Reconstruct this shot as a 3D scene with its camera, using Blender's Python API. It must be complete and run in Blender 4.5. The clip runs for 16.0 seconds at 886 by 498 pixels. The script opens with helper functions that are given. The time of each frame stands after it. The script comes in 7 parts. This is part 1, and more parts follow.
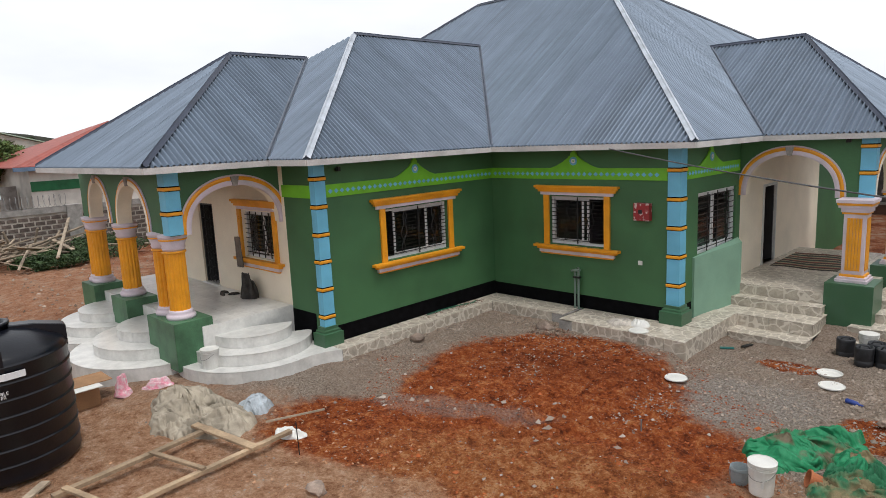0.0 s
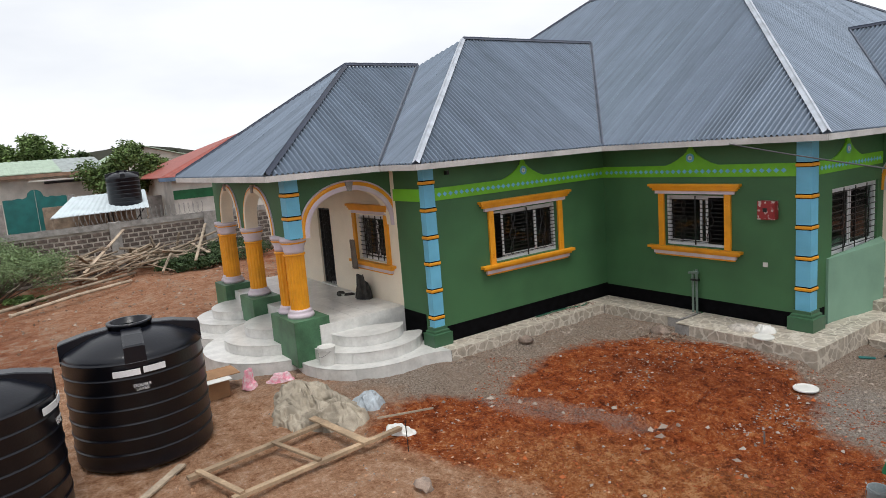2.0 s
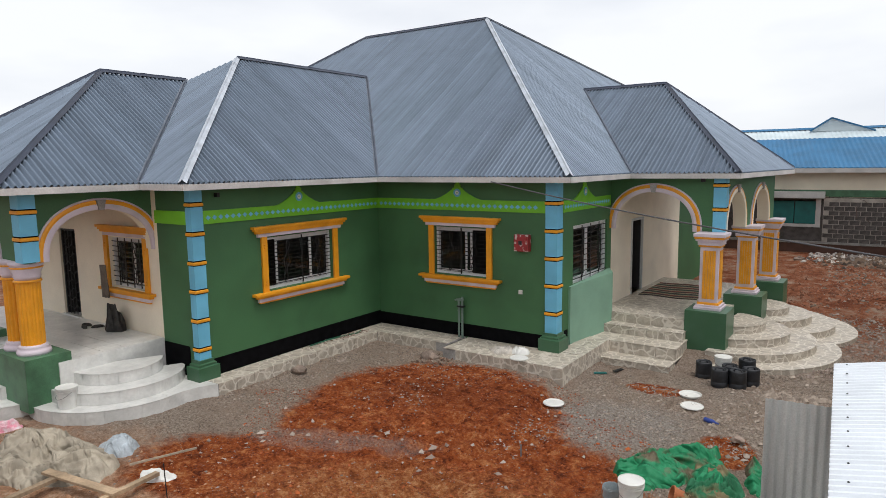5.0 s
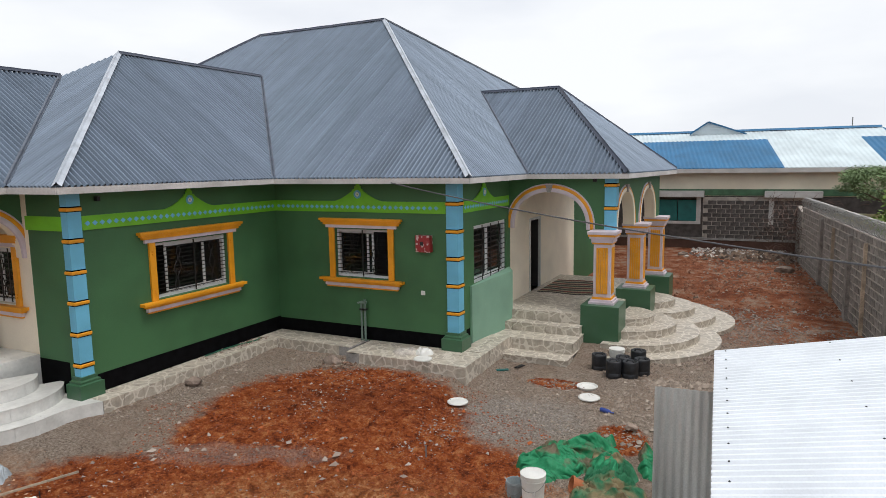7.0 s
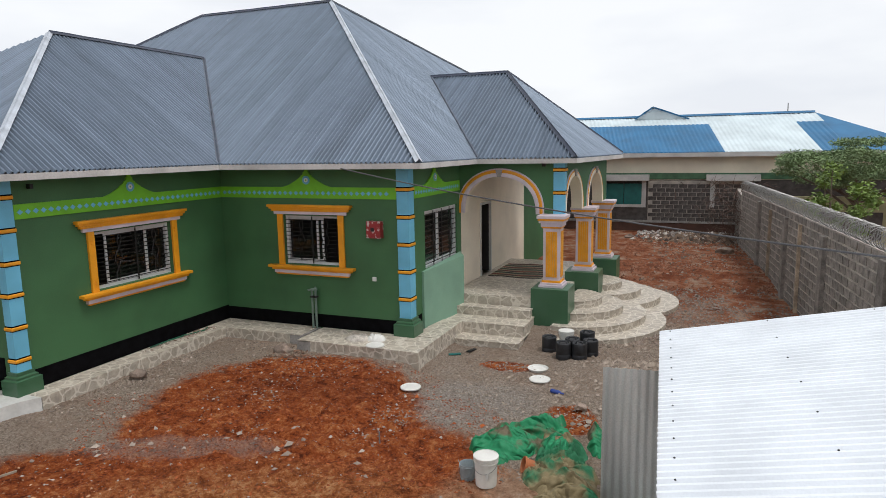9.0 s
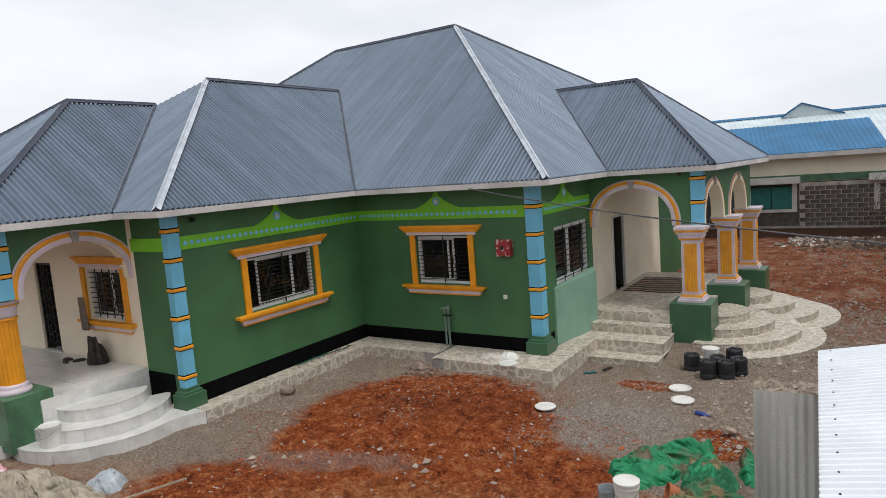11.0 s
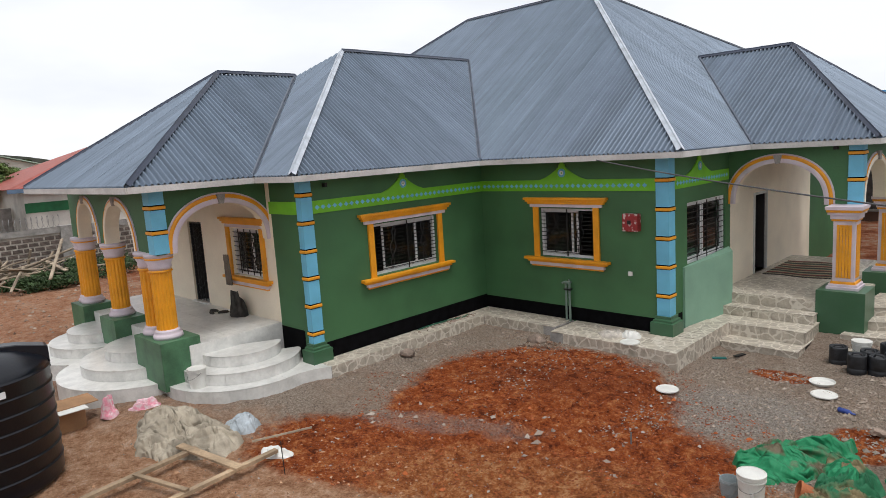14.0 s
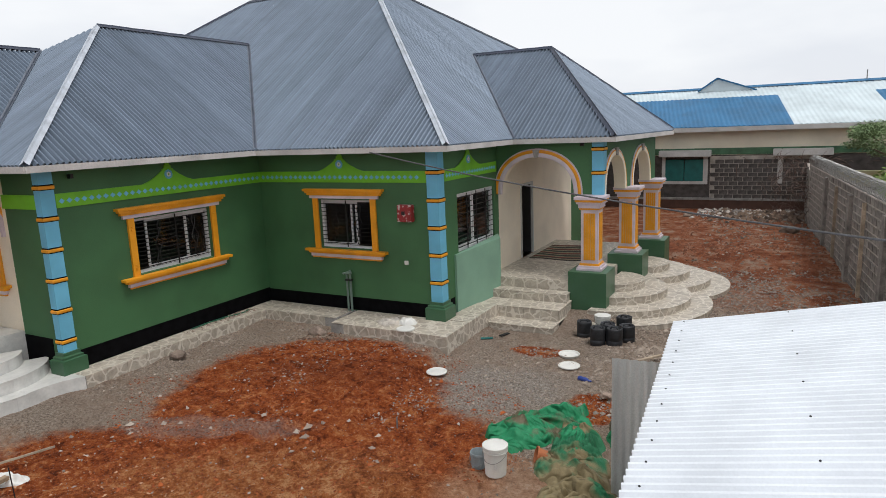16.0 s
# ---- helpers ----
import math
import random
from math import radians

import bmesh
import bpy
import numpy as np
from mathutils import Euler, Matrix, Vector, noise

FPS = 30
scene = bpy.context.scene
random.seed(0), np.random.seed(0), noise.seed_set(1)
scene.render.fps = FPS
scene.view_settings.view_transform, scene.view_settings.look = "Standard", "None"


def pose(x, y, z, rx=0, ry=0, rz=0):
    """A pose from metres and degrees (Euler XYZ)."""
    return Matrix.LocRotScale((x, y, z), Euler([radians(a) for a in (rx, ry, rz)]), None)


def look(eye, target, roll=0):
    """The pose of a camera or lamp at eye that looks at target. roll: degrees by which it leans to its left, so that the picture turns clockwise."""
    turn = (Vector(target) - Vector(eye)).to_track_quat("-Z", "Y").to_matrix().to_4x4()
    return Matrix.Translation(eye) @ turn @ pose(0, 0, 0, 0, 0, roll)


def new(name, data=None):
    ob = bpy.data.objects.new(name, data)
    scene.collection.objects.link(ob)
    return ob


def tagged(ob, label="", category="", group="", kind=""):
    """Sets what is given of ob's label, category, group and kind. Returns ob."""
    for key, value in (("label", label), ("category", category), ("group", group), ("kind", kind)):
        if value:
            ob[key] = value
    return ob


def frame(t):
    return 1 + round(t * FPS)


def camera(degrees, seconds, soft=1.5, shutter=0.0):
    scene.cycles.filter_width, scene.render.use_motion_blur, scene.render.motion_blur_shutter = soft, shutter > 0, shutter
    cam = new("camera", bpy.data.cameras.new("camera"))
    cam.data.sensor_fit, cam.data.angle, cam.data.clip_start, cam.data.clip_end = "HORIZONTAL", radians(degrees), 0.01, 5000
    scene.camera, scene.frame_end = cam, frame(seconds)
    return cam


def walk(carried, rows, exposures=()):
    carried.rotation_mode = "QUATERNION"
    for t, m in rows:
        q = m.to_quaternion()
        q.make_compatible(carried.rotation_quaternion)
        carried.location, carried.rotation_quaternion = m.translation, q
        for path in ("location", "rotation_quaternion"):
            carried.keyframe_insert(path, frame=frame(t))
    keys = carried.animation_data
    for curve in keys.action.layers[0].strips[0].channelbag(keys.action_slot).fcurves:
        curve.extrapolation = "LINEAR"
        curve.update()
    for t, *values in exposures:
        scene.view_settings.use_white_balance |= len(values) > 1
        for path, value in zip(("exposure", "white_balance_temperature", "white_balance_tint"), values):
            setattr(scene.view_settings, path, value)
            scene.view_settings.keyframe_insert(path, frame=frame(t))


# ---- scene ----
cam = camera(68.4, 16.0, soft=0.8)
PATH = [
    (0, (10.452, -12.39, 4.2), (9.065, -10.99, 3.859), -2.6),
    (0.5, (10.474, -12.383, 4.193), (8.953, -11.13, 3.852), -4.3),
    (1, (10.484, -12.411, 4.185), (8.859, -11.292, 3.86), -5.5),
    (1.5, (10.525, -12.383, 4.189), (8.897, -11.268, 3.861), -5.7),
    (2, (10.565, -12.332, 4.207), (8.95, -11.194, 3.892), -4.5),
    (2.5, (10.572, -12.327, 4.191), (9.064, -11.048, 3.89), -2.7),
    (3, (10.555, -12.356, 4.187), (9.134, -10.979, 3.895), -1.7),
    (3.5, (10.509, -12.373, 4.187), (9.187, -10.901, 3.893), -0.7),
    (6, (10.502, -12.311, 4.148), (9.469, -10.614, 3.912), -0.9),
    (6.5, (10.523, -12.269, 4.137), (9.562, -10.532, 3.898), -0.5),
    (7, (10.511, -12.281, 4.152), (9.635, -10.502, 3.896), -0.9),
    (7.5, (10.522, -12.255, 4.136), (9.725, -10.444, 3.847), -0.6),
    (8, (10.506, -12.258, 4.135), (9.788, -10.416, 3.828), -0.6),
    (10.5, (10.512, -12.26, 4.226), (9.569, -10.517, 3.955), -4.0),
    (11, (10.529, -12.273, 4.229), (9.437, -10.615, 3.988), -4.3),
    (11.5, (10.5, -12.288, 4.203), (9.316, -10.691, 3.988), -3.9),
    (12, (10.452, -12.353, 4.197), (9.157, -10.839, 4.019), -4.1),
    (12.5, (10.499, -12.321, 4.192), (9.138, -10.871, 3.975), -3.9),
    (13, (10.451, -12.323, 4.165), (9.114, -10.865, 3.873), -3.2),
    (13.5, (10.463, -12.303, 4.122), (9.102, -10.863, 3.847), -3.7),
    (14, (10.575, -12.19, 4.17), (9.185, -10.783, 3.873), -3.6),
    (14.5, (10.77, -12.1, 4.147), (9.492, -10.584, 3.883), -1.3),
    (15, (10.874, -11.951, 4.172), (9.726, -10.347, 3.842), -2.3),
    (15.5, (11.08, -11.782, 4.179), (10.101, -10.083, 3.786), -1.2),
    (16, (11.149, -11.798, 4.23), (10.225, -10.062, 3.865), -2.3),
]
walk(cam, [(t, look(eye, target, roll)) for t, eye, target, roll in PATH], [(0.0, 0.04), (3.5, 0.0), (8.0, -0.02), (11.0, -0.06), (14.5, 0.03), (15.5, 0.0), (16.0, -0.08)])

# ---- world and light ----
world = bpy.data.worlds.new("overcast_sky")
scene.world = world
world.use_nodes = True
wn, wl = world.node_tree.nodes, world.node_tree.links
wn.clear()
sky = wn.new("ShaderNodeTexSky")
sky.sky_type = "NISHITA"
sky.sun_disc = False
sky.sun_elevation, sky.sun_rotation = radians(70), radians(103)
sky_bg = wn.new("ShaderNodeBackground")
sky_bg.inputs[1].default_value = 0.06
wl.new(sky.outputs[0], sky_bg.inputs[0])
wtc = wn.new("ShaderNodeTexCoord")
wmap = wn.new("ShaderNodeMapping")
wmap.inputs["Scale"].default_value = (1.0, 1.0, 3.2)
wl.new(wtc.outputs["Generated"], wmap.inputs[0])
wnoise = wn.new("ShaderNodeTexNoise")
wnoise.inputs["Scale"].default_value = 2.1
wnoise.inputs["Detail"].default_value = 5
wl.new(wmap.outputs[0], wnoise.inputs["Vector"])
wramp = wn.new("ShaderNodeValToRGB")
wramp.color_ramp.elements[0].position, wramp.color_ramp.elements[0].color = 0.36, (0.83, 0.86, 0.92, 1)
wramp.color_ramp.elements[1].position, wramp.color_ramp.elements[1].color = 0.56, (0.97, 0.99, 1.02, 1)
wl.new(wnoise.outputs[0], wramp.inputs[0])
cloud_bg = wn.new("ShaderNodeBackground")
cloud_bg.inputs[1].default_value = 1.1
wl.new(wramp.outputs[0], cloud_bg.inputs[0])
wmix = wn.new("ShaderNodeMixShader")
wmix.inputs[0].default_value = 0.9
wl.new(sky_bg.outputs[0], wmix.inputs[1])
wl.new(cloud_bg.outputs[0], wmix.inputs[2])
wout = wn.new("ShaderNodeOutputWorld")
wl.new(wmix.outputs[0], wout.inputs[0])

sun_data = bpy.data.lights.new("sun", "SUN")
sun_data.energy, sun_data.angle, sun_data.color = 1.75, radians(16), (1.0, 0.98, 0.95)
sun = new("sun", sun_data)
sun.matrix_world = look((13, -3, 36), (0, 0, 0))

# ---- materials ----
def material(name, base, rough=0.7, metal=0.0, vary=0.12, scale=3.0, fine=60.0, bump=0.15, alt=None, spec=0.5, piece=0.0, streak=0.0):
    """Painted or mineral surface: two scales of tone, fine relief, optional second colour in stains."""
    m = bpy.data.materials.new(name)
    m.use_nodes = True
    n, l = m.node_tree.nodes, m.node_tree.links
    b = n["Principled BSDF"]
    b.inputs["Roughness"].default_value = rough
    b.inputs["Metallic"].default_value = metal
    b.inputs["Specular IOR Level"].default_value = spec
    tc = n.new("ShaderNodeTexCoord")
    big = n.new("ShaderNodeTexNoise")
    big.inputs["Scale"].default_value, big.inputs["Detail"].default_value = scale, 6
    small = n.new("ShaderNodeTexNoise")
    small.inputs["Scale"].default_value, small.inputs["Detail"].default_value = fine, 4
    if streak:
        mp = n.new("ShaderNodeMapping")
        mp.inputs["Scale"].default_value = (1, 1, streak)
        l.new(tc.outputs["Object"], mp.inputs[0])
        l.new(mp.outputs[0], big.inputs["Vector"])
    else:
        l.new(tc.outputs["Object"], big.inputs["Vector"])
    l.new(tc.outputs["Object"], small.inputs["Vector"])
    ramp = n.new("ShaderNodeValToRGB")
    lo = alt if alt else tuple(c * (1 - 2 * vary) for c in base)
    hi = tuple(min(1, c * (1 + vary)) for c in base)
    ramp.color_ramp.elements[0].position, ramp.color_ramp.elements[0].color = 0.32, (*lo, 1)
    ramp.color_ramp.elements[1].position, ramp.color_ramp.elements[1].color = 0.62, (*hi, 1)
    l.new(big.outputs[0], ramp.inputs[0])
    mix = n.new("ShaderNodeMix")
    mix.data_type, mix.blend_type = "RGBA", "MULTIPLY"
    mix.inputs[0].default_value = 1.0
    r2 = n.new("ShaderNodeValToRGB")
    k = 1 - 1.5 * vary
    r2.color_ramp.elements[0].position, r2.color_ramp.elements[0].color = 0.3, (k, k, k, 1)
    r2.color_ramp.elements[1].position, r2.color_ramp.elements[1].color = 0.7, (1, 1, 1, 1)
    l.new(small.outputs[0], r2.inputs[0])
    l.new(ramp.outputs[0], mix.inputs[6])
    l.new(r2.outputs[0], mix.inputs[7])
    last = mix.outputs[2]
    if piece:
        info = n.new("ShaderNodeObjectInfo")
        mr = n.new("ShaderNodeMapRange")
        mr.inputs[3].default_value, mr.inputs[4].default_value = 1 - piece, 1 + piece * 0.6
        l.new(info.outputs["Random"], mr.inputs[0])
        mul = n.new("ShaderNodeMix")
        mul.data_type, mul.blend_type = "RGBA", "MULTIPLY"
        mul.inputs[0].default_value = 1.0
        l.new(last, mul.inputs[6])
        l.new(mr.outputs[0], mul.inputs[7])
        last = mul.outputs[2]
    l.new(last, b.inputs["Base Color"])
    if bump:
        bp = n.new("ShaderNodeBump")
        bp.inputs["Strength"].default_value, bp.inputs["Distance"].default_value = bump, 0.01
        l.new(small.outputs[0], bp.inputs["Height"])
        l.new(bp.outputs[0], b.inputs["Normal"])
    return m


def tile_material():
    """Glazed tile printed with a net of pale veins on a warm grey-beige ground."""
    m = material("cream_stone_tile", (0.47, 0.412, 0.338), 0.4, vary=0.12, scale=6, fine=30, piece=0.06)
    n, l = m.node_tree.nodes, m.node_tree.links
    b = n["Principled BSDF"]
    under = b.inputs["Base Color"].links[0].from_socket
    tc = n.new("ShaderNodeTexCoord")
    warp = n.new("ShaderNodeTexNoise")
    warp.inputs["Scale"].default_value = 7
    l.new(tc.outputs["Object"], warp.inputs["Vector"])
    add = n.new("ShaderNodeMix")
    add.data_type = "VECTOR"
    add.inputs[0].default_value = 0.09
    l.new(tc.outputs["Object"], add.inputs[4])
    l.new(warp.outputs["Color"], add.inputs[5])
    vor = n.new("ShaderNodeTexVoronoi")
    vor.feature = "DISTANCE_TO_EDGE"
    vor.inputs["Scale"].default_value = 5.2
    l.new(add.outputs[1], vor.inputs["Vector"])
    ramp = n.new("ShaderNodeValToRGB")
    ramp.color_ramp.elements[0].position, ramp.color_ramp.elements[0].color = 0.035, (1, 1, 1, 1)
    ramp.color_ramp.elements[1].position, ramp.color_ramp.elements[1].color = 0.085, (0, 0, 0, 1)
    l.new(vor.outputs["Distance"], ramp.inputs[0])
    mix = n.new("ShaderNodeMix")
    mix.data_type = "RGBA"
    mix.inputs[7].default_value = (0.61, 0.555, 0.475, 1)
    l.new(ramp.outputs[0], mix.inputs[0])
    l.new(under, mix.inputs[6])
    l.new(mix.outputs[2], b.inputs["Base Color"])
    return m


M_GREEN = material("green_wall_paint", (0.048, 0.142, 0.055), 0.62, vary=0.10, scale=0.8, fine=45, bump=0.2)
M_SAGE = material("sage_green_paint", (0.21, 0.37, 0.27), 0.6, vary=0.06, scale=1.2, fine=45)
M_DGREEN = material("dark_green_gloss", (0.035, 0.105, 0.05), 0.35, vary=0.15, scale=2.5, fine=50, alt=(0.05, 0.13, 0.07))
M_LGREEN = material("pedestal_green", (0.065, 0.17, 0.085), 0.5, vary=0.16, scale=3, fine=60)
M_LIME = material("lime_paint", (0.16, 0.48, 0.02), 0.55, vary=0.06)
M_BLUE = material("sky_blue_paint", (0.15, 0.47, 0.66), 0.5, vary=0.06, scale=2)
M_ORANGE = material("orange_paint", (0.80, 0.33, 0.012), 0.45, vary=0.07, scale=3)
M_PINK = material("lilac_paint", (0.62, 0.53, 0.58), 0.5, vary=0.06)
M_CREAM = material("cream_wall_paint", (0.84, 0.75, 0.60), 0.6, vary=0.05, scale=1.0, fine=40)
M_BLACK = material("black_bitumen_paint", (0.004, 0.004, 0.005), 0.7, vary=0.3, scale=6, spec=0.06)
M_FASCIA = material("weathered_white_fascia", (0.56, 0.54, 0.52), 0.6, vary=0.10, scale=1.5, fine=30)
M_TILE = tile_material()
M_TILEW = material("white_marbled_tile", (0.66, 0.65, 0.62), 0.28, vary=0.07, scale=4, fine=20, piece=0.06)
M_GROUT = material("dark_grout", (0.20, 0.18, 0.16), 0.9)
M_CONC = material("grey_concrete", (0.34, 0.32, 0.30), 0.9, vary=0.16, scale=4, fine=40, bump=0.5)
M_BLOCK = material("grey_quarry_block", (0.28, 0.25, 0.225), 0.95, vary=0.2, scale=5, fine=35, bump=0.7, piece=0.3)
M_MORTAR = material("pale_mortar", (0.46, 0.41, 0.36), 0.95, vary=0.15, bump=0.5)
M_WHITE = material("white_painted_frame", (0.72, 0.72, 0.73), 0.4, vary=0.05)
M_IRON = material("black_iron", (0.012, 0.012, 0.013), 0.45, vary=0.2)
M_HOSE = material("dark_green_hose", (0.01, 0.10, 0.055), 0.5)
# near-black base: the darkness of the unlit rooms is put into the plaster colour
M_INSIDE = material("plaster_with_room_shade", (0.055, 0.055, 0.06), 0.9)
M_TANK = material("black_polyethylene", (0.004, 0.005, 0.009), 0.3, vary=0.2, scale=3, fine=30, alt=(0.007, 0.008, 0.013), spec=0.4)
M_WOOD = material("raw_timber", (0.42, 0.30, 0.19), 0.85, vary=0.18, scale=2, fine=25, piece=0.25)
M_WOODG = material("grey_weathered_timber", (0.43, 0.34, 0.25), 0.9, vary=0.2, scale=3, fine=25, piece=0.3)
M_REDROOF = material("red_iron_roof", (0.33, 0.085, 0.065), 0.6, vary=0.1)
M_GRNROOF = material("pale_green_iron_roof", (0.37, 0.47, 0.36), 0.6, vary=0.08)
M_BLUEROOF = material("blue_iron_roof", (0.022, 0.145, 0.30), 0.6, vary=0.1, scale=1)
M_PALEROOF = material("pale_blue_iron_roof", (0.58, 0.66, 0.69), 0.5, vary=0.08, scale=1)
M_TEAL = material("teal_paint", (0.012, 0.15, 0.14), 0.5, vary=0.1)
M_GALV = material("galvanised_sheet", (0.62, 0.63, 0.61), 0.5, metal=0.15, vary=0.12, scale=2.5, streak=0.2)
M_SHED = material("bright_zinc_roof", (0.72, 0.75, 0.79), 0.4, metal=0.0, vary=0.04, scale=2)
M_PLASTW = material("white_plastic", (0.72, 0.71, 0.67), 0.4, vary=0.06)
M_JERRY = material("sooty_black_plastic", (0.025, 0.027, 0.032), 0.55, vary=0.3, scale=8)
M_GRNNET = material("green_shade_net", (0.010, 0.21, 0.085), 0.7, vary=0.25, scale=2.0, fine=90, alt=(0.15, 0.12, 0.07))
for e, p in zip([n for n in M_GRNNET.node_tree.nodes if n.type == "VALTORGB"][0].color_ramp.elements, (0.41, 0.48)):
    e.position = p
M_SACK = material("beige_woven_sack", (0.41, 0.355, 0.275), 0.85, vary=0.16, scale=2.6, fine=110, alt=(0.25, 0.215, 0.165))
M_SACKB = material("pale_blue_plastic_sheet", (0.45, 0.50, 0.54), 0.5, vary=0.12)
M_LEAF = material("acacia_foliage", (0.14, 0.22, 0.06), 0.8, vary=0.3, scale=3)
M_LEAFD = material("dark_foliage", (0.06, 0.11, 0.035), 0.8, vary=0.3, scale=3)
M_BARK = material("grey_bark", (0.16, 0.12, 0.09), 0.95, vary=0.2)
M_STONE = material("rubble_stone", (0.33, 0.25, 0.20), 0.95, vary=0.2, scale=8, bump=0.5, piece=0.25)
M_RED = material("red_painted_metal", (0.27, 0.02, 0.022), 0.5, vary=0.2, scale=11, alt=(0.62, 0.50, 0.47))
for e, p in zip([n for n in M_RED.node_tree.nodes if n.type == "VALTORGB"][0].color_ramp.elements, (0.40, 0.44)):
    e.position = p
M_PIPE = material("grey_green_pipe", (0.17, 0.24, 0.20), 0.4)
M_DOOR = material("dark_door", (0.03, 0.028, 0.028), 0.4)
M_CARD = material("brown_cardboard", (0.36, 0.20, 0.10), 0.9)
M_ROSE = material("pink_printed_film", (0.70, 0.25, 0.33), 0.5, scale=14, alt=(0.75, 0.7, 0.7))
M_CLOTH = material("dark_cloth", (0.05, 0.045, 0.04), 0.9, vary=0.3, scale=8)
M_WIRE = material("steel_wire", (0.30, 0.30, 0.29), 0.5, metal=0.6)
M_CABLE = material("grey_cable", (0.07, 0.07, 0.075), 0.45)


def roof_material(name, base, rough=0.48, metal=0.25):
    """Corrugated iron: tone differs a little from sheet to sheet."""
    m = material(name, base, rough, metal=metal, vary=0.035, scale=1.6, fine=25, bump=0.02, spec=0.25)
    n, l = m.node_tree.nodes, m.node_tree.links
    b = n["Principled BSDF"]
    under = b.inputs["Base Color"].links[0].from_socket
    g = n.new("ShaderNodeObjectInfo")
    mr = n.new("ShaderNodeMapRange")
    mr.inputs[3].default_value, mr.inputs[4].default_value = 0.91, 1.08
    l.new(g.outputs["Random"], mr.inputs[0])
    mul = n.new("ShaderNodeMix")
    mul.data_type, mul.blend_type = "RGBA", "MULTIPLY"
    mul.inputs[0].default_value = 1.0
    l.new(under, mul.inputs[6])
    l.new(mr.outputs[0], mul.inputs[7])
    last = mul.outputs[2]
    # weathering runs down the slope; scuffs are short and pale
    uv = n.new("ShaderNodeUVMap")
    for sx, sy, lo, hi, dark, light, mode in ((7.0, 0.35, 0.36, 0.64, 0.87, 1.09, "MULTIPLY"), (26.0, 0.8, 0.40, 0.60, 0.96, 1.03, "MULTIPLY"), (9.0, 1.1, 0.735, 0.76, 0.0, 1.0, "SCUFF")):
        mp = n.new("ShaderNodeMapping")
        mp.inputs["Scale"].default_value = (sx, sy, 1)
        l.new(uv.outputs[0], mp.inputs[0])
        tx = n.new("ShaderNodeTexNoise")
        tx.inputs["Scale"].default_value, tx.inputs["Detail"].default_value = 1.0, 4
        l.new(mp.outputs[0], tx.inputs["Vector"])
        rg = n.new("ShaderNodeMapRange")
        rg.inputs[1].default_value, rg.inputs[2].default_value, rg.inputs[3].default_value, rg.inputs[4].default_value = lo, hi, dark, light
        l.new(tx.outputs[0], rg.inputs[0])
        mx = n.new("ShaderNodeMix")
        mx.data_type = "RGBA"
        if mode == "SCUFF":
            l.new(rg.outputs[0], mx.inputs[0])
            mx.inputs[7].default_value = (0.52, 0.55, 0.60, 1)
        else:
            mx.blend_type = "MULTIPLY"
            mx.inputs[0].default_value = 1.0
            l.new(rg.outputs[0], mx.inputs[7])
        l.new(last, mx.inputs[6])
        last = mx.outputs[2]
    l.new(last, b.inputs["Base Color"])
    return m


M_ROOF = roof_material("blue_grey_corrugated_iron", (0.172, 0.214, 0.272))
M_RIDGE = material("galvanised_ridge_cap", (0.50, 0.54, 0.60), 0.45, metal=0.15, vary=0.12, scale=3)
M_VALLEY = material("dull_valley_sheet", (0.13, 0.15, 0.19), 0.45, metal=0.3, vary=0.1)
M_BLOCKW = material("reddish_grey_block", (0.15, 0.115, 0.098), 0.95, vary=0.25, scale=5, fine=35, bump=0.7, piece=0.35)
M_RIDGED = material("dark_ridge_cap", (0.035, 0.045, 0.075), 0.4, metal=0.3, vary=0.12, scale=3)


def glass_material():
    m = bpy.data.materials.new("window_glass")
    m.use_nodes = True
    b = m.node_tree.nodes["Principled BSDF"]
    b.inputs["Base Color"].default_value = (0.75, 0.85, 0.85, 1)
    b.inputs["Roughness"].default_value = 0.04
    b.inputs["Transmission Weight"].default_value = 1.0
    b.inputs["IOR"].default_value = 1.45
    b.inputs["Specular IOR Level"].default_value = 0.12
    return m


M_GLASS = glass_material()


# ---- mesh helpers ----
def empty(name, at=(0, 0, 0)):
    ob = new(name)
    ob.location = at
    ob.empty_display_size = 0.2
    return ob


def world_of(ob):
    m = ob.matrix_basis.copy()
    return world_of(ob.parent) @ ob.matrix_parent_inverse @ m if ob.parent else m


def link(name, bm, mat, parent=None, label="", smooth=False):
    """Links a bmesh as one mesh object; world coordinates stay as they are under a parent."""
    me = bpy.data.meshes.new(name)
    if smooth:
        for fc in bm.faces:
            fc.smooth = True
    bm.to_mesh(me)
    bm.free()
    me.materials.append(mat)
    ob = new(name, me)
    if parent is not None:
        ob.parent = parent
        ob.matrix_parent_inverse = world_of(parent).inverted()
    if label:
        tagged(ob, label)
    return ob


part = link


def box(bm, x0, x1, y0, y1, z0, z1, bev=0.0):
    r = bmesh.ops.create_cube(bm, size=1.0, matrix=Matrix.Translation(((x0 + x1) / 2, (y0 + y1) / 2, (z0 + z1) / 2)) @ Matrix.Diagonal((x1 - x0, y1 - y0, z1 - z0, 1)))
    if bev:
        es = {e for v in r["verts"] for e in v.link_edges}
        bmesh.ops.bevel(bm, geom=list(es), offset=bev, segments=2, affect="EDGES", profile=0.7)
    return bm


def boxes(*specs, bev=0.0):
    bm = bmesh.new()
    for s in specs:
        box(bm, *s, bev=bev)
    return bm


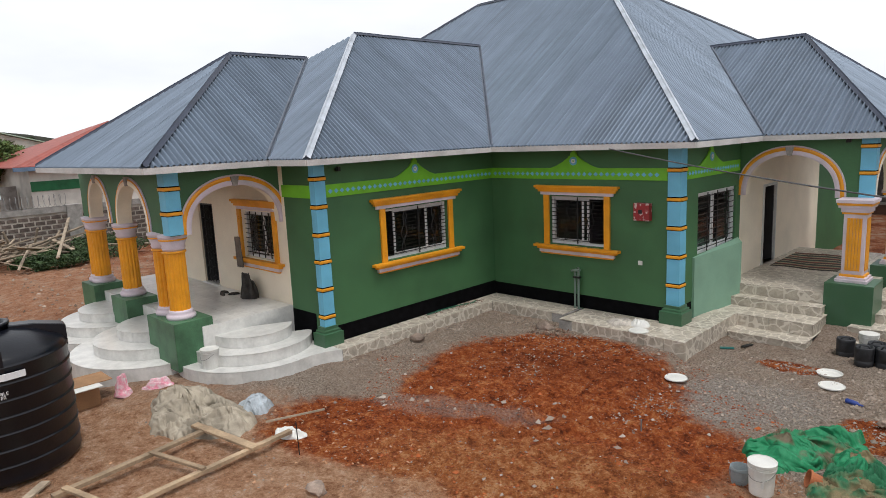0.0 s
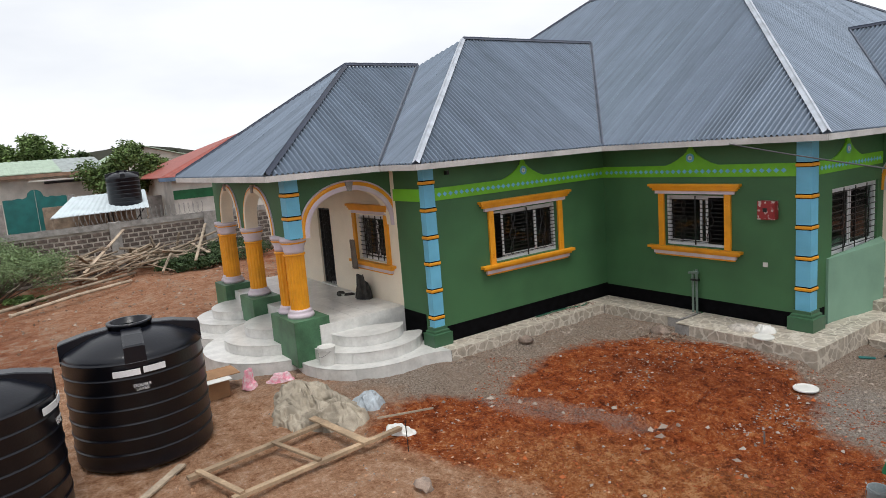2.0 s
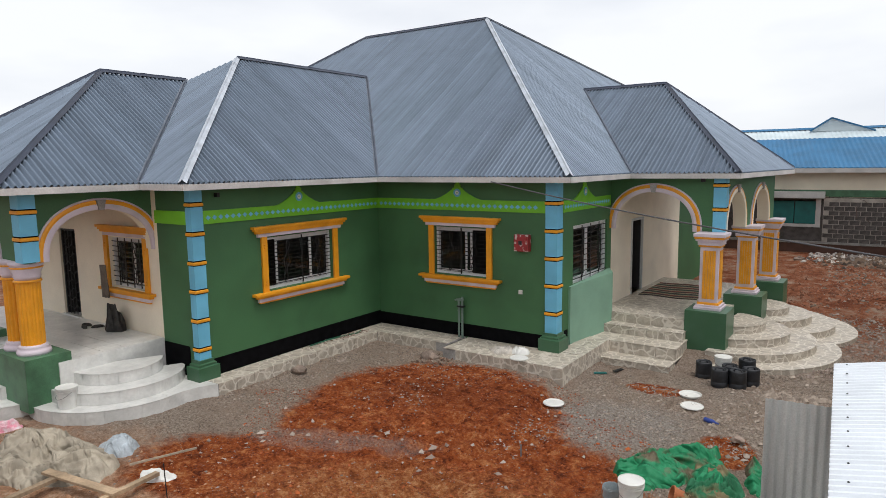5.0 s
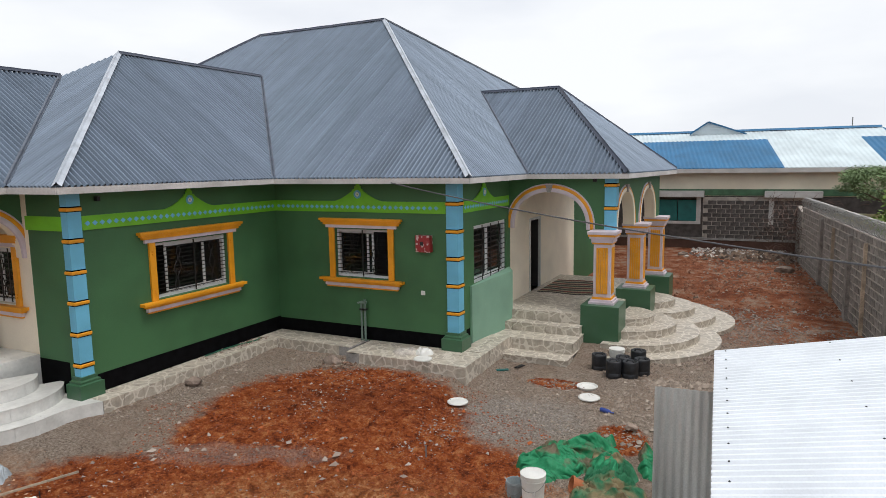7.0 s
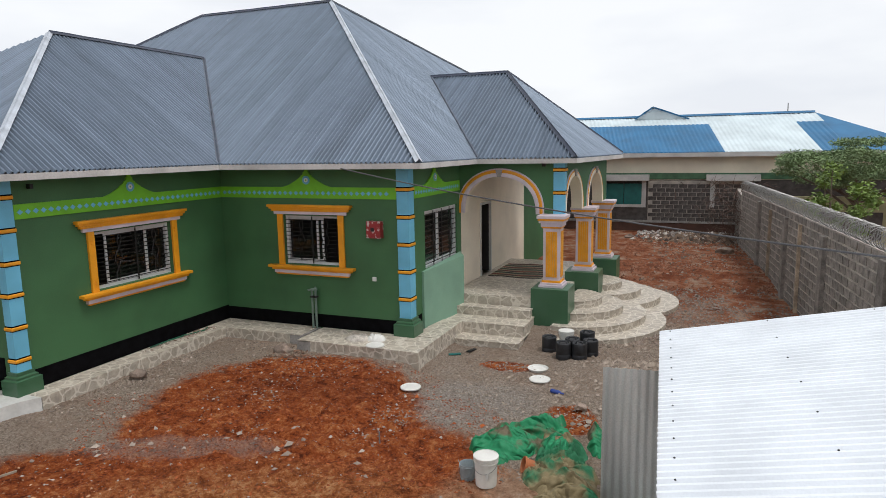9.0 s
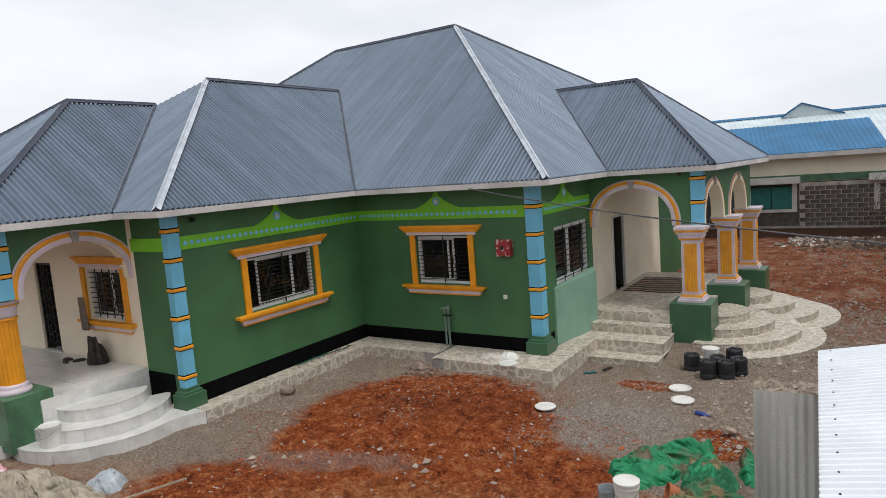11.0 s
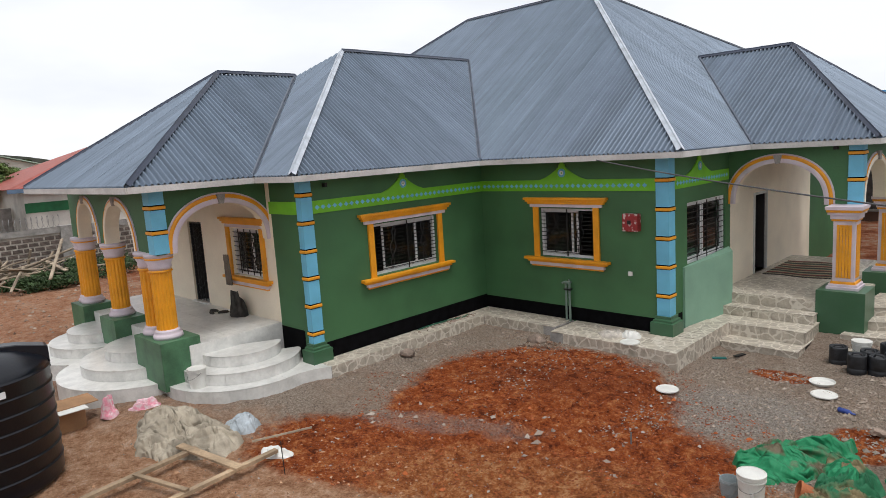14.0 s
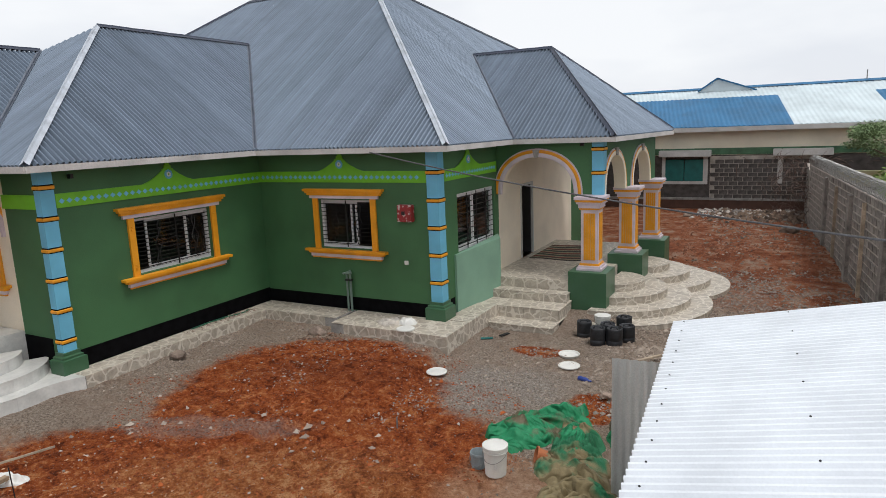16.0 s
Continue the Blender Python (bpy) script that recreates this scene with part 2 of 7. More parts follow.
def lathe(profile, at=(0, 0, 0), seg=24, squash=None):
    """A turned body from (radius, height) pairs; squash(angle) scales the radius."""
    bm = bmesh.new()
    rings = []
    for r, z in profile:
        rings.append([bm.verts.new((at[0] + r * (squash(a) if squash else 1) * math.cos(a), at[1] + r * (squash(a) if squash else 1) * math.sin(a), at[2] + z)) for a in (2 * math.pi * i / seg for i in range(seg))])
    for a, b in zip(rings, rings[1:]):
        for i in range(seg):
            bm.faces.new((a[i], a[(i + 1) % seg], b[(i + 1) % seg], b[i]))
    bm.faces.new(list(reversed(rings[0])))
    bm.faces.new(rings[-1])
    return bm


def tube(points, r=0.01, seg=6, bm=None):
    """A round bar through points."""
    bm = bm or bmesh.new()
    pts = [Vector(p) for p in points]
    rings = []
    for i, p in enumerate(pts):
        d = (pts[min(i + 1, len(pts) - 1)] - pts[max(i - 1, 0)]).normalized()
        s = d.cross(Vector((0, 0, 1)) if abs(d.z) < 0.9 else Vector((1, 0, 0))).normalized()
        u = s.cross(d)
        rad = r[i] if isinstance(r, (list, tuple)) else r
        rings.append([bm.verts.new(p + rad * (math.cos(a) * s + math.sin(a) * u)) for a in (2 * math.pi * k / seg for k in range(seg))])
    for a, b in zip(rings, rings[1:]):
        for k in range(seg):
            bm.faces.new((a[k], a[(k + 1) % seg], b[(k + 1) % seg], b[k]))
    bm.faces.new(list(reversed(rings[0])))
    bm.faces.new(rings[-1])
    return bm


def plank(bm, a, b, w, h, roll=0.0):
    """A squared timber from a to b."""
    a, b = Vector(a), Vector(b)
    d = (b - a)
    q = d.to_track_quat("X", "Z").to_matrix().to_4x4()
    bmesh.ops.create_cube(bm, size=1.0, matrix=Matrix.Translation((a + b) / 2) @ q @ Matrix.Rotation(roll, 4, "X") @ Matrix.Diagonal((d.length, w, h, 1)))
    return bm


def slab_wall(axis, at, thick, u0, u1, z0, z1, holes=()):
    """A wall in the plane axis = at (its outer face), thick towards the other side, with holes (u0, u1, z0, z1) right through."""
    us = sorted({u0, u1, *[h[0] for h in holes], *[h[1] for h in holes]})
    zs = sorted({z0, z1, *[h[2] for h in holes], *[h[3] for h in holes]})
    bm = bmesh.new()
    for a, b in zip(us, us[1:]):
        for c, d in zip(zs, zs[1:]):
            if any(h[0] <= (a + b) / 2 <= h[1] and h[2] <= (c + d) / 2 <= h[3] for h in holes):
                continue
            lo, hi = min(at, at + thick), max(at, at + thick)
            box(bm, *((lo, hi, a, b) if axis == "x" else (a, b, lo, hi)), c, d)
    bmesh.ops.remove_doubles(bm, verts=bm.verts, dist=1e-4)
    bm.verts.index_update()
    seen = {}
    for fc in bm.faces:
        seen.setdefault(tuple(sorted(v.index for v in fc.verts)), []).append(fc)
    gone = [fc for fs in seen.values() if len(fs) > 1 for fc in fs]
    bmesh.ops.delete(bm, geom=gone, context="FACES_ONLY")
    return bm


def placed(axis, at, out, u, z):
    """A point on a facade: u along it, z up, out metres before it; axis x faces +x, axis y faces -y."""
    return (at + out, u, z) if axis == "x" else (u, at - out, z)


def fbox(bm, axis, at, u0, u1, z0, z1, o0, o1, bev=0.0):
    """A box on a facade between o0 and o1 metres before it."""
    if axis == "x":
        return box(bm, at + o0, at + o1, u0, u1, z0, z1, bev)
    return box(bm, u0, u1, at - o1, at - o0, z0, z1, bev)


def arch_curve(uc, half, zs, zc, n=28):
    return [(uc - half * math.cos(math.pi * i / n), zs + (zc - zs) * math.sin(math.pi * i / n) ** 0.8) for i in range(n + 1)]


def arch_wall(axis, at, thick, u0, u1, ztop, arches):
    """Wall over a row of arches (centre, half width, spring, crown); between them it ends at the spring."""
    prof = []
    cur = u0
    for uc, half, zs, zc in arches:
        prof.append((cur, zs))
        prof.append((uc - half, zs))
        prof += arch_curve(uc, half, zs, zc)[1:-1]
        prof.append((uc + half, zs))
        cur = uc + half
    prof.append((u1, arches[-1][2]))
    bm = bmesh.new()
    clean = [prof[0]]
    for p in prof[1:]:
        if p[0] - clean[-1][0] > 1e-4:
            clean.append(p)
    rows = []
    for o in (0.0, -thick):
        rows.append(([bm.verts.new(placed(axis, at, o, u, z)) for u, z in clean], [bm.verts.new(placed(axis, at, o, u, ztop)) for u, z in clean]))
    (fb, ft), (bb, bt) = rows
    for i in range(len(clean) - 1):
        bm.faces.new((fb[i], fb[i + 1], ft[i + 1], ft[i]))
        bm.faces.new((bb[i + 1], bb[i], bt[i], bt[i + 1]))
        bm.faces.new((fb[i + 1], fb[i], bb[i], bb[i + 1]))
    bm.faces.new((fb[0], ft[0], bt[0], bb[0]))
    bm.faces.new((ft[-1], fb[-1], bb[-1], bt[-1]))
    bmesh.ops.recalc_face_normals(bm, faces=bm.faces)
    return bm


def arch_trim(axis, at, uc, half, zs, zc, r0, r1, o0, o1):
    """A moulded band that follows an arch, from r0 to r1 outside its edge."""
    bm = bmesh.new()
    crv = arch_curve(uc, half, zs, zc, 36)
    rings = []
    for i, (u, z) in enumerate(crv):
        a, b = crv[max(i - 1, 0)], crv[min(i + 1, len(crv) - 1)]
        du, dz = b[0] - a[0], b[1] - a[1]
        ln = math.hypot(du, dz)
        nu, nz = -dz / ln, du / ln
        mid = (r0 + r1) / 2
        prof = ((r0, o0), (r0, o1 * 0.8), (mid, o1), (r1, o1 * 0.8), (r1, o0))
        rings.append([bm.verts.new(placed(axis, at, o, u + nu * r, z + nz * r)) for r, o in prof])
    for a, b in zip(rings, rings[1:]):
        for k in range(4):
            bm.faces.new((a[k], a[k + 1], b[k + 1], b[k]))
    bm.faces.new(rings[0])
    bm.faces.new(list(reversed(rings[-1])))
    bmesh.ops.recalc_face_normals(bm, faces=bm.faces)
    return bm


def arch_lining(axis, at, thick, uc, half, zs, zc):
    """A thin painted lining on the underside of an arch."""
    bm = bmesh.new()
    crv = arch_curve(uc, half - 0.006, zs, zc - 0.006, 28)
    rows = [[bm.verts.new(placed(axis, at, o, u, z)) for o in (-0.004, -thick + 0.004)] for u, z in crv]
    for a, b in zip(rows, rows[1:]):
        bm.faces.new((a[0], b[0], b[1], a[1]))
    return bm


def roof_slope(poly, eave_a, eave_b, slope, z0, wave=0.106, amp=0.034):
    """A corrugated slope over a convex plan polygon. It rises from the eave line a-b with the given slope."""
    a, b = Vector((*eave_a, 0)), Vector((*eave_b, 0))
    u = (b - a).normalized()
    v = Vector((-u.y, u.x, 0))
    cen = sum((Vector((*p, 0)) for p in poly), Vector()) / len(poly)
    if (cen - a).dot(v) < 0:
        v = -v
    pts = [((Vector((*p, 0)) - a).dot(u), (Vector((*p, 0)) - a).dot(v)) for p in poly]
    lo, hi = min(p[0] for p in pts), max(p[0] for p in pts)
    n = max(2, round((hi - lo) / wave) * 8)
    nrm = Vector((-v.x * slope, -v.y * slope, 1)).normalized()
    sheets = []
    for first in range(0, n, 48):
        verts, faces = [], []
        for i in range(first, min(first + 48, n) + 1):
            s = lo + (hi - lo) * min(max(i / n, 1e-5), 1 - 1e-5)
            cut = []
            for (s0, t0), (s1, t1) in zip(pts, pts[1:] + pts[:1]):
                if (s0 - s) * (s1 - s) <= 0 and abs(s1 - s0) > 1e-9:
                    cut.append(t0 + (t1 - t0) * (s - s0) / (s1 - s0))
            w = amp * math.cos(2 * math.pi * (s - lo) / (hi - lo) * (n // 8)) + 0.002 * ((first // 48) % 2)
            for t in (min(cut), max(cut)):
                p = a + u * s + v * t
                verts.append(tuple(Vector((p.x, p.y, z0 + slope * t)) + nrm * w))
            k = len(verts)
            if k > 2:
                faces.append((k - 4, k - 2, k - 1, k - 3))
        me = bpy.data.meshes.new("roof_sheet")
        me.from_pydata(verts, [], faces)
        bm = bmesh.new()
        bm.from_mesh(me)
        bpy.data.meshes.remove(me)
        uv = bm.loops.layers.uv.new("along")
        for fc in bm.faces:
            for lp in fc.loops:
                q = lp.vert.co - a
                lp[uv].uv = (q.dot(u), q.dot(v))
        bmesh.ops.recalc_face_normals(bm, faces=bm.faces)
        if sum(f.normal.z for f in bm.faces) < 0:
            bmesh.ops.reverse_faces(bm, faces=bm.faces)
        sheets.append(bm)
    return sheets


def cap_strip(a, b, w=0.16, drop=0.06):
    """A folded ridge or hip cap from a to b."""
    a, b = Vector(a), Vector(b)
    d = (b - a).normalized()
    s = d.cross(Vector((0, 0, 1))).normalized()
    bm = bmesh.new()
    n = 10
    rows = []
    for i in range(n + 1):
        p = a.lerp(b, i / n) + Vector((0, 0, 0.006 * (i % 2)))
        rows.append([bm.verts.new(p + s * w * k + Vector((0, 0, h))) for k, h in ((-1, -drop), (-0.22, 0.012), (0, 0.045), (0.22, 0.012), (1, -drop))])
    for r, q in zip(rows, rows[1:]):
        for k in range(4):
            bm.faces.new((r[k], r[k + 1], q[k + 1], q[k]))
    return bm

# ---- plan of the house (metres) ----
X1, Y1, Y2, X2 = 0.51, -5.71, -0.61, 5.35      # eaves of the wing and the main block
ZE, ZR = 3.78, 3.90                              # underside of the fascia, edge of the roof
XW3, YS = 4.79, -5.22                            # east wall, south wall of the wing
HIP1, RDG1 = (-3.5, -1.25, 6.9), (-3.5, 3.73, 6.9)
PEAK, MRDG = (-0.69, 6.46, 8.79), (-5.85, 6.46, 8.79)
XE0, YS0, XW0 = -0.79, -8.07, -7.1
HIP0, RDG0 = (-4.45, -4.3, 6.34), (-4.45, -2.10, 6.34)
XE3, XE3N, YS3, YN3 = 7.75, 8.15, 2.84, 8.4
HIP3, RDG3 = (4.82, 7.4, 6.39), (2.27, 7.4, 6.39)
FLOOR_L, FLOOR_R, PLINTH = 0.86, 0.62, 0.22
NEC = (3.0, 19.6, 5.81)


# ---- ground ----
def ground_height(x, y):
    d = max(0.0, min(1.0, (-y - 1.0) / 4.5))
    e = max(0.0, min(1.0, (x - 5.1) / 0.5)) * max(0.0, min(1.0, (2.4 - y) / 1.2))
    e = max(e, max(0.0, min(1.0, (x - 7.5) / 1.2)) * max(0.0, min(1.0, (11.0 - y) / 3.0)))
    off = x - 0.5 if y > -5.2 else math.hypot(x + 1.13, y + 6.02) - 1.6
    f = max(0.0, min(1.0, 0.15 + off / 1.8))
    s = max((d if x > 0.3 else max(0.0, min(1.0, (-y - 7.3) / 2.0))) * f, e)
    s = s * s * (3 - 2 * s)
    return -0.20 * s


def ground_relief(x, y):
    p = Vector((x, y, 0))
    rough = 0.035 * noise.noise(p * 1.3) + 0.022 * noise.noise(p * 3.7) + 0.016 * noise.noise(p * 7.0) + 0.014 * noise.noise(p * 13.0)
    mound = 0.10 * math.exp(-((x - 4.6) ** 2 / 2.2 + (y + 8.2) ** 2 / 0.9)) + 0.08 * math.exp(-((x - 3.2) ** 2 + (y + 9.2) ** 2) / 0.8)
    inner = math.exp(-((x - 4.9) / 3.2) ** 2 - ((y + 4.6) / 2.9) ** 2)
    w = p + Vector((noise.noise(p * 0.8), noise.noise(p * 0.8 + Vector((5, 2, 0))), 0)) * 0.6
    lumps = 0.07 * noise.noise(w * 2.1 + Vector((3, 1, 0))) + 0.09 * (0.35 - abs(noise.noise(Vector((w.x * 1.1 + w.y * 2.4, w.y * 0.9 - w.x * 1.6, 4))))) + 0.05 * noise.noise(w * 5.3) + 0.045 * abs(noise.noise(w * 10.0)) + 0.026 * noise.noise(w * 19.0)
    dug = inner * lumps + (0.012 * noise.noise(p * 24.0) if abs(x - 5) < 7 and y < 3 else 0.0)
    return ground_height(x, y) + rough + mound + dug


def make_ground():
    xs = [-700, -300, -120, -60, -40, -30, -24, -19, -15, -12]
    xs += [-10 + 0.5 * i for i in range(18)] + [-1 + 0.05 * i for i in range(242)] + [11.2 + 0.45 * i for i in range(12)]
    xs += [18, 22, 28, 40, 70, 130, 320, 700]
    ys = [-300, -90, -40, -24, -18, -15, -13.5, -12.5]
    ys += [-12 + 0.05 * i for i in range(271)] + [1.6 + 0.35 * i for i in range(56)]
    ys += [22.5, 25, 30, 40, 60, 100, 200, 400, 900]
    verts = [(x, y, ground_relief(x, y) if abs(x) < 30 and -24 < y < 30 else -0.1) for y in ys for x in xs]
    w = len(xs)
    faces = [(j * w + i, j * w + i + 1, (j + 1) * w + i + 1, (j + 1) * w + i) for j in range(len(ys) - 1) for i in range(w - 1)]
    me = bpy.data.meshes.new("ground")
    me.from_pydata(verts, [], faces)
    for p in me.polygons:
        p.use_smooth = True
    m = bpy.data.materials.new("red_earth_and_gravel")
    m.use_nodes = True
    n, l = m.node_tree.nodes, m.node_tree.links
    b = n["Principled BSDF"]
    b.inputs["Roughness"].default_value = 0.95
    b.inputs["Specular IOR Level"].default_value = 0.2
    tc = n.new("ShaderNodeTexCoord")

    def tex(scale, detail=6, rough=0.6):
        t = n.new("ShaderNodeTexNoise")
        t.inputs["Scale"].default_value, t.inputs["Detail"].default_value, t.inputs["Roughness"].default_value = scale, detail, rough
        l.new(tc.outputs["Object"], t.inputs["Vector"])
        return t.outputs[0]

    def ramp(src, *stops):
        r = n.new("ShaderNodeValToRGB")
        e = r.color_ramp.elements
        while len(e) < len(stops):
            e.new(0.5)
        for k, (pos, col) in enumerate(stops):
            e[k].position, e[k].color = pos, (*col, 1)
        l.new(src, r.inputs[0])
        return r.outputs[0]

    def mixed(f, a, c, mode="MIX"):
        x = n.new("ShaderNodeMix")
        x.data_type, x.blend_type = "RGBA", mode
        if isinstance(f, float):
            x.inputs[0].default_value = f
        else:
            l.new(f, x.inputs[0])
        l.new(a, x.inputs[6])
        l.new(c, x.inputs[7])
        return x.outputs[2]

    def arith(op, a, c, clamp=False):
        x = n.new("ShaderNodeMath")
        x.operation, x.use_clamp = op, clamp
        for k, s in enumerate((a, c)):
            if isinstance(s, (int, float)):
                x.inputs[k].default_value = s
            else:
                l.new(s, x.inputs[k])
        return x.outputs[0]

    def patch(cx, cy, rx, ry, turn=0.0, ragged=0.5, edge=3.0):
        """1 inside a ragged patch of soil, 0 outside."""
        mp = n.new("ShaderNodeMapping")
        mp.vector_type = "TEXTURE"
        mp.inputs["Location"].default_value = (cx, cy, 0)
        mp.inputs["Rotation"].default_value = (0, 0, radians(turn))
        mp.inputs["Scale"].default_value = (rx, ry, 1000)
        l.new(tc.outputs["Object"], mp.inputs[0])
        ln = n.new("ShaderNodeVectorMath")
        ln.operation = "LENGTH"
        l.new(mp.outputs[0], ln.inputs[0])
        d = arith("SUBTRACT", 1.0, ln.outputs["Value"])
        d = arith("ADD", d, arith("MULTIPLY", arith("SUBTRACT", tex(1.1, 10, 0.78), 0.5), ragged * 2.6))
        return arith("MULTIPLY", d, edge, True)

    fine = tex(26, 6, 0.7)
    grain = tex(110, 3, 0.6)
    mid = tex(4.5, 6, 0.65)
    gravel = ramp(fine, (0.36, (0.21, 0.157, 0.12)), (0.5, (0.44, 0.345, 0.275)), (0.64, (0.63, 0.525, 0.43)))
    crumb = arith("ADD", arith("MULTIPLY", mid, 0.5), arith("MULTIPLY", tex(17, 6, 0.75), 0.5))
    # red soil tones, contrast widened to stand in for shade among the lumps
    red = ramp(crumb, (0.405, (0.125, 0.024, 0.006)), (0.47, (0.33, 0.068, 0.015)), (0.53, (0.48, 0.118, 0.028)), (0.60, (0.68, 0.27, 0.10)))
    tan = ramp(crumb, (0.38, (0.33, 0.145, 0.070)), (0.47, (0.57, 0.30, 0.168)), (0.54, (0.70, 0.415, 0.26)), (0.62, (0.82, 0.58, 0.42)))
    far = ramp(tex(1.4, 8, 0.7), (0.38, (0.20, 0.052, 0.020)), (0.5, (0.36, 0.125, 0.058)), (0.64, (0.46, 0.32, 0.235)))
    gravel = mixed(arith("MULTIPLY", arith("SUBTRACT", tex(0.8, 8, 0.7), 0.42), 3.0, True), gravel, ramp(crumb, (0.37, (0.20, 0.125, 0.086)), (0.5, (0.40, 0.28, 0.205)), (0.63, (0.58, 0.45, 0.355))))
    # yard: gravel by the walls, tan soil near, red soil dug over in the middle
    west = patch(-13.5, -8.0, 9.5, 6.0, 0, 0.35, 2)
    near = patch(2.6, -13.2, 10.8, 6.9, 12, 0.22, 4)
    yard = patch(3.6, -2.6, 12, 11.0, 0, 0.2, 4)
    col = mixed(yard, far, gravel)
    col = mixed(arith("MULTIPLY", west, 0.5), col, tan)
    col = mixed(near, col, tan)
    col = mixed(patch(4.4, -8.1, 3.6, 1.9, 5, 0.2, 4), col, tan)
    heart = patch(4.0, -3.7, 2.6, 2.75, 20, 0.22, 8)
    heart2 = patch(5.9, -5.2, 2.5, 2.0, 25, 0.28, 7)
    strip2 = patch(3.6, -6.2, 2.8, 1.35, 24, 0.3, 6)
    spot = patch(7.0, -0.1, 0.62, 0.36, 0, 0.45, 6)
    spot2 = patch(8.6, -2.3, 0.5, 0.7, 0, 0.45, 6)
    ochre = patch(5.7, -6.1, 2.9, 1.35, 18, 0.4, 1.8)
    orange = ramp(crumb, (0.40, (0.23, 0.064, 0.018)), (0.5, (0.53, 0.185, 0.058)), (0.59, (0.74, 0.40, 0.19)))
    moist = patch(4.2, -2.6, 2.6, 1.0, 20, 0.5, 1.5)
    wet = ramp(crumb, (0.38, (0.10, 0.020, 0.006)), (0.5, (0.25, 0.052, 0.012)), (0.62, (0.40, 0.115, 0.035)))
    pale = patch(6.9, -2.1, 1.5, 1.25, 20, 0.45, 3)
    debris = patch(3.3, -5.25, 1.9, 0.42, 20, 0.55, 3)
    light_gravel = ramp(fine, (0.36, (0.22, 0.185, 0.16)), (0.5, (0.44, 0.385, 0.34)), (0.64, (0.66, 0.60, 0.54)))
    col = mixed(arith("MULTIPLY", pale, 0.8), col, light_gravel)
    for p in (heart, heart2, strip2, spot, spot2):
        col = mixed(p, col, red)
    col = mixed(arith("MULTIPLY", arith("MULTIPLY", moist, heart), 0.7), col, wet)
    col = mixed(arith("MULTIPLY", ochre, 0.8), col, orange)
    col = mixed(arith("MULTIPLY", debris, 0.4), col, light_gravel)
    col = mixed(arith("MULTIPLY", patch(8.3, -4.9, 1.1, 0.9, 30, 0.3, 3), 0.7), col, tan)
    chips = arith("MULTIPLY", arith("GREATER_THAN", tex(40, 2, 0.5), 0.70), arith("GREATER_THAN", tex(2.2, 4, 0.6), 0.47))
    white = ramp(grain, (0.3, (0.33, 0.28, 0.24)), (0.7, (0.60, 0.54, 0.47)))
    col = mixed(chips, col, white)
    col = mixed(0.6, col, ramp(grain, (0.28, (0.6, 0.6, 0.6)), (0.68, (1.2, 1.2, 1.2))), "MULTIPLY")
    l.new(col, b.inputs["Base Color"])
    bp = n.new("ShaderNodeBump")
    bp.inputs["Strength"].default_value, bp.inputs["Distance"].default_value = 1.0, 0.13
    l.new(arith("ADD", arith("ADD", fine, arith("MULTIPLY", crumb, 1.2)), arith("MULTIPLY", grain, 0.3)), bp.inputs["Height"])
    l.new(bp.outputs[0], b.inputs["Normal"])
    me.materials.append(m)
    return tagged(new("ground", me), "red earth yard with grey gravel and rubble", "ground", kind="structure")


make_ground()

# ---- house ----
house = tagged(empty("house", (0, 0, 0)), "green bungalow with hipped grey corrugated roof and arched verandahs", "house")
W1HOLE = (-3.55, -1.64, 1.64, 2.73)
W2HOLE = (1.70, 3.13, 1.64, 2.74)
SWIN = (0.88, 2.92, 1.50, 2.80)
part("wall", slab_wall("x", 0.0, -0.22, YS + 0.22, 0.0, 0.0, 3.85, [W1HOLE]), M_GREEN, house)
part("wall", slab_wall("y", 0.0, 0.22, -0.22, XW3 - 0.22, 0.0, 3.85, [W2HOLE]), M_GREEN, house)
part("wall", slab_wall("x", XW3, -0.22, 0.0, 3.2, 0.0, 3.85, [SWIN]), M_GREEN, house)
part("wall", slab_wall("y", YS, 0.22, -1.13, 0.0, 0.0, 3.85), M_GREEN, house)
VWIN = (-2.93, -1.62, 1.74, 2.78)
VDOOR = (-5.05, -4.32, FLOOR_L, 2.86)
part("verandah_wall", slab_wall("y", YS, 0.22, -7.2, -1.13, 0.0, 3.85, [VWIN, VDOOR]), M_CREAM, house, "cream painted verandah wall")
RDOOR = (4.7, 5.65, FLOOR_R, 2.66)
part("porch_wall", slab_wall("x", XW3, -0.22, 3.2, 9.4, 0.0, 3.85, [RDOOR]), M_CREAM, house, "cream painted porch wall")
part("wall", slab_wall("x", XW3, -0.22, 9.4, 13.4, 0.0, 3.85), M_GREEN, house)
part("wall", slab_wall("y", 13.4, 0.22, 2.8, XW3, 0.0, 3.85), M_GREEN, house)
part("wall", slab_wall("x", 2.8, -0.22, 13.62, 19.3, 0.0, 5.6), M_GREEN, house)
part("wall", slab_wall("y", 19.3, 0.22, -8.3, 2.8, 0.0, 5.4), M_GREEN, house)
part("wall", slab_wall("x", -11.0, -0.22, -0.2, 19.3, 0.0, 3.85), M_GREEN, house)
part("wall", slab_wall("x", -7.2, 0.2, YS, -0.2, 0.0, 3.85), M_GREEN, house)
part("wall", slab_wall("y", -0.2, 0.2, -11.0, -7.2, 0.0, 3.85), M_GREEN, house)
# inner walls and floor carry the room shade in their colour
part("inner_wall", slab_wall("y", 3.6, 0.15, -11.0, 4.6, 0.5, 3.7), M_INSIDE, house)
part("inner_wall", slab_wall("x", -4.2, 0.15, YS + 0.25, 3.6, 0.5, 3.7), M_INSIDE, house)
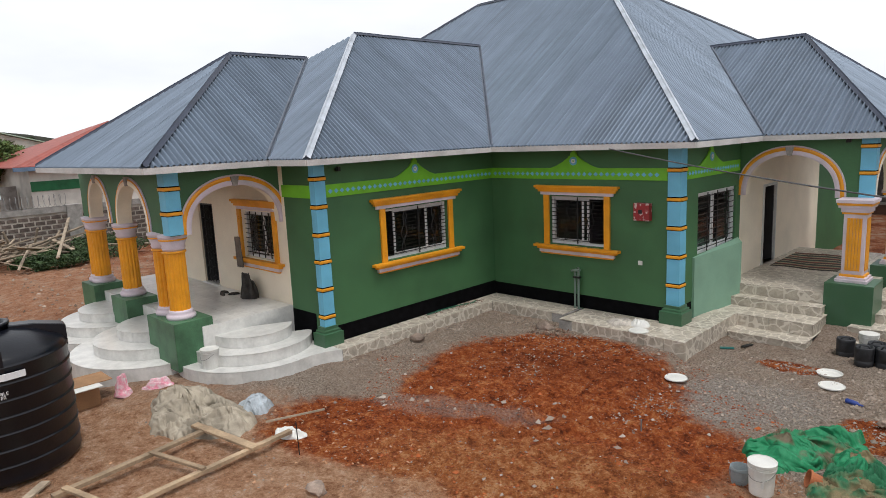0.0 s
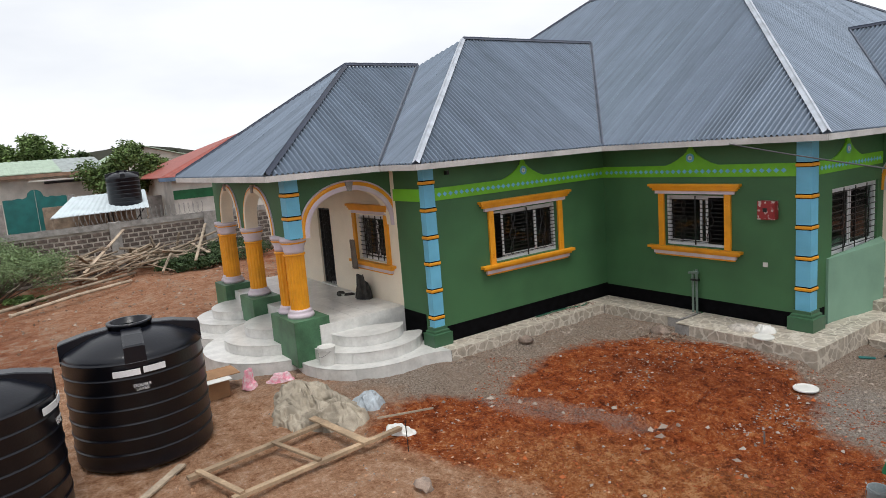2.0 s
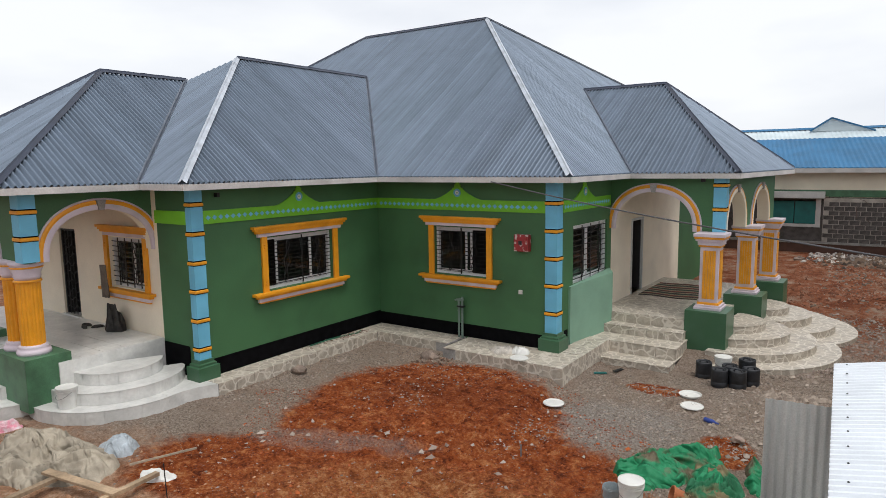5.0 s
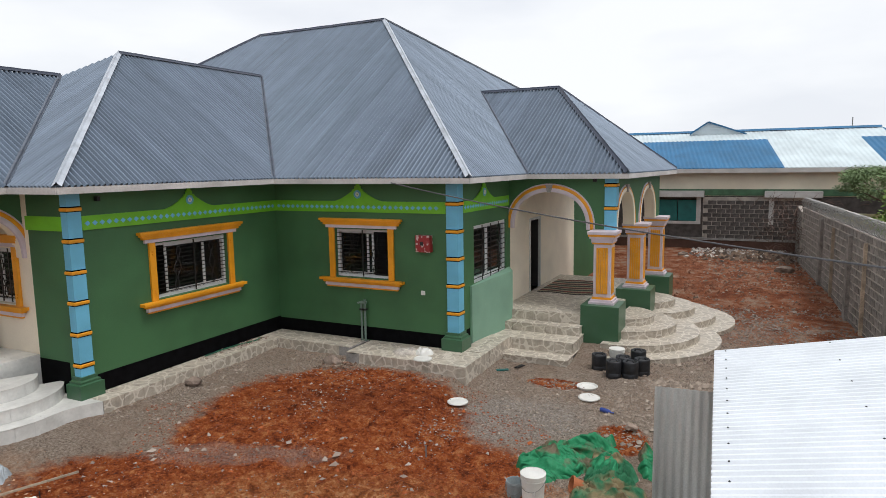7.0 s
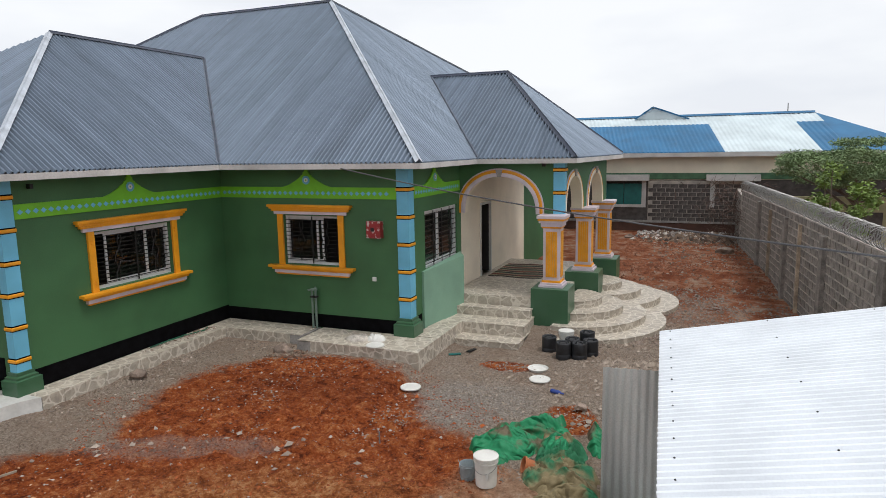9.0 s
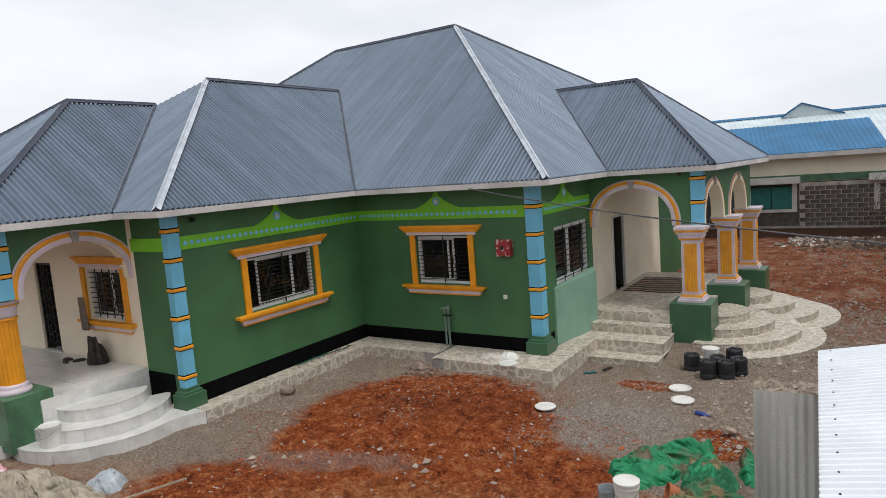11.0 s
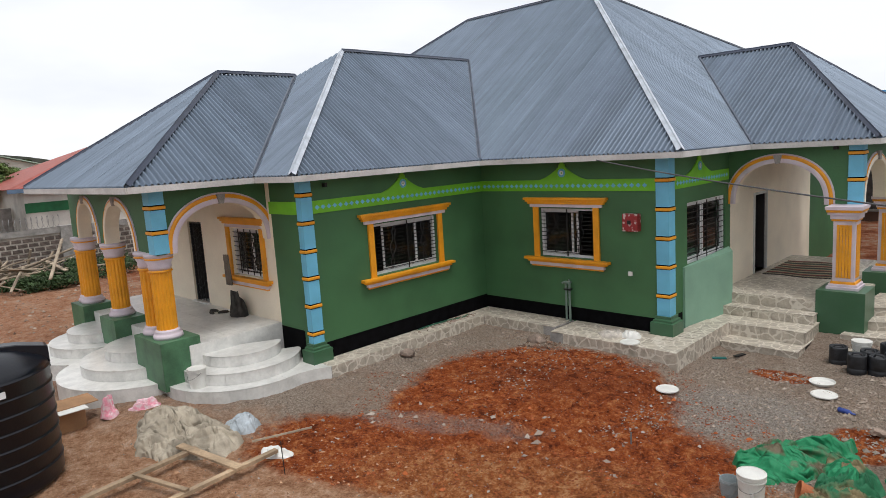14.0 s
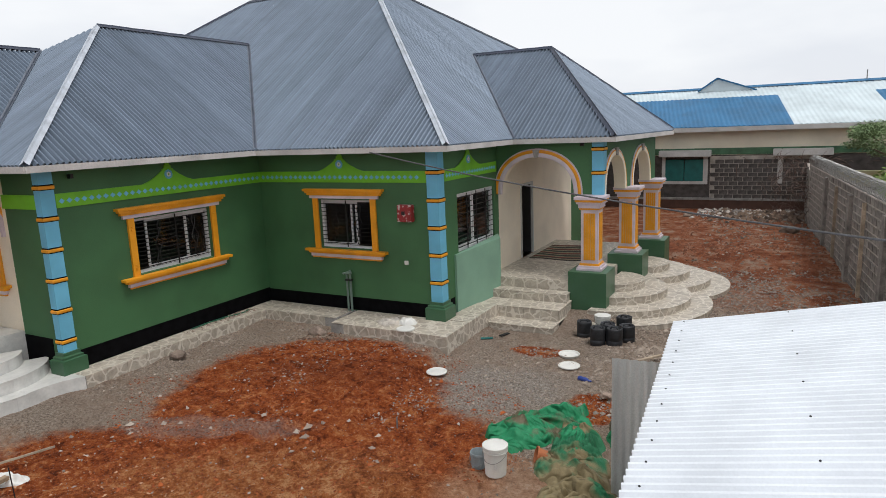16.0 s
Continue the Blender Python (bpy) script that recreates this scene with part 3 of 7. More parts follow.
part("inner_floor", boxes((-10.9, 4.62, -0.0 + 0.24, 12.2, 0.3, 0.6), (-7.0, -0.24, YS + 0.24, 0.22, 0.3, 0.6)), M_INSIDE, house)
part("soffit", boxes((-7.0, X1 - 0.03, Y1 + 0.03, 0.0, 3.86, 3.89), (-11.5, X2 - 0.03, Y2 + 0.03, 13.0, 3.862, 3.892), (XW0 + 0.03, XE0 - 0.03, YS0 + 0.03, Y1 + 0.02, 3.864, 3.894), (X2 - 0.05, XE3 - 0.03, YS3 + 0.03, YN3 - 0.03, 3.866, 3.896)), M_FASCIA, house)

# roof: slopes, caps, fascia boards
def slope_part(poly, ea, eb, top, z0=ZR):
    a, b = Vector(ea), Vector(eb)
    u = (b - a).normalized()
    d = abs((Vector(top[:2]) - a).dot(Vector((-u.y, u.x))))
    for bm in roof_slope(poly, ea, eb, (top[2] - z0) / d, z0):
        part("roof_sheet", bm, M_ROOF, house, "blue-grey corrugated iron roof sheet")


slope_part([(X1, Y1), (X1, Y2), RDG1[:2], HIP1[:2]], (X1, Y1), (X1, Y2), HIP1)
slope_part([(X1, Y1), HIP1[:2], RDG0[:2], (XE0, Y1)], (X1, Y1), (XE0, Y1), HIP1)
slope_part([HIP1[:2], RDG1[:2], (-7.2, 3.76), (-7.2, Y1)], (-7.2, Y1), (-7.2, 3.76), HIP1)
slope_part([(XE0, YS0), (XE0, Y1), RDG0[:2], HIP0[:2]], (XE0, YS0), (XE0, Y1), HIP0)
slope_part([(XE0, YS0), HIP0[:2], (XW0, YS0)], (XE0, YS0), (XW0, YS0), HIP0)
slope_part([(XW0, YS0), HIP0[:2], RDG0[:2], (XW0, -2.2)], (XW0, YS0), (XW0, -2.2), HIP0)
slope_part([(-12.0, Y2), (X2, Y2), PEAK[:2], MRDG[:2]], (X2, Y2), (-12.0, Y2), PEAK)
slope_part([(X2, Y2), (X2, 13.5), NEC[:2], PEAK[:2]], (X2, Y2), (X2, 13.5), PEAK)
slope_part([NEC[:2], (-8.5, NEC[1]), MRDG[:2], PEAK[:2]], NEC[:2], (-8.5, NEC[1]), PEAK, NEC[2])
slope_part([(-12.0, Y2), (-12.0, 19.6), MRDG[:2]], (-12.0, Y2), (-12.0, 19.6), MRDG)
slope_part([RDG3[:2], HIP3[:2], (XE3, YS3), (X2, YS3)], (X2, YS3), (XE3, YS3), HIP3)
slope_part([(XE3, YS3), (XE3N, YN3), HIP3[:2]], (XE3, YS3), (XE3N, YN3), HIP3)
slope_part([(XE3N, YN3), (X2, YN3), RDG3[:2], HIP3[:2]], (X2, YN3), (XE3N, YN3), HIP3)
for a, b in (((X1, Y1, ZR), HIP1), ((X2, Y2, ZR), PEAK)):
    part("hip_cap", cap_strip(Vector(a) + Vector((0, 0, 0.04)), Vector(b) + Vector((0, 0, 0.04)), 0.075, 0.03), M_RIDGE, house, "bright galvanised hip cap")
for a, b in ((HIP1, RDG1), (HIP0, RDG0), (PEAK, MRDG), (HIP3, RDG3), ((XE0, YS0, ZR), HIP0), ((XW0, YS0, ZR), HIP0), ((XE3, YS3, ZR), HIP3), ((XE3N, YN3, ZR), HIP3), (PEAK, NEC), (MRDG, (-12.0, Y2, ZR))):
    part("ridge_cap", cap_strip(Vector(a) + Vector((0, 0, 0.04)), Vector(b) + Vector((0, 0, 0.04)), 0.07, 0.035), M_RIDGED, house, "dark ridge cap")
for a, b in (((X1, Y2, ZR), RDG1), ((XE0, Y1, ZR), RDG0), ((X2, YS3, ZR), RDG3)):
    part("valley_gutter", cap_strip(Vector(a) + Vector((0, 0, 0.035)), Vector(b) + Vector((0, 0, 0.035)), 0.045, -0.03), M_VALLEY, house)


def fascia(x0, y0, x1, y1):
    bm = bmesh.new()
    plank(bm, (x0, y0, (ZE + ZR) / 2 - 0.005), (x1, y1, (ZE + ZR) / 2 - 0.005), 0.03, ZR - ZE - 0.01)
    part("fascia_board", bm, M_FASCIA, house)


for seg in ((X1, Y1, X1, Y2), (X1 - 0.016, Y2, X2, Y2), (X2, Y2 + 0.016, X2, YS3), (X2 - 0.016, YS3, XE3, YS3), (XE3, YS3 + 0.016, XE3N, YN3), (X1 - 0.016, Y1, XE0, Y1), (XE0, Y1 - 0.016, XE0, YS0), (XE0 - 0.016, YS0, XW0, YS0), (XW0, YS0 + 0.016, XW0, -2.0)):
    fascia(*seg)

# black damp course, proud of the wall by a few millimetres
part("damp_course", boxes((0.0, 0.006, YS, -0.006, PLINTH, 0.55)), M_BLACK, house, "black painted damp course")
part("damp_course", boxes((0.006, XW3, -0.006, 0.0, PLINTH, 0.52)), M_BLACK, house, "black painted damp course")
part("damp_course", boxes((XW3, XW3 + 0.006, 0.3, 0.62, PLINTH, 0.56)), M_BLACK, house, "black painted damp course")
part("damp_course", boxes((-1.13, -0.3, YS - 0.006, YS, PLINTH, 0.56 + 0.25)), M_BLACK, house, "black painted damp course")
apron = bmesh.new()
plan = ((XW3, 0.66, 1.49), (XW3 + 0.05, 0.66, 1.49), (5.11, 2.5, 1.575), (XW3, 3.12, 1.575))
lo_a, hi_a = [apron.verts.new((x, y, PLINTH - 0.02)) for x, y, z in plan], [apron.verts.new(p) for p in plan]
apron.faces.new(hi_a)
for k in range(4):
    apron.faces.new((lo_a[k], lo_a[(k + 1) % 4], hi_a[(k + 1) % 4], hi_a[k]))
bmesh.ops.recalc_face_normals(apron, faces=apron.faces)
part("apron_panel", apron, M_SAGE, house, "sage green panel under the window")


# lime frieze with its raised ornament
def frieze(axis, at, u0, u1, uc):
    part("frieze_band", fbox(bmesh.new(), axis, at, u0, u1, 3.13, 3.375, 0.0, 0.03), M_LIME, house, "lime green frieze band")
    if uc is None:
        return
    bm = bmesh.new()
    pts = [(-0.62, 3.375), (-0.46, 3.425), (-0.28, 3.515), (-0.15, 3.60), (-0.12, 3.64), (-0.085, 3.65), (-0.075, 3.71), (-0.045, 3.72), (-0.035, 3.77), (0.035, 3.77), (0.045, 3.72), (0.075, 3.71), (0.085, 3.65), (0.12, 3.64), (0.15, 3.60), (0.28, 3.515), (0.46, 3.425), (0.62, 3.375)]
    f0 = [bm.verts.new(placed(axis, at, 0.03, uc + u, z)) for u, z in pts]
    f1 = [bm.verts.new(placed(axis, at, 0.0, uc + u, z)) for u, z in pts]
    bm.faces.new(f0)
    for i in range(len(pts) - 1):
        bm.faces.new((f0[i], f0[i + 1], f1[i + 1], f1[i]))
    bmesh.ops.recalc_face_normals(bm, faces=bm.faces)
    part("frieze_ornament", bm, M_LIME, house, "lime green ornament over the window")
    for rad, count, q, m, lab in ((0.072, 12, 0.021, M_BLUE, "blue flower rosette"), (0.036, 8, 0.013, M_WHITE, "white rosette heart")):
        bm = bmesh.new()
        for k in range(count):
            t = 2 * math.pi * k / count
            cu, cz = rad * math.cos(t), rad * math.sin(t)
            fbox(bm, axis, at, uc + cu - q, uc + cu + q, 3.53 + cz - q, 3.53 + cz + q, 0.028, 0.042 if m is M_BLUE else 0.046)
        part("rosette", bm, m, house, lab)
    u = u0 + 0.1
    while u < u1 - 0.08:
        bm = bmesh.new()
        dia = ((-0.055, 0), (0, -0.046), (0.055, 0), (0, 0.046))
        fv = [bm.verts.new(placed(axis, at, 0.036, u + du, 3.245 + dz)) for du, dz in dia]
        bk = [bm.verts.new(placed(axis, at, 0.029, u + du, 3.245 + dz)) for du, dz in dia]
        bm.faces.new(fv)
        for i in range(4):
            bm.faces.new((fv[i], bk[i], bk[(i + 1) % 4], fv[(i + 1) % 4]))
        bmesh.ops.recalc_face_normals(bm, faces=bm.faces)
        part("lozenge", bm, M_BLUE, house)
        u += 0.14


frieze("x", 0.0, YS + 0.22, 0.0, -2.63)
frieze("y", 0.0, 0.03, XW3 - 0.24, 2.37)
frieze("x", XW3, 0.28, 3.05, 1.45)
frieze("y", YS, -1.15, -0.13, None)


# corner pilasters in sky blue with orange rings on green feet
def pilaster(cx, cy, zfoot, ztop, foot=True, bands=(3.50, 2.96, 2.42, 1.89, 1.34, 0.79), w=0.22, ws=None):
    """L-shaped pilaster round a corner whose outer point is (cx, cy): it faces +x and -y."""
    ws = w if ws is None else ws

    def ell(bm, *levels):
        """One L-shaped body lofted through levels of (width, out, z)."""
        loops = []
        for width, out, z in levels:
            loops.append([bm.verts.new((px, py, z)) for px, py in ((cx - width + w - ws, cy - out), (cx + out, cy - out), (cx + out, cy + width), (cx, cy + width), (cx, cy), (cx - width + w - ws, cy))])
        for lo, hi in zip(loops, loops[1:]):
            for i in range(6):
                bm.faces.new((lo[i], lo[(i + 1) % 6], hi[(i + 1) % 6], hi[i]))
        bm.faces.new(list(reversed(loops[0])))
        bm.faces.new(loops[-1])
        return bm
    p = part("pilaster", ell(bmesh.new(), (w, 0.05, zfoot + (0.38 if foot else 0)), (w, 0.05, ztop)), M_BLUE, house, "sky blue corner pilaster")
    for z in bands:
        part("ring", ell(bmesh.new(), (w + 0.004, 0.058, z - 0.03), (w + 0.01, 0.068, z - 0.018), (w + 0.01, 0.068, z + 0.018), (w + 0.004, 0.058, z + 0.03)), M_ORANGE, p, "orange ring")
        part("ring_line", ell(bmesh.new(), (w + 0.002, 0.055, z + 0.03), (w + 0.002, 0.055, z + 0.052)), M_BLACK, p, "thin black line")
        part("ring_line", ell(bmesh.new(), (w + 0.002, 0.055, z - 0.044), (w + 0.002, 0.055, z - 0.03)), M_BLACK, p, "thin black line")
    if foot:
        zf = zfoot
        bm = ell(bmesh.new(), (w + 0.1, 0.16, zf), (w + 0.1, 0.16, zf + 0.255), (w + 0.085, 0.145, zf + 0.262), (w + 0.06, 0.12, zf + 0.27), (w + 0.06, 0.12, zf + 0.305), (w + 0.03, 0.085, zf + 0.325), (w + 0.03, 0.085, zf + 0.38))
        part("foot", bm, M_DGREEN, p, "dark green moulded foot")


pilaster(0.0, YS, PLINTH, 3.86, w=0.20, ws=0.12)
pilaster(XW3, 0.0, PLINTH, 3.86, bands=(3.34, 2.76, 2.18, 1.60, 1.01), w=0.22)


# windows
def window(name, axis, at, hole, label, surround=True, wide=0.33, sashes=((0.0, 0.34), (0.33, 0.67), (0.66, 1.0)), depth=0.09, sill_out=0.14, bars=12, mullions=(), scrolls=((0.42, 0.0),)):
    u0, u1, z0, z1 = hole
    w = tagged(empty(name, placed(axis, at, 0, (u0 + u1) / 2, z0)), label, "window", kind="structure")
    if surround:
        for a, b in ((u0 - 0.14, u0), (u1, u1 + 0.14)):
            part("jamb", fbox(bmesh.new(), axis, at, a, b, z0 - 0.02, z1 + 0.03, 0.0, 0.05, 0.008), M_ORANGE, w, "orange moulded jamb")
        for k, (g, h0, h1, o, m) in enumerate(((wide - 0.14, 0.03, 0.10, 0.055, M_PINK), (wide - 0.085, 0.10, 0.15, 0.08, M_ORANGE), (wide - 0.04, 0.15, 0.195, 0.10, M_ORANGE), (wide, 0.195, 0.25, 0.125, M_ORANGE))):
            part("cornice", fbox(bmesh.new(), axis, at, u0 - g, u1 + g, z1 + h0, z1 + h1, 0.0, o, 0.01), m, w, "lilac moulding" if m is M_PINK else "orange cornice")
        for g, h0, h1, o, m in ((wide + 0.03, -0.08, -0.02, sill_out, M_ORANGE), (wide - 0.05, -0.13, -0.08, 0.10, M_ORANGE), (wide - 0.10, -0.205, -0.13, 0.075, M_PINK), (wide - 0.13, -0.24, -0.205, 0.055, M_ORANGE)):
            part("sill", fbox(bmesh.new(), axis, at, u0 - g, u1 + g, z0 + h0, z0 + h1, 0.0, o, 0.01), m, w, "lilac moulding" if m is M_PINK else "orange sill")
    t = 0.055

    def ring(a, b, c, d, wd, o0, o1):
        """A one-piece frame on the facade."""
        face = at + o1 if axis == "x" else at - o1
        return slab_wall(axis, face, (o0 - o1) if axis == "x" else (o1 - o0), a, b, c, d, [(a + wd, b - wd, c + wd, d - wd)])
    part("window_frame", ring(u0, u1, z0, z1, t, -depth - 0.05, -depth), M_WHITE, w, "white metal frame")
    for k, (f0, f1) in enumerate(sashes):
        a, b = u0 + f0 * (u1 - u0), u0 + f1 * (u1 - u0)
        off = 0.012 if k % 2 else 0.03
        s = 0.05
        bm = ring(a, b, z0 + t, z1 - t, s, -depth - off - 0.075, -depth - off - 0.052)
        part("sash", bm, M_WHITE, w, "white sliding sash")
        g = part("pane", fbox(bmesh.new(), axis, at, a + s, b - s, z0 + t + s, z1 - t - s, -depth - off - 0.066, -depth - off - 0.06), M_GLASS, w)
        g.visible_shadow = False
    n = bars
    for k in range(n):
        z = z0 + 0.1 + (z1 - z0 - 0.2) * k / (n - 1)
        part("grille_bar", fbox(bmesh.new(), axis, at, u0 + 0.01, u1 - 0.01, z - 0.008, z + 0.008, -depth + 0.02, -depth + 0.034), M_IRON, w, "black iron burglar bar")
    for f in mullions:
        u = u0 + f * (u1 - u0)
        part("grille_bar", fbox(bmesh.new(), axis, at, u - 0.014, u + 0.014, z0 + 0.02, z1 - 0.02, -depth + 0.034, -depth + 0.046), M_IRON, w, "black iron burglar bar")
    for f, lean in scrolls:
        u = u0 + f * (u1 - u0)
        for sgn in (-1, 1):
            pts = []
            for k in range(25):
                t = k / 24
                curl = 0.055 * math.sin(t * math.pi) + 0.03 * math.sin(t * 5 * math.pi)
                pts.append(placed(axis, at, -depth + 0.052, u + lean * (t - 0.5) + sgn * curl, z0 + 0.09 + (z1 - z0 - 0.18) * t))
            part("grille_scroll", tube(pts, 0.009, 5), M_IRON, w, "wavy iron scroll")
    if surround:
        for u in (u0 - 0.07, u1 + 0.07):
            for z in (z0 + 0.14, z0 + 0.2, z1 - 0.14, z1 - 0.2):
                part("stud", fbox(bmesh.new(), axis, at, u - 0.022, u + 0.022, z - 0.018, z + 0.018, 0.048, 0.066, 0.006), M_ORANGE, w, "small orange stud")
    return w


window("window_1", "x", 0.0, W1HOLE, "barred sliding window in orange moulded surround on the green wall", wide=0.38, sashes=((0.20, 0.74), (0.70, 1.0)), mullions=(0.535,), scrolls=((0.30, 0.10), (0.78, -0.04)))
window("window_2", "y", 0.0, W2HOLE, "barred two-leaf window in orange moulded surround", wide=0.36, sashes=((0.0, 0.56), (0.53, 0.66)), bars=11, mullions=(0.50,), scrolls=((0.30, 0.03), (0.74, 0.05)))
window("window_3", "x", XW3, SWIN, "barred white-framed window without surround above the sage panel", surround=False, sashes=((0.0, 0.5), (0.5, 1.0)), depth=0.05, bars=10, mullions=(0.25, 0.5, 0.75), scrolls=((0.25, 0.0), (0.75, 0.0)))
window("window_4", "y", YS, VWIN, "barred verandah window in orange surround with a cloth hung on it", sashes=((0.0, 0.5), (0.5, 1.0)), wide=0.28, bars=9, mullions=(0.2, 0.4, 0.6, 0.8), scrolls=((0.3, 0.0), (0.7, 0.0)))

# ---- verandah on the west side: arches, columns, steps ----
ZS, ZC = 2.62, 3.47
XA, YA = -1.28, -7.52                           # outer corner of the verandah arcade


def swung(bm, px, py, deg):
    """Turns a mesh about an upright line through (px, py)."""
    bmesh.ops.transform(bm, matrix=pose(px, py, 0) @ pose(0, 0, 0, 0, 0, deg) @ pose(-px, -py, 0), verts=bm.verts)
    return bm


part("arch_wall", arch_wall("x", XA, 0.26, YA, YS, 3.86, [(-6.21, 0.96, ZS, ZC)]), M_GREEN, house, "green arched wall")
ARCH_S = [(-3.42, 0.98, ZS, 3.52), (-5.86, 0.80, ZS, 3.52)]
SWING = (XA, YA, -4.0)
part("arch_wall", swung(arch_wall("y", YA, 0.26, -7.45, XA - 0.27, 3.86, [ARCH_S[1], ARCH_S[0]]), *SWING), M_GREEN, house, "green arched wall")


def trim(axis, at, uc, half, zs, zc, big=1.0, swing=(0, 0, 0)):
    small = big < 1
    rim = 0.105 if small else 0.15
    part("arch_moulding", swung(arch_trim(axis, at, uc, half, zs, zc, -0.02, 0.075, -0.02, 0.05), *swing), M_CREAM if small else M_PINK, house, "cream arch moulding" if small else "lilac arch moulding")
    part("arch_moulding", swung(arch_trim(axis, at, uc, half, zs, zc, 0.075, rim, 0.0, 0.045), *swing), M_ORANGE, house, "orange arch moulding")
    part("arch_moulding", swung(arch_trim(axis, at, uc, half, zs, zc, rim, rim + 0.033, 0.0, 0.03), *swing), M_PINK, house, "lilac arch moulding")
    part("arch_lining", swung(arch_lining(axis, at, 0.26, uc, half, zs, zc), *swing), M_CREAM, house, "cream arch lining")
    key = bmesh.new()
    prof = ((-0.045, -0.03), (0.045, -0.03), (0.085, 0.15), (-0.085, 0.15))
    fr = [key.verts.new(placed(axis, at, 0.08, uc + u, zc + z)) for u, z in prof]
    bk = [key.verts.new(placed(axis, at, 0.0, uc + u, zc + z)) for u, z in prof]
    key.faces.new(fr)
    for i in range(4):
        key.faces.new((fr[i], bk[i], bk[(i + 1) % 4], fr[(i + 1) % 4]))
    bmesh.ops.recalc_face_normals(key, faces=key.faces)
    part("keystone", swung(key, *swing), M_CONC, house, "small grey keystone")


trim("x", XA, -6.21, 0.96, ZS, ZC)
for uc, half, zs, zc in ARCH_S:
    trim("y", YA, uc, half, zs, zc, 0.8, SWING)


def round_column(x, y, z0, z1, r=0.19):
    c = tagged(empty("column", (x, y, z0)), "orange fluted round column with lilac base and capital", "column", "verandah columns")
    n = 16
    h = z1 - z0
    part("shaft", lathe([(r, 0.16), (r, h - 0.34)], (x, y, z0), n * 6, lambda a: 1 - 0.075 * max(0.0, math.cos(a * n)) ** 0.6), M_ORANGE, c)
    part("base", lathe([(r * 1.38, 0), (r * 1.42, 0.04), (r * 1.34, 0.085), (r * 1.15, 0.10), (r * 1.22, 0.13), (r * 1.1, 0.165), (r * 0.98, 0.17)], (x, y, z0), 32), M_PINK, c, "lilac moulded base", True)
    part("neck_ring", lathe([(r * 1.08, h - 0.36), (r * 1.16, h - 0.34), (r * 1.08, h - 0.315)], (x, y, z0), 32), M_ORANGE, c, "orange neck ring", True)
    part("capital", lathe([(r * 1.0, h - 0.315), (r * 1.12, h - 0.25), (r * 1.05, h - 0.22), (r * 1.28, h - 0.12), (r * 1.3, h - 0.07), (r * 1.38, h - 0.06), (r * 1.38, h - 0.004)], (x, y, z0), 32), M_PINK, c, "lilac moulded capital", True)
    part("capital_ring", lathe([(r * 1.3, h - 0.115), (r * 1.36, h - 0.10), (r * 1.3, h - 0.085)], (x, y, z0), 32), M_ORANGE, c, "orange ring", True)
    return c


def pedestal(x0, x1, y0, y1, z0, z1, mat, label):
    bm = bmesh.new()
    box(bm, x0, x1, y0, y1, z0, z1, 0.012)
    return tagged(link("pedestal", bm, mat), label, "pedestal", "porch pedestals")


ZP = 1.03
pedestal(-2.38, -1.16, -7.72, -6.97, PLINTH - 0.1, ZP, M_LGREEN, "green painted block pedestal with paint scuffs under paired columns")
pedestal(-4.86, -3.98, -7.53, -6.86, 0.0, ZP, M_LGREEN, "green painted block pedestal under a single column")
pedestal(-7.22, -6.32, -7.42, -6.74, 0.0, ZP, M_LGREEN, "green painted block pedestal at the far verandah corner")
for x, y in ((-1.58, -7.38), (-2.12, -7.36), (-4.50, -7.17), (-6.72, -7.05), (-7.02, -7.02)):
    round_column(x, y, ZP, ZS + 0.02)
pilaster(XA, YA, ZS + 0.02, 3.86, foot=False, bands=(3.48, 3.03), w=0.22)


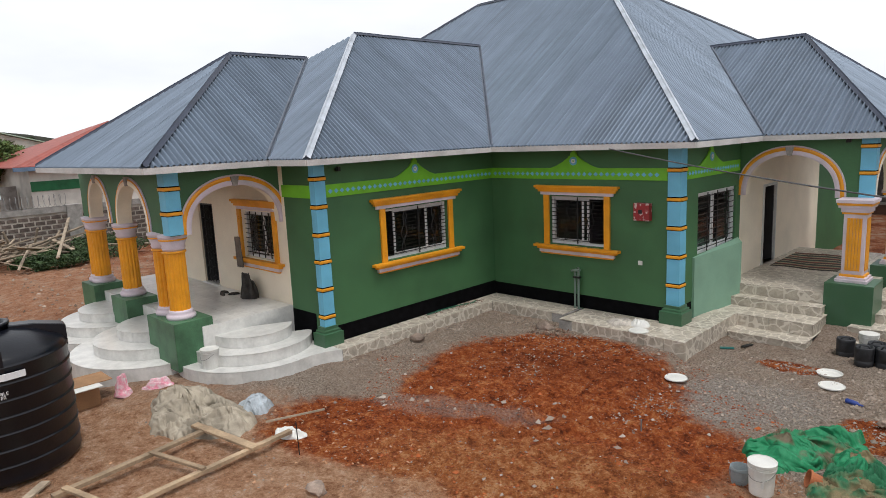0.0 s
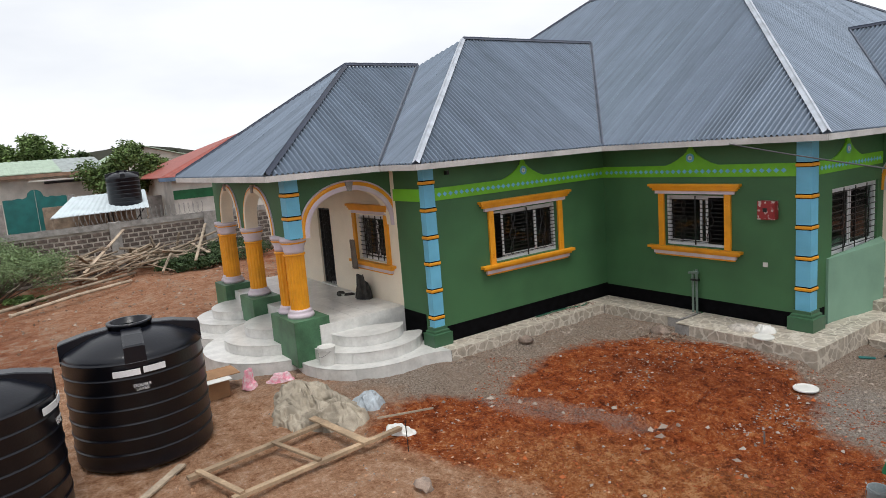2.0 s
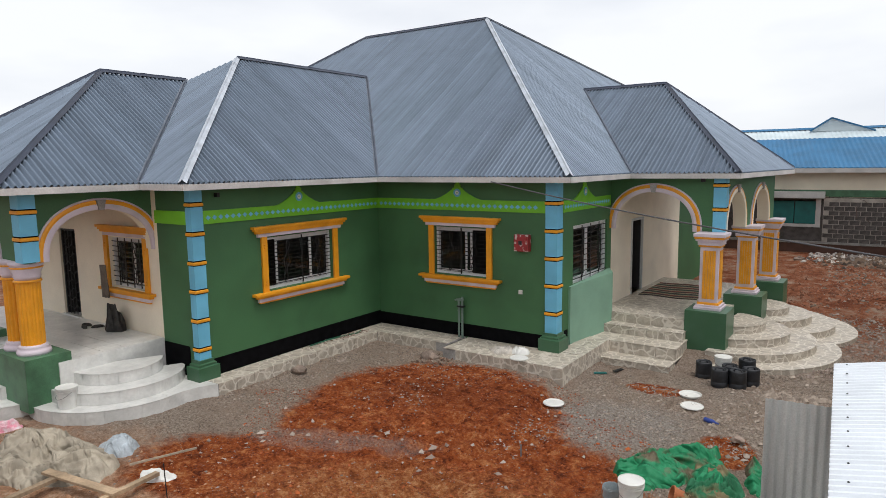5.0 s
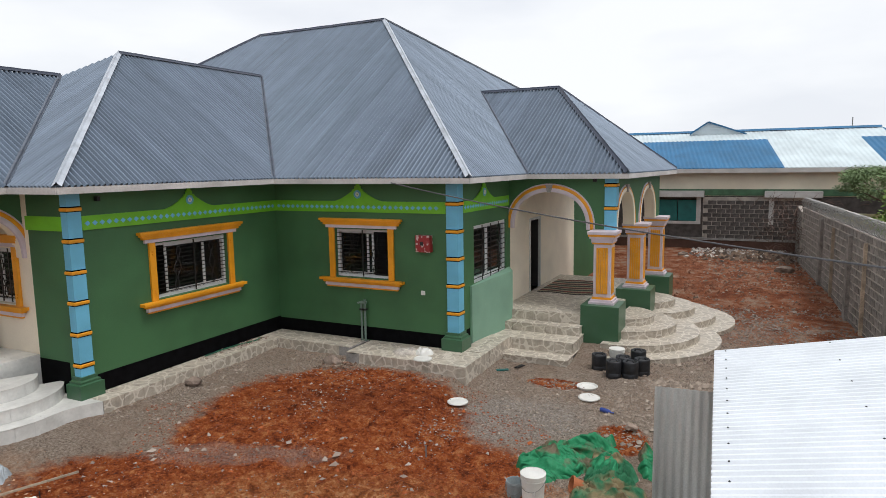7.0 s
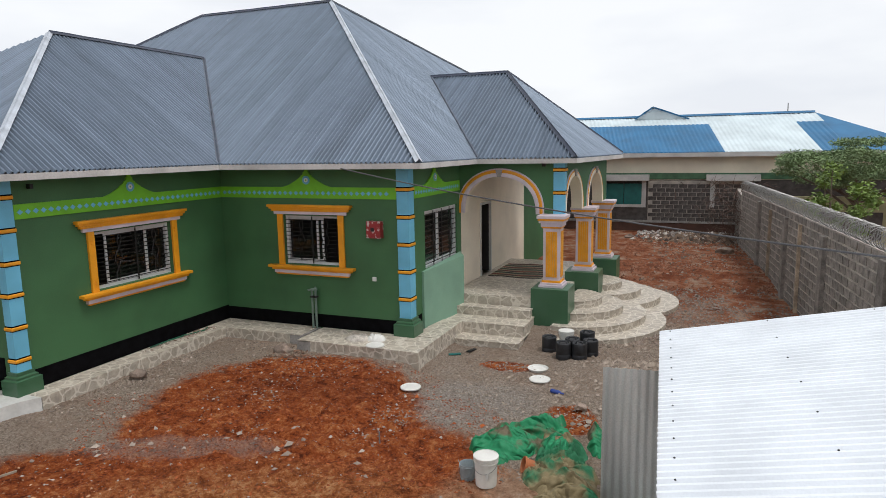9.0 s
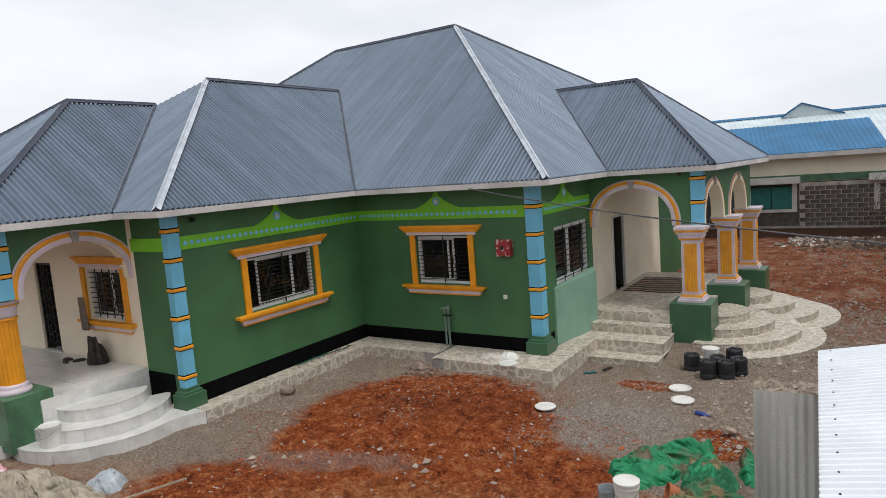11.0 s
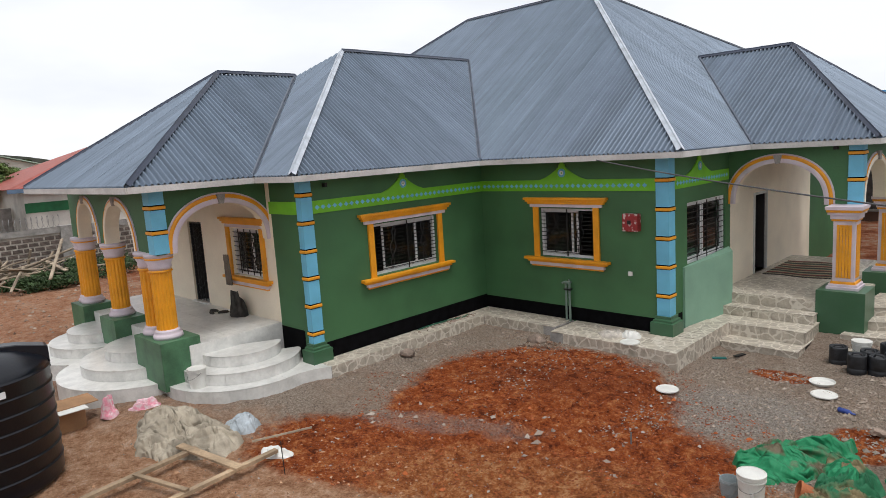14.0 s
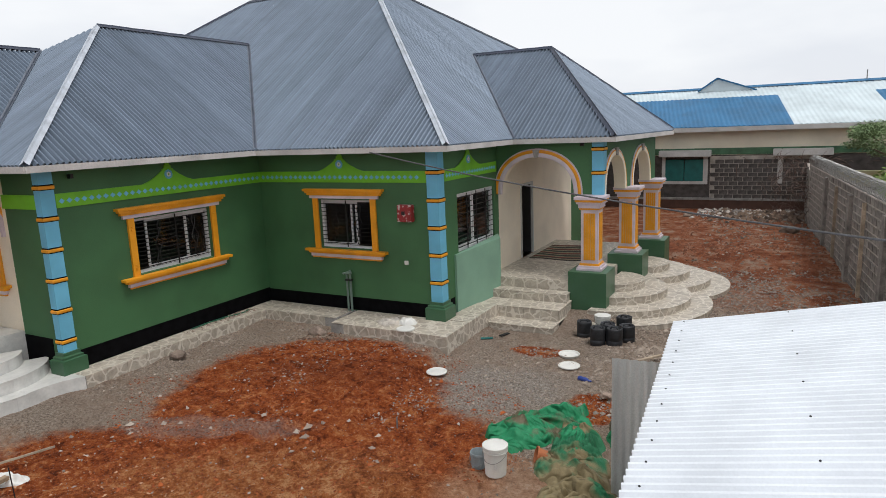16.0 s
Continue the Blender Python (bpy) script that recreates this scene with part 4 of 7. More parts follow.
def tier(cx, cy, r, z0, z1, a0, a1, mat, parent, name="step_tread"):
    """A round tiled step: a solid sector with a thin nosing, joints between riser tiles and tread tiles."""
    n = max(8, int(abs(a1 - a0) / 4))
    bm = bmesh.new()
    rings = []
    for z, rr in ((z0, r - 0.012), (z1 - 0.012, r - 0.012), (z1 - 0.012, r), (z1, r)):
        rings.append([bm.verts.new((cx + rr * math.cos(radians(a0 + (a1 - a0) * i / n)), cy + rr * math.sin(radians(a0 + (a1 - a0) * i / n)), z)) for i in range(n + 1)])
    for a, b in zip(rings, rings[1:]):
        for i in range(n):
            bm.faces.new((a[i], a[i + 1], b[i + 1], b[i]))
    c = bm.verts.new((cx, cy, z1))
    for i in range(n):
        bm.faces.new((rings[-1][i], rings[-1][i + 1], c))
    bmesh.ops.recalc_face_normals(bm, faces=bm.faces)
    if sum(f.normal.z for f in bm.faces if len(f.verts) == 3) < 0:
        bmesh.ops.reverse_faces(bm, faces=bm.faces)
    part(name, bm, mat, parent)
    # riser tiles
    arc = abs(a1 - a0) * math.pi / 180 * r
    k = max(3, round(arc / 0.30))
    for i in range(k):
        b0 = a0 + (a1 - a0) * (i + 0.02) / k
        b1 = a0 + (a1 - a0) * (i + 0.98) / k
        bm = bmesh.new()
        m = 4
        lo, hi = [], []
        for q in range(m + 1):
            t = radians(b0 + (b1 - b0) * q / m)
            for dst, z in ((lo, z0 + 0.004), (hi, z1 - 0.016)):
                dst.append((bm.verts.new((cx + (r - 0.004) * math.cos(t), cy + (r - 0.004) * math.sin(t), z)), bm.verts.new((cx + (r - 0.012) * math.cos(t), cy + (r - 0.012) * math.sin(t), z))))
        for q in range(m):
            bm.faces.new((lo[q][0], lo[q + 1][0], hi[q + 1][0], hi[q][0]))
            bm.faces.new((hi[q][0], hi[q + 1][0], hi[q + 1][1], hi[q][1]))
        bmesh.ops.recalc_face_normals(bm, faces=bm.faces)
        part("riser_tile", bm, mat, parent)


def stair(name, label, cat="steps"):
    return tagged(empty(name, (0, 0, 0)), label, cat, kind="structure")


floor_l = stair("floor_1", "white tiled verandah floor", "floor")
part("floor_slab", boxes((-7.3, -1.13, -7.2, YS, 0.0, FLOOR_L)), M_TILEW, floor_l)
st = stair("trim_1", "white marbled round steps beside the big arch")
for r, z1 in ((0.78, 0.65), (1.16, 0.44), (1.45, PLINTH)):
    z0 = {0.65: 0.44, 0.44: PLINTH, PLINTH: -0.05}[z1]
    tier(-1.13, -6.2, r, z0, z1, -118, 62 if z1 > PLINTH else 31, M_TILEW, st)
bm = bmesh.new()
edge = [(-0.55, -5.225), (-0.55, -6.1), (0.315, -6.1), (0.29, -5.8), (0.33, -5.55), (0.40, -5.38), (0.49, -5.225)]
lo_r, hi_r = [[bm.verts.new((x, y, z)) for x, y in edge] for z in (-0.3, PLINTH + 0.004)]
bm.faces.new(hi_r)
for k in range(len(edge)):
    bm.faces.new((lo_r[k], lo_r[(k + 1) % len(edge)], hi_r[(k + 1) % len(edge)], hi_r[k]))
bmesh.ops.recalc_face_normals(bm, faces=bm.faces)
part("apron", bm, M_TILEW, st)
for cx, rs in ((-3.15, (0.82, 1.28, 1.72)), (-5.55, (0.82, 1.2, 1.6))):
    st = stair("trim_2", "white marbled half-round entrance steps")
    dz = 0.0 if cx > -4 else -0.012
    for r, z1, z0 in ((rs[0], 0.65, 0.44), (rs[1], 0.44, PLINTH), (rs[2], PLINTH, -0.25)):
        tier(cx, -7.2, r, z0 + dz, z1 + dz, -180, 0, M_TILEW, st)

# ---- porch on the east side ----
ZE0 = 2.56
EAST = (7.40, 3.12, -4.5)
part("arch_wall", arch_wall("y", 3.12, 0.26, XW3, 7.40, 3.86, [(5.84, 0.93, ZE0, 3.48)]), M_GREEN, house, "green arched wall")
ARCH_E = [(4.05, 0.76, ZE0, 3.46), (6.28, 0.80, ZE0, 3.46)]
part("arch_wall", swung(arch_wall("x", 7.40, 0.26, 3.39, 7.75, 3.86, ARCH_E), *EAST), M_GREEN, house, "green arched wall")
trim("y", 3.12, 5.84, 0.93, ZE0, 3.48)
for uc, half, zs, zc in ARCH_E:
    trim("x", 7.40, uc, half, zs, zc, 0.8, EAST)
pilaster(7.40, 3.12, ZE0 + 0.02, 3.86, foot=False, bands=(3.62, 3.08), w=0.22)


def square_column(x, y, z0, z1, w=0.40):
    c = tagged(empty("column", (x, y, z0)), "square orange fluted column with lilac edges and stepped capital", "column", "porch columns")
    h = w / 2
    part("shaft", boxes((x - h, x + h, y - h, y + h, z0 + 0.16, z1 - 0.3), bev=0.01), M_PINK, c, "lilac shaft")
    for sx, sy in ((1, 0), (-1, 0), (0, 1), (0, -1)):
        for k in range(5):
            u = (k - 2) * w * 0.135
            q = w * 0.06
            if sx:
                s = (x + sx * (h - 0.004), x + sx * (h + 0.014))
                bm = boxes((min(s), max(s), y + u - q, y + u + q, z0 + 0.24, z1 - 0.38))
            else:
                s = (y + sy * (h - 0.004), y + sy * (h + 0.014))
                bm = boxes((x + u - q, x + u + q, min(s), max(s), z0 + 0.24, z1 - 0.38))
            part("flute", bm, M_ORANGE, c, "orange flute")
    for g, a, b, m in ((0.09, 0, 0.06, M_PINK), (0.06, 0.06, 0.11, M_PINK), (0.025, 0.11, 0.16, M_ORANGE)):
        part("base", boxes((x - h - g, x + h + g, y - h - g, y + h + g, z0 + a, z0 + b), bev=0.008), m, c)
    for g, a, b, m in ((0.03, 0.30, 0.26, M_ORANGE), (0.05, 0.26, 0.17, M_PINK), (0.09, 0.17, 0.12, M_PINK), (0.11, 0.12, 0.07, M_ORANGE), (0.13, 0.07, 0.0, M_PINK)):
        part("capital", boxes((x - h - g, x + h + g, y - h - g, y + h + g, z1 - a, z1 - b), bev=0.008), m, c)
    return c


ZPR = 0.88
for x0, y0, lab in ((6.80, 2.42, "dark green glossy block pedestal beside the porch steps"), (7.14, 4.74, "dark green glossy block pedestal between round steps"), (7.32, 6.98, "dark green glossy block pedestal at the porch end")):
    pedestal(x0, x0 + 0.88, y0, y0 + 0.84, -0.3, ZPR, M_DGREEN, lab)
    square_column(x0 + 0.43, y0 + 0.46, ZPR, ZE0 + 0.02)

floor_r = stair("floor_2", "cream tiled porch floor", "floor")
part("floor_slab", boxes((XW3 - 0.2, 6.82, 2.48, 7.75, -0.1, FLOOR_R), (6.82, 7.4, 3.2, 7.75, -0.1, FLOOR_R)), M_TILE, floor_r)


def straight_step(parent, x0, x1, y0, y1, z0, z1, mat=M_TILE):
    part("step_tread", boxes((x0, x1, y0, y1, z0, z1 - 0.02), (x0 - 0.015, x1 + 0.015, y0 - 0.015, y1, z1 - 0.02, z1)), mat, parent)


st = stair("trim_3", "cream stone-pattern tiled steps up to the porch")
straight_step(st, 5.44, 6.88, 0.98, 2.47, -0.4, -0.05)
straight_step(st, 4.82, 6.88, 1.50, 2.47, -0.3, 0.205)
straight_step(st, 4.82, 6.84, 2.14, 2.47, 0.1, 0.40)
for i in range(5):
    for at_y, z0, z1 in ((1.485, -0.045, 0.18), (2.125, 0.21, 0.375), (2.48, 0.405, 0.60)):
        a0, a1 = 4.84 + 2.03 * i / 5, 4.84 + 2.03 * (i + 1) / 5
        part("riser_tile", boxes((a0 + 0.003, a1 - 0.003, at_y - 0.006, at_y + 0.012, z0, z1)), M_TILE, st)
for cx, cy, rs in ((7.45, 4.0, (0.78, 1.30, 1.84, 2.32)), (7.68, 6.2, (0.78, 1.30, 1.82, 2.30))):
    st = stair("trim_4", "cream tiled half-round porch steps")
    dz = 0.0 if cy < 5 else -0.012
    for r, z1, z0 in zip(rs, (0.43, 0.26, 0.08, -0.09), (0.25, 0.07, -0.10, -0.4)):
        tier(cx, cy, r, z0 + dz, z1 + dz, -94, 86, M_TILE, st)

# ---- tiled plinth round the green walls ----
plinth = stair("trim_5", "low tiled plinth in cream stone pattern along the walls", "plinth")
part("plinth_bed", boxes((0.0, 0.49, -5.22, -0.72, -0.35, PLINTH - 0.012), (0.0, 2.55, -0.72, 0.0, -0.1, PLINTH - 0.012)), M_CONC, plinth, "rough concrete bed")
part("plinth_bed", boxes((2.62, 5.41, -1.04, 0.0, -0.4, PLINTH - 0.03), (XW3, 5.41, 0.0, 1.49, -0.4, PLINTH - 0.03)), M_CONC, plinth, "rough concrete bed")
def plinth_tiles(x0, x1, y0, y1, z, nx, ny, gap=0.004, mat=M_TILE, on=None):
    for i in range(nx):
        for j in range(ny):
            a, b = x0 + (x1 - x0) * i / nx, x0 + (x1 - x0) * (i + 1) / nx
            c, d = y0 + (y1 - y0) * j / ny, y0 + (y1 - y0) * (j + 1) / ny
            part("tile", boxes((a + gap, b - gap, c + gap, d - gap, z - 0.012, z + 0.002)), mat, on or plinth)


def plinth_riser(axis, at, u0, u1, z0, z1, n, gap=0.004):
    for i in range(n):
        a, b = u0 + (u1 - u0) * i / n, u0 + (u1 - u0) * (i + 1) / n
        part("tile", fbox(bmesh.new(), axis, at, a + gap, b - gap, z0, z1, 0.0, 0.012), M_TILE, plinth)


plinth_tiles(0.02, 0.50, -5.22, -0.74, PLINTH, 1, 11)
plinth_riser("x", 0.49, -5.22, -0.74, -0.35, PLINTH, 11)
plinth_tiles(0.02, 2.5, -0.73, -0.01, PLINTH, 6, 2)
plinth_riser("y", -0.72, 0.50, 2.22, -0.3, PLINTH, 5)
plinth_tiles(2.63, 5.42, -1.05, -0.02, PLINTH, 7, 3)
plinth_riser("y", -1.04, 2.95, 5.42, -0.4, PLINTH, 6)
plinth_tiles(XW3 + 0.07, 5.42, 0.0, 1.48, PLINTH, 2, 4)
plinth_riser("x", 5.41, -1.05, 1.48, -0.4, PLINTH, 6)


plinth_tiles(-7.3, -1.14, -7.2, YS - 0.01, FLOOR_L + 0.011, 15, 5, 0.003, M_TILEW, floor_l)
plinth_tiles(XW3 + 0.01, 6.81, 2.49, 7.75, FLOOR_R + 0.011, 5, 14, 0.003, M_TILE, floor_r)


# ---- the neighbouring shed with its bright roof ----
def corrugated(name, o, u, v, wave, amp, mat, parent, label="", rows=1):
    """A corrugated sheet from o along v (ribs) and u (across the ribs)."""
    o, u, v = Vector(o), Vector(u), Vector(v)
    nrm = u.cross(v).normalized()
    n = int(u.length / wave * 6)
    verts, faces = [], []
    for i in range(n + 1):
        s = i / n
        w = amp * math.sin(2 * math.pi * s * u.length / wave)
        for k in range(rows + 1):
            verts.append(tuple(o + u * s + v * (k / rows) + nrm * w))
    for i in range(n):
        for k in range(rows):
            a = i * (rows + 1) + k
            faces.append((a, a + rows + 1, a + rows + 2, a + 1))
    me = bpy.data.meshes.new(name)
    me.from_pydata(verts, [], faces)
    bm = bmesh.new()
    bm.from_mesh(me)
    bpy.data.meshes.remove(me)
    return part(name, bm, mat, parent, label)


shed = tagged(empty("shed", (10.07, -4.17, -0.2)), "low shed with bright white corrugated roof and grey sheet walls", "shed")
SH = (10.07, -4.17, 1.91)
corrugated("roof_sheet", SH, (0.42, -7.2, -0.13), (6.5, 0.4, 1.25), 0.092, 0.026, M_SHED, shed, "bright white corrugated sheet")
part("shed_wall", boxes((10.75, 16.3, -11.2, -4.45, -0.25, 1.78)), M_GALV, shed)
for i in range(7):
    for j in range(0, 44, 2 if i == 0 else 4):
        q = Vector(SH) + Vector((0.42, -7.2, -0.13)) * (0.012 + j / 44.5) + Vector((6.5, 0.4, 1.25)) * (0.018 + i * 0.16) + Vector((0, 0, 0.024))
        part("roofing_nail", lathe([(0.009, 0), (0.009, 0.004), (0.005, 0.009)], tuple(q), 8), M_IRON, shed)
corrugated("wall_sheet", (9.46, -4.58, -0.3), (1.25, 0.12, 0), (0, 0, 1.84), 0.094, 0.012, M_GALV, shed, "grey ribbed iron sheet")


# ---- water tanks ----
def water_tank(x, y, z, r, h, name, label, parent=None):
    t = tagged(empty(name, (x, y, z)), label, "water tank")
    prof = [(r * 0.97, 0), (r, 0.05)]
    k = 7
    for i in range(k):
        z0 = 0.05 + (h * 0.84 - 0.05) * i / k
        z1 = 0.05 + (h * 0.84 - 0.05) * (i + 1) / k
        prof += [(r, z0 + 0.02), (r, z1 - 0.03), (r * 1.012, z1 - 0.02), (r * 1.012, z1 - 0.008), (r * 0.985, z1)]
    prof += [(r * 0.99, h * 0.84 + 0.02), (r * 0.93, h * 0.89), (r * 0.60, h * 0.97), (r * 0.34, h * 1.0)]
    part("body", lathe(prof, (x, y, z), 64), M_TANK, t, "black ribbed body", True)
    bm = lathe([(r * 0.30, h * 0.99), (r * 0.30, h * 1.03), (r * 0.33, h * 1.03), (r * 0.33, h * 1.05), (r * 0.27, h * 1.05), (r * 0.27, h * 1.0)], (x, y, z), 40)
    part("manhole", bm, M_TANK, t, "open manhole ring", True)
    for k in range(4):
        a = radians(-8 + 90 * k)
        d, s = Vector((math.cos(a), math.sin(a), 0)), Vector((-math.sin(a), math.cos(a), 0))
        c = Vector((x, y, z))
        w = r * 0.14
        bm = bmesh.new()
        rows = []
        for rr, zz in ((0.30, 1.02), (0.62, 1.005), (0.96, 0.965), (1.0, 0.955), (1.0, 0.82)):
            rows.append([bm.verts.new(c + d * r * rr + s * w * q + Vector((0, 0, h * zz + (0 if abs(q) < 1 else -0.01)))) for q in (-1, -0.8, 0.8, 1)])
            low = h * 0.80
            rows[-1] = [bm.verts.new(c + d * r * rr + s * w * -1.05 + Vector((0, 0, low)))] + rows[-1] + [bm.verts.new(c + d * r * rr + s * w * 1.05 + Vector((0, 0, low)))]
        for p, q in zip(rows, rows[1:]):
            for i in range(5):
                bm.faces.new((p[i], p[i + 1], q[i + 1], q[i]))
        bm.faces.new(rows[-1])
        bmesh.ops.recalc_face_normals(bm, faces=bm.faces)
        part("shoulder_rib", bm, M_TANK, t)
    return t


def lettering(parent, text, at, size, yaw, tilt, mat, name="lettering", radius=None):
    """Printed words bent round a tank wall."""
    cu = bpy.data.curves.new("text", "FONT")
    cu.body, cu.size, cu.align_x, cu.extrude = text, size, "CENTER", 0.002
    tmp = new("text", cu)
    bpy.context.view_layer.update()
    me = bpy.data.meshes.new_from_object(tmp.evaluated_get(bpy.context.evaluated_depsgraph_get()))
    bpy.data.objects.remove(tmp)
    bm = bmesh.new()
    bm.from_mesh(me)
    cx, cy, cz = at
    for v in bm.verts:
        a = yaw + v.co.x / radius
        rr = radius + 0.006 + v.co.z
        v.co = Vector((cx + rr * math.cos(a), cy + rr * math.sin(a), cz + v.co.y))
    return part(name, bm, mat, parent)


TANK_A = water_tank(-0.40, -10.68, -0.15, 1.0, 1.95, "water_tank", "large black ribbed plastic water tank with open lid")
TANK_B = water_tank(0.75, -12.85, -0.15, 1.0, 1.95, "water_tank", "second black ribbed plastic water tank beside the first")

# ---- trees and shrubs ----
def leaf_cloud(name, blobs, per, size, mat, parent=None, seed=1, flat=0.6, label=""):
    """Many small leaves in uneven clumps; blobs are (x, y, z, radius, squeeze)."""
    rng = random.Random(seed)
    verts, faces = [], []
    for bx, by, bz, br, sq in blobs:
        for _ in range(per):
            while True:
                d = Vector((rng.uniform(-1, 1), rng.uniform(-1, 1), rng.uniform(-1, 1)))
                if 0.15 < d.length < 1:
                    break
            d = d * (0.55 + 0.45 * rng.random())
            c = Vector((bx + d.x * br, by + d.y * br, bz + d.z * br * sq))
            a = Vector((rng.uniform(-1, 1), rng.uniform(-1, 1), rng.uniform(-flat, flat))).normalized() * size * rng.uniform(0.6, 1.4)
            b = a.cross(Vector((rng.uniform(-1, 1), rng.uniform(-1, 1), rng.uniform(0.2, 1)))).normalized() * size * 0.45
            k = len(verts)
            verts += [tuple(c - a), tuple(c + b), tuple(c + a), tuple(c - b)]
            faces.append((k, k + 1, k + 2, k + 3))
    me = bpy.data.meshes.new(name)
    me.from_pydata(verts, [], faces)
    me.materials.append(mat)
    ob = new(name, me)
    if parent is not None:
        ob.parent = parent
        ob.matrix_parent_inverse = world_of(parent).inverted()
    if label:
        tagged(ob, label)
    return ob


def tree(x, y, z, h, spread, seed, mat, label, blobs=16, per=260, leaf=0.09, base=0.4, sq=0.6):
    rng = random.Random(seed)
    t = tagged(empty("tree", (x, y, z)), label, "tree")
    trunk = bmesh.new()
    top = Vector((x + rng.uniform(-0.2, 0.2), y + rng.uniform(-0.2, 0.2), z + h * base))
    r = 0.03 * h
    tube([(x, y, z - 0.1), (x + 0.05, y, z + h * base * 0.5), tuple(top)], [r, r * 0.8, r * 0.6], 8, trunk)
    cl = []
    for i in range(blobs):
        a = rng.uniform(0, 2 * math.pi)
        d = spread * math.sqrt(rng.random())
        hz = z + h * (base + 0.1) + (h * (0.9 - base) - h * 0.1) * rng.random() * (1 - 0.5 * (d / spread) ** 2)
        p = (x + d * math.cos(a), y + d * math.sin(a), hz)
        cl.append((*p, spread * rng.uniform(0.22, 0.42), sq))
        if i < 9:
            mid = top.lerp(Vector(p), 0.5) + Vector((0, 0, -0.1 * h * 0.3))
            tube([tuple(top - Vector((0, 0, h * base * 0.3 * rng.random()))), tuple(mid), p], [r * 0.45, r * 0.28, r * 0.1], 5, trunk)
    part("trunk", trunk, M_BARK, t, "grey-brown trunk with limbs")
    leaf_cloud("crown", cl, per, leaf, mat, t, seed, label="uneven leafy crown")
    return t


def shrub(x, y, z, r, h, seed, mat, label, name="shrub", blobs=14, per=320, leaf=0.06):
    rng = random.Random(seed)
    s = tagged(empty(name, (x, y, z)), label, "shrub")
    cl, st = [], bmesh.new()
    for i in range(blobs):
        a, d = rng.uniform(0, 6.28), r * math.sqrt(rng.random())
        p = (x + d * math.cos(a), y + d * math.sin(a), z + h * (0.25 + 0.6 * rng.random() * (1 - 0.5 * d / r)))
        cl.append((*p, r * rng.uniform(0.22, 0.36), 0.6))
        tube([(x + 0.2 * d * math.cos(a), y + 0.2 * d * math.sin(a), z - 0.05), p], [0.03, 0.01], 5, st)
    part("stems", st, M_BARK, s)
    leaf_cloud("foliage", cl, per, leaf, mat, s, seed, label="fine grey-green leaves")
    return s


M_LEAFG = material("grey_green_foliage", (0.21, 0.30, 0.135), 0.85, vary=0.25, scale=2)
M_LEAFY = material("bright_green_foliage", (0.17, 0.26, 0.05), 0.7, vary=0.2, scale=3)
tree(15.8, 15.6, 0, 4.7, 2.9, 11, M_LEAFG, "spreading acacia behind the block wall", 40, 800, 0.05, 0.45, 0.3)
tree(19.6, 13.4, 0, 4.7, 3.2, 12, M_LEAFG, "wide acacia behind the block wall", 40, 800, 0.05, 0.4, 0.32)
tree(14.0, 9.2, 0, 4.2, 1.15, 13, M_LEAFY, "slender bright green young tree behind the wall", 18, 130, 0.07, 0.25, 0.8)
shrub(-17.6, -12.6, -0.1, 2.7, 2.5, 21, M_LEAFG, "grey-green thorn shrub in front of the boundary wall", blobs=38, per=750, leaf=0.042)
shrub(-16.2, -13.2, -0.1, 1.2, 0.9, 25, M_LEAFG, "low grey-green shrub by the timber")
shrub(-18.5, -3.6, -0.1, 1.9, 1.0, 22, M_LEAFD, "cut dark green branches heaped by the wall")
shrub(-17.6, -5.4, -0.1, 1.5, 0.7, 26, M_LEAFD, "cut leafy branches thrown beside the timber heap", blobs=22, per=420, leaf=0.06)
shrub(-15.8, -11.4, -0.1, 0.7, 0.4, 23, M_LEAF, "low green weeds on the red soil", blobs=8)
shrub(-19.5, -0.5, -0.1, 1.3, 0.8, 24, M_LEAF, "green weeds near the wall foot", blobs=9)
tree(-52.0, -9.0, 0, 8.0, 4.6, 31, M_LEAF, "round dark green tree behind the far houses", 34, 420, 0.2, 0.3, 0.7)
tree(-34.5, -4.2, 0, 6.2, 2.5, 32, M_LEAF, "leafy green tree behind the tank stand", 34, 420, 0.12, 0.4, 0.8)
tree(-60.0, -4.0, 0, 6.6, 3.2, 33, M_LEAFD, "far dark green tree line", 18, 200, 0.22, 0.3, 0.6)
tree(-62.0, 3.0, 0, 7.4, 3.0, 34, M_LEAFD, "far dark green tree behind the red roof", 18, 200, 0.22, 0.3, 0.6)
tree(26.0, 52.0, 0, 6.0, 3.6, 35, M_LEAFD, "far dark tree behind the blue house", 18, 200, 0.2, 0.3, 0.6)


# ---- neighbouring houses ----
def flat_roof_panel(parent, pts, mat, name="roof_slope", thick=0.05, label="", wave=0.2, ribs=True):
    """A roof plane with thickness through four corners (eave a, eave b, ridge b, ridge a), with raised ribs."""
    bm = bmesh.new()
    a, b, c, d = [Vector(p) for p in pts]
    n = max(1, int((b - a).length / wave)) * 4 if ribs else 1
    rows = []
    for k in range(n + 1):
        h = Vector((0, 0, (0.02 if ribs and k % 4 in (1, 2) else 0.0)))
        e, r = a.lerp(b, k / n), d.lerp(c, k / n)
        rows.append([bm.verts.new(e + h), bm.verts.new(r + h), bm.verts.new(r - Vector((0, 0, thick))), bm.verts.new(e - Vector((0, 0, thick)))])
    for p, q in zip(rows, rows[1:]):
        for i in range(4):
            bm.faces.new((p[i], q[i], q[(i + 1) % 4], p[(i + 1) % 4]))
    bm.faces.new(rows[0])
    bm.faces.new(rows[-1])
    bmesh.ops.recalc_face_normals(bm, faces=bm.faces)
    return part(name, bm, mat, parent, label)


